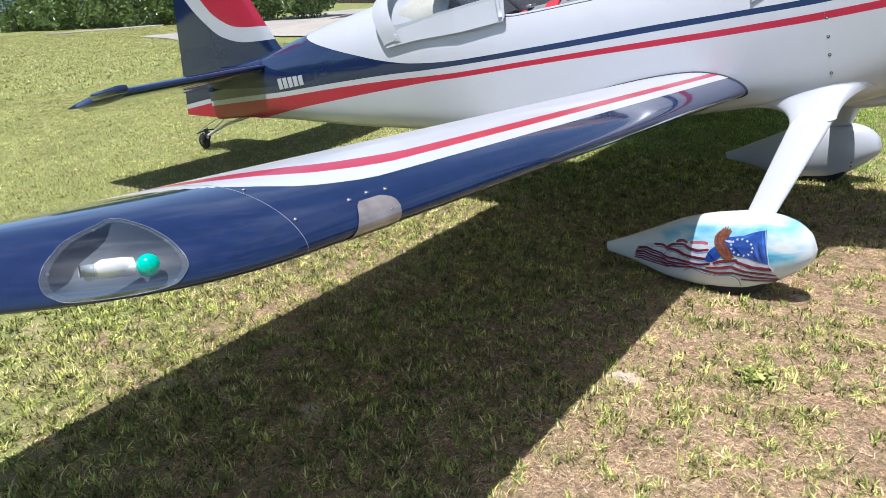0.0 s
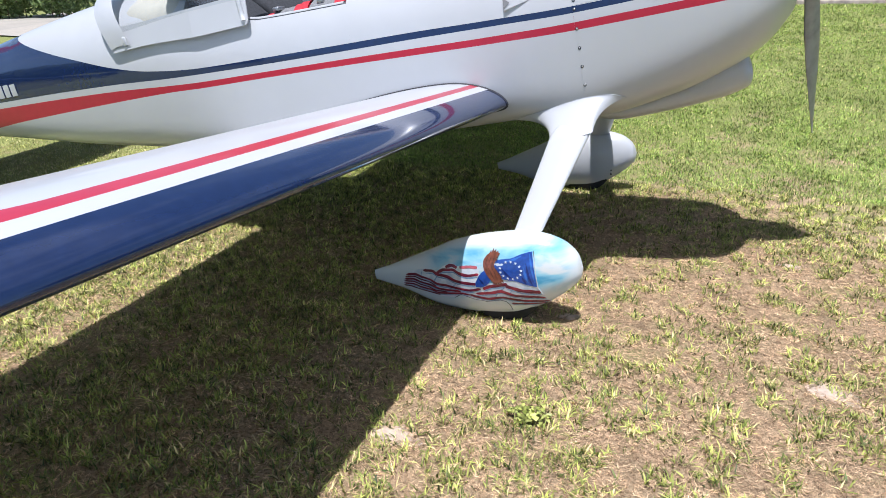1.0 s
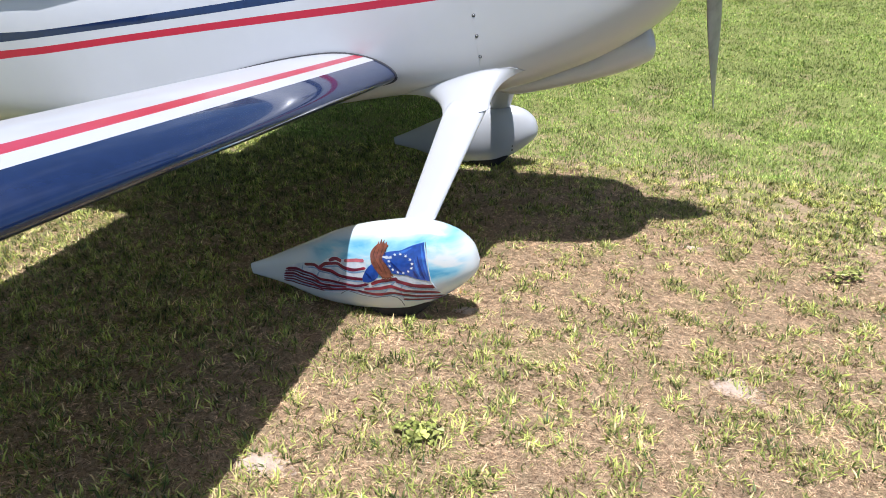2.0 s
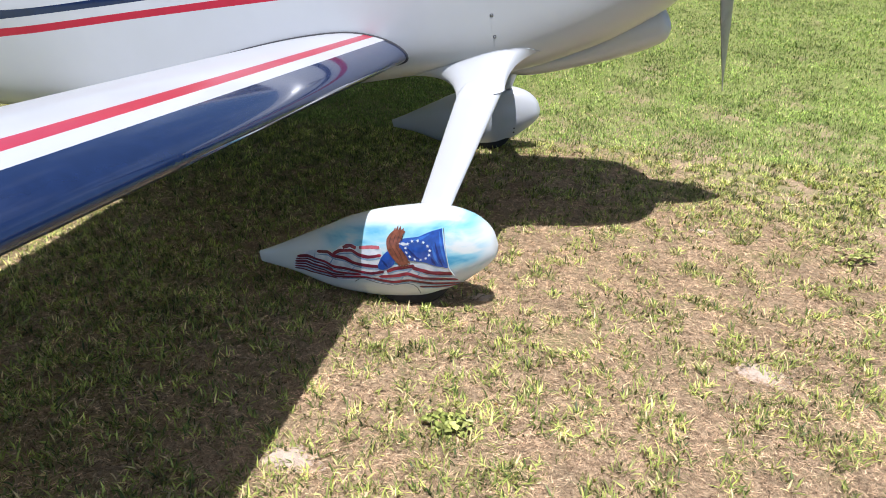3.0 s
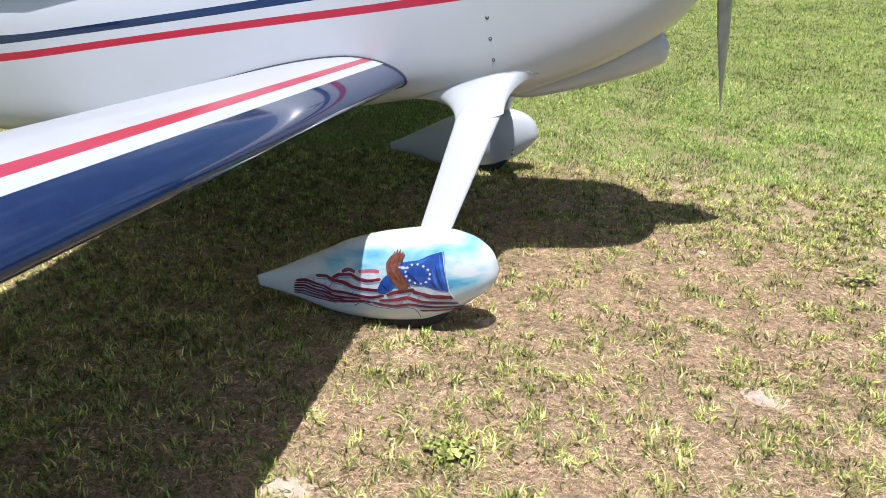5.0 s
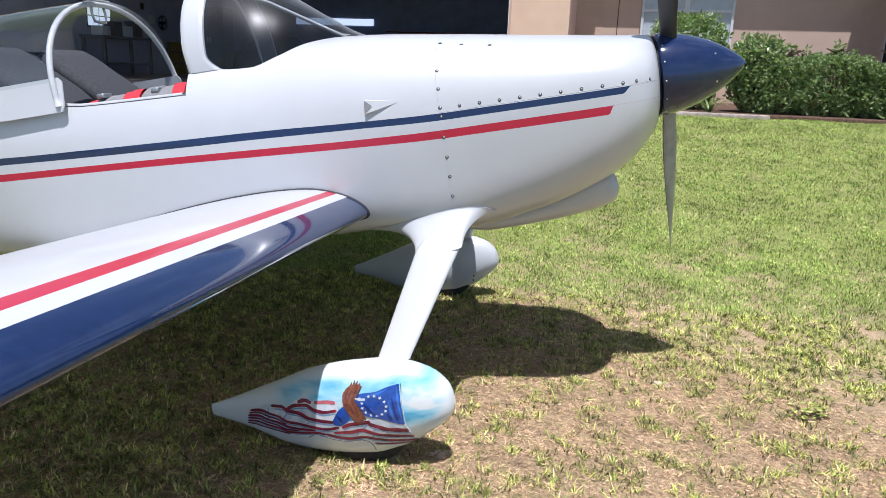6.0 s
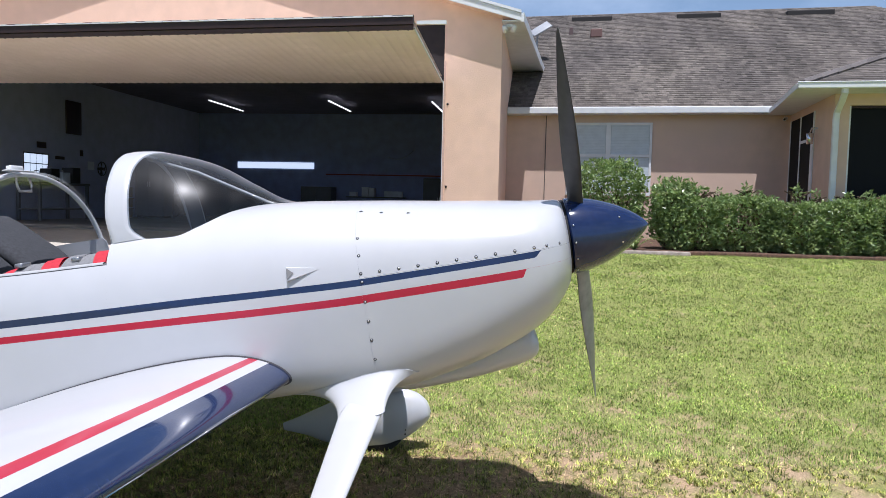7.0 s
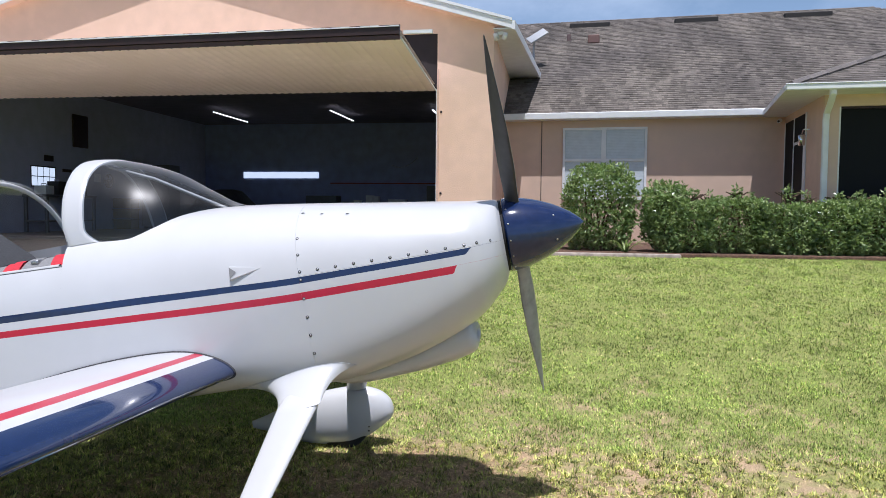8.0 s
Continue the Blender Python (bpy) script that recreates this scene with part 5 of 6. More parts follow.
for x0, x1 in ((wx0, mx - .05), (mx + .05, wx1)):
    for z0, z1 in ((wz0, 2.49), (2.51, wz1)):
        part("pane", box(x0 + (.05 if x0 == wx0 else 0), x1 - (.05 if x1 == wx1 else 0), YH - .02, YH + .02, z0 + .03, z1 - .03), WINDOW, win, smooth=False)
BLIND = mat("blind_slat", (.58, .64, .68), .6, scale=8, vary=.06)
for k in range(44):
    z = wz0 + .04 + k * .031
    part("slat", box(wx0 + .055, mx - .055, YH - .026, YH - .022, z, z + .029), BLIND, win, smooth=False)
    part("slat", box(mx + .055, wx1 - .055, YH - .026, YH - .022, z, z + .029), BLIND, win, smooth=False)
for b in ((wx0, wx0 + .05, wz0, wz1), (wx1 - .05, wx1, wz0, wz1), (mx - .05, mx + .05, wz0, wz1), (wx0 + .05, mx - .05, wz1 - .05, wz1), (mx + .05, wx1 - .05, wz1 - .05, wz1), (wx0 + .05, mx - .05, 2.475, 2.525), (mx + .05, wx1 - .05, 2.475, 2.525), (wx0, wx1, wz0 - .06, wz0)):
    part("window_frame", box(b[0], b[1], YH - .05, YH, b[2], b[3], .004), TRIM, win, smooth=False)

# the house stands a little askew to the hangar's front
ASKEW = Matrix.Translation((-.13, 12, 0)) @ Matrix.Rotation(radians(-4), 4, "Z") @ Matrix.Translation((.13, -12, 0))
for ob in (house, win, lampw):
    ob.matrix_world = ASKEW

# ---- planting ----
def leafy(name, center, size, count, leaf, seed, label, category, group="", square=3):
    """A clipped or loose mass of small folded leaves on stems."""
    rnd = random.Random(seed)
    verts, faces = [], []
    cx, cy, cz_ = center
    for _ in range(count):
        while True:
            u = Vector((rnd.uniform(-1, 1), rnd.uniform(-1, 1), rnd.uniform(-1, 1)))
            k = max(abs(u.x) ** square + abs(u.y) ** square + abs(u.z) ** square, 1e-6) ** (1 / square)
            lump = 1 + .22 * noise.noise(Vector((u.x * 1.6 + seed, u.y * 1.6, u.z * 1.6)) * 1.4) + .10 * noise.noise(Vector((u.x * 5, u.y * 5 + seed, u.z * 5)))
            if k < lump and (k > .70 * lump or rnd.random() < .12):
                break
        p = Vector((cx + u.x * size[0], cy + u.y * size[1], cz_ + u.z * size[2]))
        d = Vector((rnd.gauss(0, 1), rnd.gauss(0, 1), rnd.gauss(.5, .8))).normalized()
        s = d.cross(Vector((rnd.gauss(0, 1), rnd.gauss(0, 1), rnd.gauss(0, 1)))).normalized()
        l = leaf * rnd.uniform(.6, 1.25)
        up = d.cross(s) * l * .12
        n = len(verts)
        verts += [tuple(p), tuple(p + d * l * .5 + s * l * .27 - up), tuple(p + d * l), tuple(p + d * l * .5 - s * l * .27 - up)]
        faces += [(n, n + 1, n + 2), (n, n + 2, n + 3)]
    th = empty(name, None, label, category, group)
    part("foliage", (verts, faces), LEAF, th, smooth=False)
    for _ in range(7):
        x, y = cx + rnd.uniform(-.5, .5) * size[0], cy + rnd.uniform(-.4, .4) * size[1]
        part("stem", tube([(x, y, ground_z(x, y) - .05), (x + rnd.uniform(-.08, .08), y, cz_ - size[2] * .3), (x + rnd.uniform(-.2, .2), y, cz_ + size[2] * .4)], [.022, .018, .008], 6), BARK, th)
    return th


leafy("shrub", (1.74, 8.75, 1.50), (.58, .50, .72), 6000, .078, 3, "round green shrub in front of the window", "shrub")
hx = 2.99
for k in range(9):
    h = .415 + .03 * math.sin(k * 2.1)
    leafy("hedge_shrub", (hx + .05 * math.sin(k), 8.5 + .06 * math.sin(k * 1.7), .80 + h), (.40 if k in (2, 3) else .46, .46, h), 7600 if k < 6 else 3500, .064, 20 + k, "clipped dark green hedge shrub along the house wall", "shrub", "hedge along the house", 5)
    hx += .74
bed = part("mulch_bed", box(.2, 13, 7.92, 11.98, .60, .815, .02), MULCH, None)
tagged(bed, "brown mulch bed under the hedge", "mulch bed", kind="structure")
edging = part("bed_edging", box(.2, 2.9, 7.82, 7.915, .60, .812, .02), mat("edging_stone", (.36, .30, .26), .9, scale=12, vary=.3, bump=.4), None)
tagged(edging, "pale concrete edging along the bed", "edging", kind="structure")

# loose shoots above the clipped top, and the loose corner shrub
rnd = random.Random(77)
leafy("corner_shrub", (2.72, 8.42, 1.42), (.36, .36, .50), 3000, .072, 51, "loose green shrub with long shoots beside the hedge", "shrub")
for k in range(16):
    x = 2.7 + k * .36 + rnd.uniform(-.1, .1)
    leafy("hedge_shoot", (x, 8.45 + rnd.uniform(-.15, .15), 1.66 + rnd.uniform(-.04, .07)), (.07, .07, .13), 60, .075, 90 + k, "young green shoots standing above the clipped hedge", "shrub", "hedge shoots")


def strappy(x, y, seed):
    """A low plant of long arching leaves."""
    r = random.Random(seed)
    th = empty("strap_plant", None, "low green plant with long arching strap leaves", "plant")
    for _ in range(16):
        a, ln = r.uniform(0, math.tau), r.uniform(.35, .60)
        rows = []
        for t in span(0, 1, 7):
            w = .016 * (1 - t ** 2) + .001
            d = Vector((math.cos(a), math.sin(a), 0))
            s_ = Vector((-d.y, d.x, 0))
            c = Vector((x, y, .79)) + d * ln * t * .8 + Vector((0, 0, ln * (1.1 * t - .75 * t * t)))
            rows.append([tuple(c - s_ * w), tuple(c + Vector((0, 0, -.004))), tuple(c + s_ * w)])
        part("leaf", grid(rows), LEAF, th)


strappy(2.12, 8.15, 5)

# ---- apron and far side of the field ----
def on_apron(x, y):
    return -9.0 < x < -.9 and y > apron_edge(x)


apron_edge = curve([(-9.2, 5.35), (-7.0, 4.95), (-4.5, 4.9), (-3.0, 5.6), (-.8, 6.4)])
rows = []
for k in range(25):
    rows.append([(x, apron_edge(x) + (9.43 - apron_edge(x)) * k / 24, ground_z(x, apron_edge(x) + (9.43 - apron_edge(x)) * k / 24) + .03) for x in span(-9.0, -.9, 40)])
apron = part("apron", grid(rows), CONCRETE)
tagged(apron, "pale concrete apron before the hangar", "apron", kind="structure")
drive_south = curve([(-27.5, 10.75), (-23.0, 9.65), (-16.0, 7.1), (-10.5, 5.35), (-9.0, 5.3)])
drive_west = curve([(10.6, -27.5), (12.1, -27.3), (15.9, -29.2), (19.5, -30.5), (23.4, -31.9), (26.7, -32.0)])


def on_drive(x, y):
    return -27.5 < x < -9 and drive_south(x) < y < 26.7 or 10.75 < y < 26.7 and drive_west(y) < x < -9


rows = []
for k in range(61):
    s_ = (k / 60) ** 1.6
    row = []
    for j in range(81):
        y0 = 10.75 + (26.7 - 10.75) * s_
        x = drive_west(y0) + (-9.002 - drive_west(y0)) * j / 80
        y = drive_south(x) + (26.7 - drive_south(x)) * s_
        row.append((x, y, ground_z(x, y) + .03))
    rows.append(row)
drive = part("driveway", grid(rows), PAVING)
tagged(drive, "pale concrete driveway beyond the tail", "driveway", kind="structure")
curb = [(-39.9, 12.1), (-39.2, 13.6), (-38.4, 15.0), (-37.6, 16.2), (-36.4, 16.8)]
edge_ = part("hedge_edging", tube([(x, y, ground_z(x, y) + .02) for x, y in curb], .07, 8), PAVING, None)
tagged(edge_, "low pale edging along the foot of the hedge", "edging", kind="structure")
fence = empty("fence", None, "dark brown board fence beyond the driveway", "fence")
FENCE = mat("dark_fence_board", (.060, .040, .032), .85, scale=6, vary=.3, random_vary=.25)
for k in range(26):
    t0, t1 = k / 26, (k + 1) / 26
    p0, p1 = Vector((-78, 54, 0)).lerp(Vector((-26, 29, 0)), t0), Vector((-78, 54, 0)).lerp(Vector((-26, 29, 0)), t1)
    side_ = (p1 - p0).normalized()
    off = Vector((-side_.y, side_.x, 0)) * .04
    q = [p0 + side_ * .02 - off, p1 - side_ * .02 - off, p1 - side_ * .02 + off, p0 + side_ * .02 + off]
    part("panel", ([(p.x, p.y, z) for z in (-.1, 1.8) for p in q], [(0, 1, 5, 4), (1, 2, 6, 5), (2, 3, 7, 6), (3, 0, 4, 7), (4, 5, 6, 7)]), FENCE, fence, smooth=False)
    part("post", box(p0.x - .06, p0.x + .06, p0.y - .06, p0.y + .06, -.1, 1.9, .01), FENCE, fence, smooth=False)
# unseen belt of trees carrying on the far hedge, added to darken the fin's reflection
FOLIAGE = mat("far_foliage", (.035, .062, .020), .8, scale=.6, vary=.5, bump=.9, bump_scale=1.5, second=(.075, .11, .035), second_scale=.35, second_amount=.55)
rows = []
for k in range(181):
    a = radians(176 + 62 * k / 180)
    c = Vector((58 * math.cos(a), 52 * math.sin(a), 0))
    h = 7.5 + 3.0 * noise.noise(Vector((k * .11, 0, 3))) + 1.6 * noise.noise(Vector((k * .6, 1, 3)))
    rows.append([tuple(c * (1 + .04 * math.sin(math.pi * t) * (-1) + .03 * noise.noise(Vector((k * .4, t * 4, 8)))) + Vector((0, 0, -.3 + (h + .3) * t))) for t in span(0, 1, 8)])
tagged(part("backdrop", grid(rows), FOLIAGE), "unseen dark green belt of trees, added to darken reflections", "trees", kind="structure")
rnd = random.Random(11)
for k in range(12):
    x = -47 + k * 2.3
    leafy("tall_hedge", (x - 6, 15.6 + k * .35 + rnd.uniform(-.4, .4), 2.0), (1.6, 1.4, 2.1 + rnd.uniform(-.2, .5)), 3800, .27, 60 + k, "tall dense green hedge at the edge of the lawn", "hedge", "far hedge")

# ---- grass blades ----
PALE_GRASS = blades("pale_grass_blade", (.21, .23, .062), (.51, .505, .155), (.70, .58, .31), .22, .45, .68, 1.28, 12, 1.1, .24)
GRASS = blades("grass_blade", (.055, .088, .020), (.57, .60, .145), (.72, .58, .28), .14, .45, .42, 1.46, 17)
LAWN_GRASS = blades("lawn_grass_blade", (.085, .140, .026), (.46, .585, .130), (.72, .60, .28), .10, .45, .50, 1.42, 30, 2.4, .34)
STRAW = blades("straw_blade", (.15, .090, .052), (.86, .62, .38), (.48, .32, .19), .3, .85, .6, 1.3, 45)
SAND = mat("pale_sand", (.56, .44, .345), .95, scale=60, vary=.2, bump=.5, bump_scale=200)


def turf(name, x0, x1, y0, y1, tufts, blades, length, width, material, seed, cover, label, flat=(.15, 1.25), spread=.018, lift=-.004, simple=False):
    """Tufts of tapering bent blades over a stretch of ground, thicker where cover() says so."""
    r = np.random.default_rng(seed)
    xy = r.uniform((x0, y0), (x1, y1), (tufts * 4, 2))
    keep = np.array([cover(x, y) for x, y in xy]) > r.random(len(xy))
    xy = xy[keep][:tufts]
    n = len(xy) * blades
    base = np.repeat(xy, blades, 0) + r.normal(0, spread, (n, 2))
    gz = np.repeat(np.array([ground_z(x, y) for x, y in xy]), blades)
    ang = r.uniform(0, math.tau, n)
    lean = r.uniform(flat[0], flat[1], n)
    ln = length * r.uniform(.45, 1.3, n)
    wd = width * r.uniform(.6, 1.3, n)
    d = np.stack([np.cos(ang), np.sin(ang)], 1)
    s = np.stack([-d[:, 1], d[:, 0]], 1)
    v = np.zeros((n, 5, 3))
    for k, (t, w) in enumerate(((0, 1), (0, -1), (.55, -.8), (.55, .8), (1, 0))):
        out = np.sin(lean) * ln * t ** 1.5
        v[:, k, :2] = base + d * out[:, None] + s * (wd * w * .5)[:, None]
        v[:, k, 2] = gz + lift * (1 + r.random(n)) + np.cos(lean) * ln * t * (1 - .25 * t)
    me = bpy.data.meshes.new(name)
    if simple:
        me.from_pydata(v[:, (0, 1, 4)].reshape(-1, 3).tolist(), [], np.arange(n * 3).reshape(-1, 3).tolist())
        return tagged(part(name, [me], material, None, smooth=False), label, "grass", kind="stuff")
    me.vertices.add(n * 5)
    me.vertices.foreach_set("co", v.reshape(-1).astype(np.float32))
    loops = (np.arange(n)[:, None] * 5 + np.array([[0, 1, 2, 3, 3, 2, 4]])).reshape(-1)
    me.loops.add(n * 7)
    me.loops.foreach_set("vertex_index", loops.astype(np.int32))
    starts = (np.arange(n)[:, None] * 7 + np.array([[0, 4]])).reshape(-1)
    me.polygons.add(n * 2)
    me.polygons.foreach_set("loop_start", starts.astype(np.int32))
    me.update(calc_edges=True)
    ob = part(name, [me], material, None, smooth=False)
    return tagged(ob, label, "grass", kind="stuff")


def patch(x, y):
    """How thickly the grass grows: in clumps on the worn ground by the nose, fuller by the tail and house."""
    v = .65 * noise.fractal(Vector((x * 1.5, y * 1.5, 2)), 1, 2, 3) + 1.15 * noise.noise(Vector((x * 8.5, y * 8.5, 7))) + .95 * noise.noise(Vector((x * 19, y * 19, 4)))
    lush = .62 * ss((y + .4) / 2.6) + .50 * ss((.25 - x) / 1.1)
    return min(max(.40 + 1.05 * v + lush, .030), 1)


turf("near_grass", -3.6, 3.2, -3.7, 1.2, 46000, 8, .046, .0052, GRASS, 1, patch, "short patchy green grass tufts", (.25, 1.38), .008)
turf("dry_grass", -3.2, 3.2, -3.7, 1.2, 66000, 8, .022, .0020, STRAW, 2, lambda x, y: .6 * ss(2.9 + .9 * noise.noise(Vector((x * .8, y * .8, 3))) - math.hypot(x - .1, (y + 1.25) * 1.15)), "dry straw-coloured grass blades", (1.10, 1.52), .03, .003, True)
turf("mid_grass", -7.5, 7.5, 1.2, 8.0, 110000, 9, .042, .0058, LAWN_GRASS, 3, lambda x, y: 0 if on_apron(x, y) else (.50 + .50 * patch(x, y)) / (1 + .13 * (y - 1.2)), "short green lawn grass", (.15, 1.15), .022, simple=True)
turf("side_grass", -12, -3.6, -3.5, 5.0, 64000, 8, .040, .0062, PALE_GRASS, 4, lambda x, y: 0 if on_drive(x, y) or on_apron(x, y) else .6 + .4 * patch(x, y), "short green lawn grass by the tail", (.25, 1.3), .026, simple=True)
turf("far_grass", -46, -12, -8, 19, 44000, 7, .07, .022, PALE_GRASS, 5, lambda x, y: 0 if on_drive(x, y) else .9, "green lawn grass in the distance", (.2, 1.25), .05, simple=True)
turf("right_grass", 7.5, 13, 1.0, 7.9, 12000, 7, .055, .012, GRASS, 6, lambda x, y: .9, "short green lawn grass by the hedge", (.2, 1.25), .04, simple=True)
turf("outer_grass", -12, 12, -13, 1.6, 12000, 7, .075, .015, GRASS, 8, lambda x, y: 0 if -3.5 < x < 3.1 and y > -3.6 or x < -3.5 and y > -3.5 else .9 * ss((13 - math.hypot(x, y)) / 6) * (.45 + .55 * patch(x, y)), "short lawn grass round the parking spot", (.2, 1.25), .035, simple=True)


# broad-leaved weeds and bare sandy spots
def weed(x, y, size, seed):
    r = random.Random(seed)
    v, f = [], []
    for _ in range(60):
        a, d = r.uniform(0, math.tau), size * math.sqrt(r.random())
        px, py = x + d * math.cos(a) * 1.3, y + d * math.sin(a)
        z = ground_z(px, py) + r.uniform(.012, .05)
        b_, l = r.uniform(0, math.tau), r.uniform(.012, .026)
        n = len(v)
        v += [(px, py, z), (px + l * math.cos(b_ - .5), py + l * math.sin(b_ - .5), z + .004), (px + 1.3 * l * math.cos(b_), py + 1.3 * l * math.sin(b_), z - .002), (px + l * math.cos(b_ + .5), py + l * math.sin(b_ + .5), z + .004)]
        f += [(n, n + 1, n + 2, n + 3)]
    th = empty("weed", None, "low bright green broad-leaved weed in the worn grass", "weed", "weeds in the grass")
    part("foliage", (v, f), WEED, th, smooth=False)
    v, f = [], []
    for k in range(6):
        a = math.tau * k / 6
        n = len(v)
        v += [(x, y, ground_z(x, y) - .01), (x + .004, y, ground_z(x, y) - .01), (x + size * math.cos(a), y + size * math.sin(a), ground_z(x, y) + .03)]
        f += [(n, n + 1, n + 2)]
    part("stems", (v, f), WEED, th, smooth=False)
    return th


WEED = blades("weed_leaf", (.22, .26, .05), (.56, .57, .17), (.46, .47, .14), .1, .4)
for k, (x, y, s_) in enumerate(((.19, -1.55, .045), (1.53, -.10, .055))):
    weed(x, y, s_, 40 + k)


def bare(x, y, size, seed):
    r = random.Random(seed)
    ring = [size * r.uniform(.7, 1.25) for _ in range(16)]
    v = [(x, y, ground_z(x, y) + .012)]
    for k in range(16):
        a = math.tau * k / 16
        px, py = x + 1.5 * ring[k] * math.cos(a), y + ring[k] * math.sin(a)
        v.append((px, py, ground_z(px, py) - .001))
    f = [(0, 1 + k, 1 + (k + 1) % 16) for k in range(16)]
    return tagged(part("sand_patch", (v, f), SAND, None), "small bare patch of pale sand in the lawn", "sand", "bare sand patches")


for k, (x, y, s_) in enumerate(((-.17, -1.78, .07), (1.05, -1.04, .08), (.13, -.80, .04), (-.95, -2.55, .07), (1.45, -1.6, .05), (-1.55, -2.75, .05), (.95, .05, .04))):
    bare(x, y, s_, 70 + k)

# ---- cowling details: seams, screws, vent, plates ----
def side_bit(name, x, z, r=.0062, m=STEEL, owner=None):
    for sgn in (-1, 1):
        p, n = hull_at(x, z, .0005)
        part(name, disc((p.x, p.y * -sgn, p.z), (n.x, n.y * -sgn, n.z), r * 1.08, .0016, 12), SEAM, owner or cowl)
        part(name, disc((p.x, p.y * -sgn + n.y * -sgn * .0006, p.z), (n.x, n.y * -sgn, n.z), r * .70, .0016, 10), m, owner or cowl)


for x, z in [(.043 + .0754 * k, .407 - .0009 * k) for k in range(9)] + [(.697, .400), (.752, .397)]:
    side_bit("screw", x, z)
for z in (-.004, .070, .147, .222, .298, .376, .409, .478, .545):
    side_bit("screw", -.031, z)
for sgn in (-1, 1):
    line = [hull_at(x, .392)[0] for x in span(-.035, .80, 50)]
    part("cowl_joint", tube([(p.x, p.y * -sgn, p.z) for p in line], .0007, 5), mat("joint_shade", (.52, .53, .54), .5), cowl)
# small cam locks on the top of the cowling
for x, a in [(x, hull_angle(x, z)) for x, z in ((-.023, .650), (.061, .632), (.171, .613))]:
    for sgn in (-1, 1):
        px, py, pz = hull(x, a)
        part("cam_lock", disc((px, py * -sgn, pz), (0, -.4 * -sgn * -1 if sgn < 0 else .4, .9), .008, .0022, 12), STEEL, cowl)
# cockpit air vent: a wedge standing out of the side, recess shade painted on as a grey triangle
VENT_SHADE = mat("vent_shade_grey", (.20, .20, .205), .7)
for sgn in (-1, 1):
    v = []
    for x, z, o in ((-.316, .480, .001), (-.316, .420, .001), (-.180, .454, -.001), (-.316, .474, .013), (-.316, .425, .013)):
        p, n = hull_at(x, z, o)
        v.append((p.x, p.y * -sgn, p.z))
    part("vent_mouth", ([(lambda q: (q.x, q.y * -sgn, q.z))(hull_at(x, z, o)[0]) for x, z, o in ((-.3155, .473, .0145), (-.3155, .427, .0145), (-.288, .451, .0125))], [(0, 1, 2)]), VENT_SHADE, fuselage_front, smooth=False)
    part("air_vent", (v, [(0, 3, 2), (3, 4, 2), (4, 1, 2), (0, 1, 4, 3)]), WHITE, fuselage_front, "white wedge-shaped air vent", smooth=False)
# registration as plain bars
for sgn in (-1, 1):
    for k in range(5):
        x = -3.832 + .071 * k
        rows = []
        for i in range(4):
            z0, z1 = .548 - .0015 * k, .630 - .004 * k
            rows.append([(lambda q: (q.x, q.y * -sgn, q.z))(hull_at(x + .056 * i / 3 - .004 * t, z0 + (z1 - z0) * t, .002)[0]) for t in span(0, 1, 4)])
        part("letter_bar", grid(rows), WHITE, tail_cone)

# ---- mural on the wheel fairing ----
FLAG_RED = mat("flag_red", (.30, .026, .048), .3, coat=.3, scale=26, vary=.55, second=(.15, .016, .04), second_scale=16, second_amount=.5)
FLAG_DEEP = mat("flag_deep_red", (.12, .012, .03), .3, coat=.3, scale=50, vary=.3)
FLAG_BLUE = mat("flag_blue", (.022, .075, .36), .3, coat=.8, scale=40, vary=.35)
FLAG_WHITE = mat("flag_white", (.72, .75, .79), .3, coat=.8, scale=60, vary=.1, second=(.50, .56, .66), second_scale=22, second_amount=.56)
FEATHER = mat("brown_paint", (.20, .065, .038), .4, coat=.5, scale=70, vary=.45)
FEATHER_DK = mat("dark_brown_paint", (.085, .030, .020), .4, coat=.5, scale=70, vary=.3)
FLAG_FOLD = mat("flag_fold_blue", (.24, .36, .52), .3, coat=.4, scale=60, vary=.2)
FLAG_PINK = mat("flag_pale_red", (.50, .12, .15), .3, coat=.4, scale=60, vary=.2)
CANTON_DK = mat("canton_fold", (.010, .028, .17), .3, coat=.6, scale=40, vary=.3)
CANTON_LT = mat("canton_sheen", (.045, .15, .52), .3, coat=.6, scale=40, vary=.25)


def on_pant(x, z, out):
    """The fairing's outer skin, kept inside its outline."""
    return pant_at(x, min(max(z, PANT_Z + p_mid(x) - .955 * p_dn(x)), PANT_Z + p_mid(x) + .97 * p_up(x)), out)


def paint_patch(lower, upper, nx, nz, out):
    a, b = curve(lower), curve(upper)
    return grid([[on_pant(x, a(x) + (b(x) - a(x)) * k / nz, out) for k in range(nz + 1)] for x in span(lower[0][0], lower[-1][0], nx)])


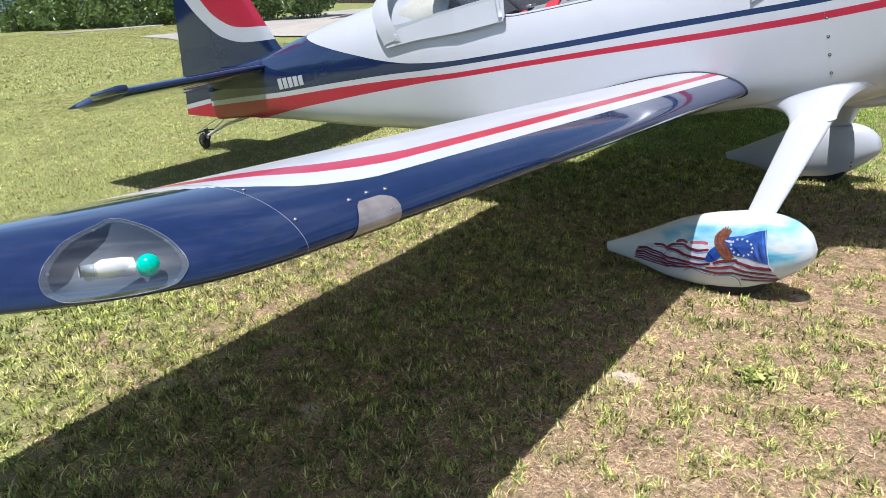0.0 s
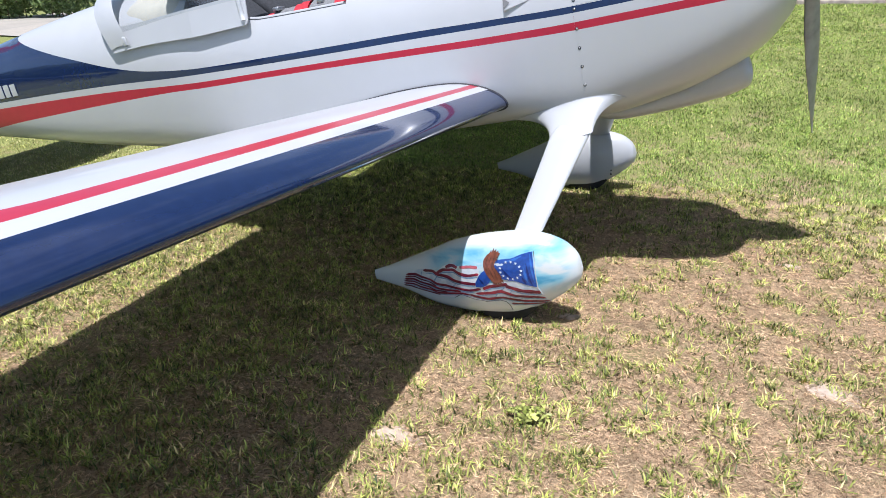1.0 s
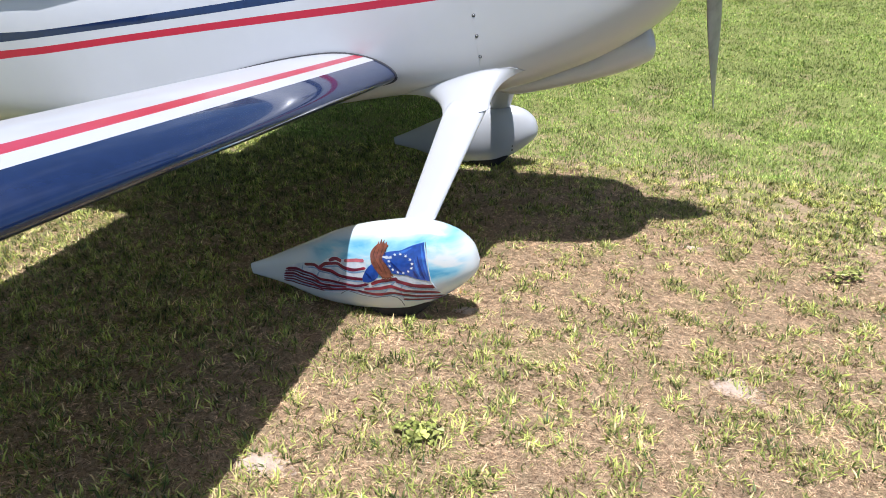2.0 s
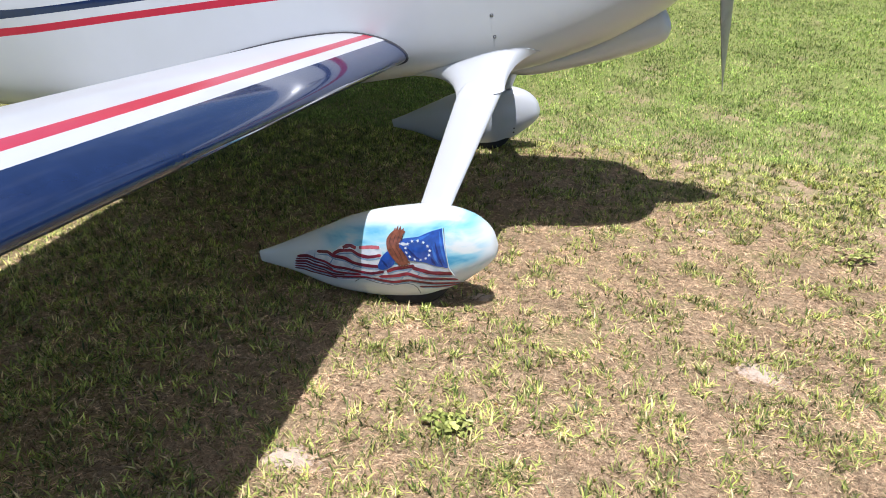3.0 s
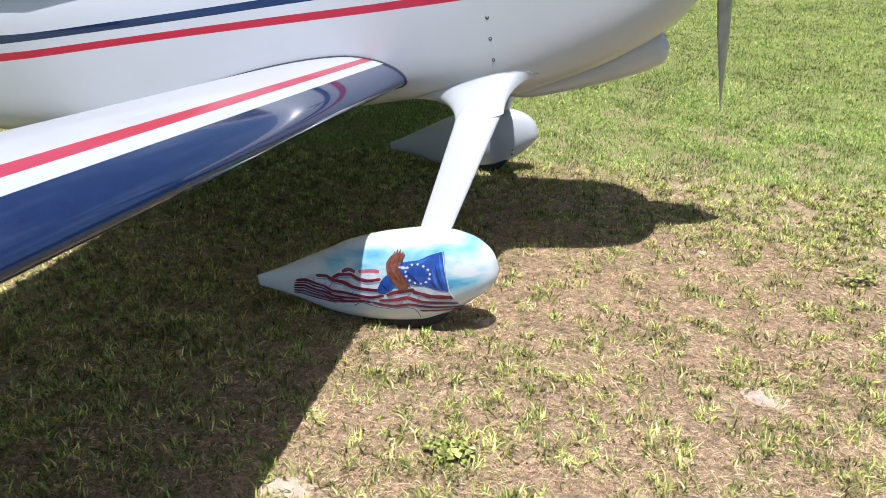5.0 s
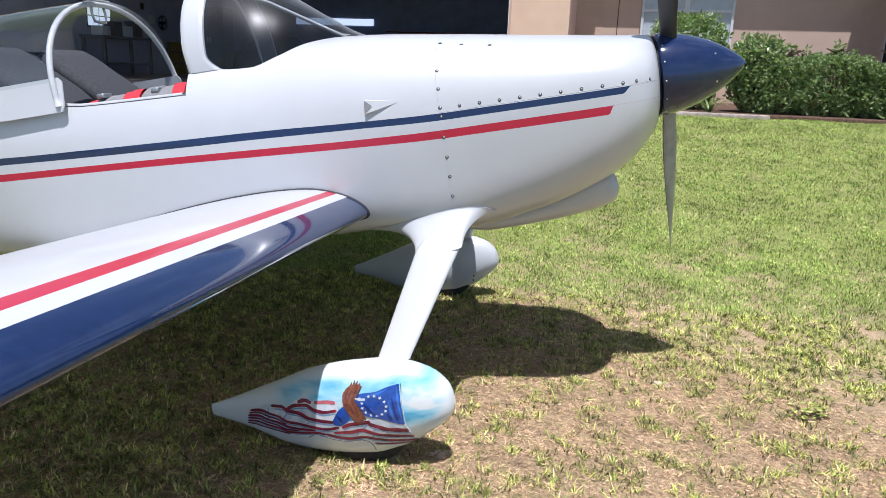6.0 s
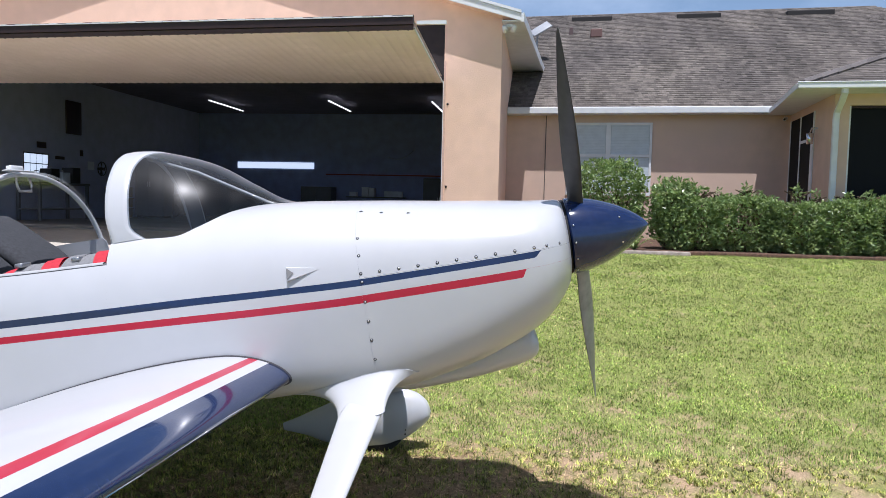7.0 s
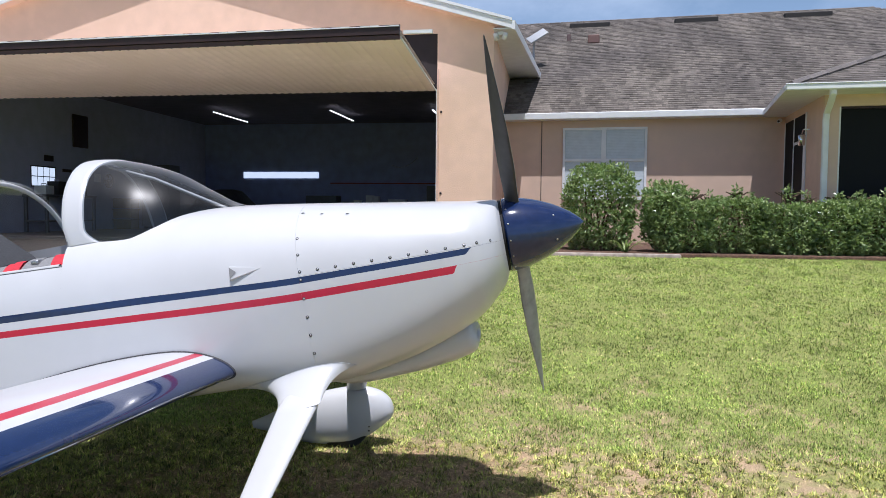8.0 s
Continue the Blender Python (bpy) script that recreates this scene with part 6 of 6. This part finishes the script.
def ribbon(points, half, out, n=44, seed=0, ends=.12):
    """A brush stroke through points, of wavering breadth and thin ends."""
    d = [0.0]
    for p, q in zip(points, points[1:]):
        d.append(d[-1] + math.dist(p, q))
    fx, fz = curve([(t / d[-1], p[0]) for t, p in zip(d, points)]), curve([(t / d[-1], p[1]) for t, p in zip(d, points)])
    rows = []
    for t in span(0, 1, n):
        dx, dz = fx(min(t + .01, 1)) - fx(max(t - .01, 0)), fz(min(t + .01, 1)) - fz(max(t - .01, 0))
        ln = math.hypot(dx, dz) or 1
        h = half * (1 + .28 * noise.noise(Vector((t * 5, seed * 3.7, 1)))) * (min(1, t / ends, (1 - t) / ends) * .75 + .25)
        x, z = fx(t), fz(t)
        rows.append([on_pant(x - dz / ln * h * k, z + dx / ln * h * k, out) for k in (-1, -.35, .35, 1)])
    return grid(rows)


f_lo = [(-.800, -.570), (-.713, -.591), (-.639, -.609), (-.565, -.617), (-.531, -.606), (-.479, -.625), (-.426, -.640), (-.368, -.636), (-.343, -.645), (-.329, -.665), (-.264, -.672), (-.180, -.684)]
f_hi = [(-.800, -.552), (-.760, -.513), (-.721, -.500), (-.684, -.496), (-.626, -.505), (-.584, -.481), (-.546, -.474), (-.524, -.484), (-.436, -.486), (-.426, -.560), (-.324, -.561), (-.289, -.557), (-.211, -.589), (-.180, -.676)]
part("flag_field", paint_patch(f_lo, f_hi, 110, 8, .0012), FLAG_WHITE, pant_r, "painted rippling striped flag")
STRIPES = (
    (FLAG_PINK, .0058, [(-.515, -.490), (-.476, -.489), (-.438, -.493)]),
    (FLAG_RED, .0060, [(-.578, -.488), (-.551, -.481), (-.527, -.491)]),
    (FLAG_RED, .0066, [(-.624, -.512), (-.587, -.498), (-.550, -.498), (-.517, -.516), (-.482, -.524), (-.436, -.520)]),
    (FLAG_RED, .0068, [(-.686, -.501), (-.645, -.502), (-.620, -.516), (-.577, -.526), (-.545, -.544), (-.496, -.556), (-.450, -.562)]),
    (FLAG_RED, .0058, [(-.776, -.521), (-.732, -.518), (-.694, -.529), (-.660, -.538), (-.627, -.557), (-.587, -.564), (-.538, -.577), (-.483, -.587), (-.438, -.582)]),
    (FLAG_RED, .0050, [(-.788, -.540), (-.745, -.538), (-.708, -.550), (-.663, -.561), (-.621, -.578), (-.577, -.585), (-.528, -.591)]),
    (FLAG_RED, .0046, [(-.796, -.559), (-.753, -.560), (-.708, -.573), (-.662, -.583), (-.628, -.597), (-.572, -.600), (-.530, -.600), (-.489, -.609)]),
    (FLAG_DEEP, .0034, [(-.798, -.568), (-.765, -.571), (-.728, -.581), (-.690, -.590), (-.655, -.598), (-.625, -.606)]),
    (FLAG_DEEP, .0032, [(-.792, -.549), (-.750, -.549), (-.712, -.561), (-.672, -.571), (-.636, -.587), (-.590, -.592)]),
    (FLAG_DEEP, .0030, [(-.782, -.530), (-.738, -.528), (-.702, -.539), (-.664, -.549), (-.634, -.567)]),
    (FLAG_RED, .0064, [(-.428, -.583), (-.394, -.573), (-.360, -.571), (-.325, -.568)]),
    (FLAG_RED, .0072, [(-.334, -.575), (-.302, -.588), (-.278, -.598), (-.240, -.607), (-.201, -.616)]),
    (FLAG_RED, .0056, [(-.462, -.602), (-.402, -.602), (-.359, -.597), (-.334, -.607), (-.303, -.620), (-.264, -.627), (-.221, -.636), (-.190, -.648)]),
    (FLAG_RED, .0050, [(-.492, -.606), (-.449, -.620), (-.408, -.628), (-.359, -.625), (-.320, -.635), (-.276, -.646), (-.233, -.655), (-.184, -.670)]),
    (FLAG_RED, .0040, [(-.326, -.656), (-.281, -.662), (-.232, -.670), (-.195, -.680)]))
for k, (m_, half, line) in enumerate(STRIPES):
    part("flag_stripe", ribbon(line, half * (.88 if 1 < k < 10 else 1.0), .0020, 50, k, .03), m_, pant_r)
    if k > 1 and m_ is FLAG_RED:
        part("flag_fold", ribbon([(x, z - half * 1.55) for x, z in line], half * .42, .0019, 40, k + 20), FLAG_FOLD, pant_r)
    if k > 2 and m_ is FLAG_RED:
        part("flag_shade", ribbon([(x, z - half * .55) for x, z in line[len(line) // 3:]], half * .33, .0024, 30, k + 40), FLAG_DEEP, pant_r)
for k, line in enumerate(([(-.694, -.505), (-.703, -.540), (-.690, -.572)], [(-.612, -.514), (-.640, -.545), (-.668, -.580)], [(-.540, -.555), (-.575, -.583), (-.600, -.604)], [(-.322, -.572), (-.352, -.590), (-.392, -.626)], [(-.305, -.590), (-.325, -.615), (-.322, -.650)])):
    part("flag_shade", ribbon(line, .0030, .0018, 24, k + 60, .5), FLAG_FOLD, pant_r)
# the blue field, with its folds, and the lobe behind the brown shape
part("flag_canton", paint_patch([(-.375, -.520), (-.347, -.541), (-.322, -.551), (-.289, -.557), (-.253, -.574), (-.212, -.590)], [(-.375, -.478), (-.340, -.468), (-.302, -.467), (-.254, -.455), (-.225, -.451), (-.210, -.450)], 50, 8, .0026), FLAG_BLUE, pant_r, "painted blue flag field")
part("flag_lobe", paint_patch([(-.456, -.572), (-.437, -.575), (-.406, -.564), (-.380, -.530)], [(-.456, -.556), (-.432, -.522), (-.402, -.505), (-.380, -.512)], 24, 6, .0026), FLAG_BLUE, pant_r)
for k, (m_, line) in enumerate(((CANTON_DK, [(-.240, -.490), (-.236, -.540), (-.226, -.582)]), (CANTON_DK, [(-.262, -.540), (-.256, -.558), (-.248, -.572)]), (CANTON_LT, [(-.222, -.458), (-.221, -.510), (-.217, -.570)]), (CANTON_DK, [(-.340, -.500), (-.318, -.530), (-.300, -.548)]), (CANTON_LT, [(-.330, -.478), (-.295, -.474), (-.255, -.462)]), (CANTON_LT, [(-.252, -.500), (-.248, -.540), (-.240, -.570)]), (CANTON_DK, [(-.440, -.535), (-.428, -.552), (-.420, -.566)]))):
    part("canton_fold", ribbon(line, .0042, .0030, 24, k + 80, .4), m_, pant_r)
# the brown shape: two swept lobes with ragged ends
_l = curve([(-.562, -.378), (-.540, -.392), (-.518, -.404), (-.492, -.411), (-.470, -.409), (-.452, -.397), (-.440, -.380)])
_r2 = curve([(-.562, -.348), (-.540, -.343), (-.518, -.352), (-.492, -.367), (-.470, -.357), (-.452, -.347), (-.440, -.343)])
part("brown_shape", grid([[on_pant(_l(z) + (_r2(z) - _l(z)) * j / 6, z, .0034) for j in range(7)] for z in span(-.562, -.440, 32)]), FEATHER, pant_r, "plain brown painted shape")
for k, (x, z) in enumerate(((-.374, -.432), (-.363, -.427), (-.353, -.429), (-.344, -.436), (-.339, -.445), (-.379, -.565), (-.368, -.573), (-.357, -.574), (-.346, -.569), (-.337, -.559))):
    x0, z0 = (-.378 + .007 * k, -.452) if k < 5 else (-.376 + .007 * (k - 5), -.545)
    part("brown_stroke", ribbon([(x0, z0), ((x + x0) / 2, (z + z0) / 2), (x, z)], .0042, .0036, 12, k, .5), FEATHER, pant_r)
for k in range(7):
    x0 = -.402 + .007 * k
    part("brown_streak", ribbon([(x0, -.488), (x0 + .012, -.515), (x0 + .022, -.548)] if k % 2 else [(x0, -.486), (x0 + .006, -.470), (x0 + .018, -.448)], .0013, .0040, 16, k, .5), FEATHER_DK, pant_r)
part("pale_shape", ribbon([(-.366, -.483), (-.350, -.486), (-.334, -.490)], .0062, .0038, 14, 3, .6), FLAG_WHITE, pant_r)
for k in range(13):
    a = math.tau * k / 13
    cx_, cz2 = -.303 + .042 * math.cos(a), -.512 + .034 * math.sin(a) - .004 * math.cos(a)
    v = [pant_at(cx_, cz2, .0040)]
    for j in range(10):
        r = .0066 if j % 2 == 0 else .0028
        b_ = math.tau * j / 10 + .3 * k
        v.append(pant_at(cx_ + r * math.sin(b_), cz2 + r * math.cos(b_), .0040))
    part("star", (v, [(0, 1 + j, 1 + (j + 1) % 10) for j in range(10)]), FLAG_WHITE, pant_r)
part("flag_hem", tube([on_pant(x, z, .002) for x, z in ((-.208, -.450), (-.207, -.498), (-.209, -.545), (-.209, -.592), (-.199, -.623), (-.181, -.672))], .0020, 5), FLAG_WHITE, pant_r)
part("cover_joint", tube([on_pant(x, z, .0012) for x, z in ((-.56, -.620), (-.531, -.605), (-.479, -.627), (-.425, -.641), (-.368, -.637), (-.345, -.646), (-.335, -.664), (-.333, -.690))], .0015, 5), mat("joint_dark", (.16, .17, .19), .7), pant_r)

# ---- cuffs where the legs meet the body ----
zt_ = curve([(-.40, -.040), (-.30, -.022), (-.20, -.004), (-.02, .018), (.07, .012), (.125, -.010)])
for sgn in (-1, 1):
    rows = []
    for k in range(31):
        s = k / 30
        a = math.pi * s
        cx_ = .5 * math.cos(a)
        bx, by, bz = -.097 + cx_ * .184, -.590 - .5 * .0545 * math.sin(a) * (.75 + .5 * (cx_ + .5)) ** 1.2 * 1.22 - .001, -.107 - .014 * s
        tx = .125 - .515 * s
        tp, _ = hull_at(tx, zt_(tx), .0025)
        mx_, my, mz = bx * .93 + tx * .07, tp.y - .014, tp.z * .8 + bz * .2
        rows.append([((1 - t) ** 2 * bx + 2 * t * (1 - t) * mx_ + t * t * tx, -sgn * ((1 - t) ** 2 * by + 2 * t * (1 - t) * my + t * t * tp.y), (1 - t) ** 2 * bz + 2 * t * (1 - t) * mz + t * t * tp.z) for t in span(0, 1, 12)])
    part("leg_cuff", grid(rows), WHITE, plane, "moulded white gear leg cuff")
    line = [r[-1] for r in rows]
    part("cuff_edge", tube(line, .0012, 5), mat("edge_shade", (.45, .46, .48), .8), plane)
    part("leg_joint", tube([r[0] for r in rows], .0009, 5), mat("joint_pale", (.40, .41, .43), .8), plane)

# ---- small things in the hangar and on the house ----
GLINT = mat("pale_plastic", (.62, .66, .70), .4, scale=6, vary=.1)
WX = GX0 + .201
sign_ = part("wall_sign", box(WX, WX + .02, 14.92, 15.19, 2.15, 2.38, .004), GLINT, None, smooth=False)
tagged(sign_, "small pale sign on the hangar side wall", "sign")
for y0, y1, z0, z1 in ((12.95, 13.28, 2.60, 2.75), (13.62, 13.96, 2.36, 2.44), (14.60, 14.72, 2.50, 2.66)):
    tagged(part("wall_plaque", box(WX, WX + .02, y0, y1, z0, z1, .004), BROWN, None, smooth=False), "small dark framed plaque on the hangar wall", "picture frame", "plaques on the hangar wall")
fan = empty("wall_fan", None, "black wall-mounted fan beside the sign", "fan")
part("cage", tube([(WX + .10, 15.42 + .19 * math.cos(a), 2.20 + .19 * math.sin(a)) for a in [math.tau * k / 24 for k in range(24)]], .014, 6, True), DARK, fan)
part("hub", disc((WX + .09, 15.42, 2.20), (1, 0, 0), .05, .09, 14), DARK, fan)
for k in range(4):
    a0 = math.tau * k / 4
    part("fan_blade", grid([[(WX + .08 + .03 * w, 15.42 + r * math.cos(a0 + w), 2.20 + r * math.sin(a0 + w)) for w in span(-.35, .35, 4)] for r in (.04, .10, .17)]), DARK, fan)
part("arm", tube([(WX - .004, 15.42, 2.20), (WX + .09, 15.42, 2.20)], .02, 8), DARK, fan)
lights = empty("light_string", None, "short drooping string of tiny pale bulbs", "string lights")
arc = [(-4.66 + .91 * t, 21.27, 3.02 - .46 * t + .72 * t * t) for t in span(0, 1, 16)]
part("cord", tube(arc, .006, 5), DARK, lights)
for p in arc[::2]:
    part("bulb", disc((p[0], p[1] - .012, p[2] - .01), (0, -1, 0), .016, .02, 8), GLINT, lights)
shelf_ = part("wall_shelf", box(-6.1, -4.0, 20.98, 21.298, 1.58, 1.62, .004), CAB, None, smooth=False)
tagged(shelf_, "long dark shelf on the hangar back wall", "shelf")
for x0, x1, h in ((-5.98, -5.74, .16), (-5.54, -5.30, .33), (-5.28, -5.09, .30), (-4.74, -4.12, .20)):
    bx = empty("storage_box", None, "pale plastic storage box on the hangar shelf", "box", "boxes on the shelf")
    part("body", box(x0, x1, 21.02, 21.26, 1.62, 1.62 + h - .03, .006), GLINT, bx, smooth=False)
    part("lid", box(x0 - .008, x1 + .008, 21.012, 21.268, 1.62 + h - .029, 1.62 + h, .006), GLINT, bx, smooth=False)
OCHRE = mat("yellow_plastic", (.22, .155, .035), .45, scale=8, vary=.1)
TARP = mat("dark_tarp", (.045, .05, .06), .7, scale=7, vary=.25, bump=.3, bump_scale=14)
bin_ = empty("tool_crate", Matrix.Translation((-11.35, 15.85, HF)), "yellow plastic crate stack by the hangar wall", "crate")
for k in range(3):
    part("crate", box(-.28, .28, -.22, .22, .30 * k, .30 * k + .285, .02), OCHRE, bin_, smooth=False)
    part("crate_lip", box(-.30, .30, -.24, .24, .30 * k + .25, .30 * k + .275, .006), OCHRE, bin_, smooth=False)
bench = empty("workbench", Matrix.Translation((-11.35, 13.1, HF)), "dark workbench along the hangar side wall", "workbench")
part("worktop", box(-.33, .33, -.95, .95, .86, .92, .008), CAB, bench, smooth=False)
part("shelf", box(-.30, .30, -.9, .9, .25, .29, .006), CAB, bench, smooth=False)
for a in (-.28, .28):
    for b in (-.88, .88):
        part("leg", box(a - .035, a + .035, b - .035, b + .035, 0, .86, .005), CAB, bench, smooth=False)
for k, (y, h, m_) in enumerate(((12.5, .22, GLINT), (12.95, .34, DARK), (13.35, .26, GLINT), (13.75, .40, DARK))):
    tb = empty("tool_box", Matrix.Translation((-11.35, y, HF + .92)), "small pale tool box on the workbench" if m_ is GLINT else "small black tool box on the workbench", "tool box", "boxes on the workbench")
    part("body", box(-.16, .16, -.15, .15, 0, h, .015), m_, tb, smooth=False)
    part("handle", tube([(0, -.08, h - .004), (0, -.08, h + .05), (0, .08, h + .05), (0, .08, h - .004)], .01, 6), STEEL, tb)
cart = empty("covered_vehicle", Matrix.Translation((-9.3, 17.6, HF)), "low vehicle under a dark tarp in the hangar", "vehicle")
rows = []
for t in span(0, 1, 22):
    x = -1.55 + 3.1 * t
    h = .62 + .48 * ss((t - .25) / .15) * ss((.85 - t) / .2)
    h *= min(1, .55 + 3 * t, .55 + 3 * (1 - t))
    rows.append([(x + .02 * math.sin(5 * a + 9 * t), .72 * math.copysign(abs(math.cos(a)) ** .45, math.cos(a)) * (1 + .03 * math.sin(23 * t)), .10 + (h + .015 * math.sin(17 * t + 6 * a)) * math.sin(a) ** .5) for a in [math.pi * k / 18 for k in range(19)]])
v, f = grid(rows)
f += [tuple(range(19)), tuple(range(len(v) - 19, len(v)))[::-1]]
part("tarp", (v, f), TARP, cart)
for a in (-1.0, 1.0):
    for b in (-.62, .62):
        part("wheel", disc((a, b, .22), (0, 1, 0), .22, .18, 20), DARK, cart)
eye_ = empty("security_camera", ASKEW, "small white security camera under the eaves", "camera")
part("body", tube([(5.32, 11.84, 3.235), (5.26, 11.72, 3.20)], .034, 12), TRIM, eye_)
part("mount", tube([(5.33, 12.0, 3.27), (5.32, 11.86, 3.245)], .02, 8), TRIM, eye_)
part("lens", disc((5.256, 11.712, 3.198), (-.4, -.85, -.25), .022, .008, 12), DARK, eye_)
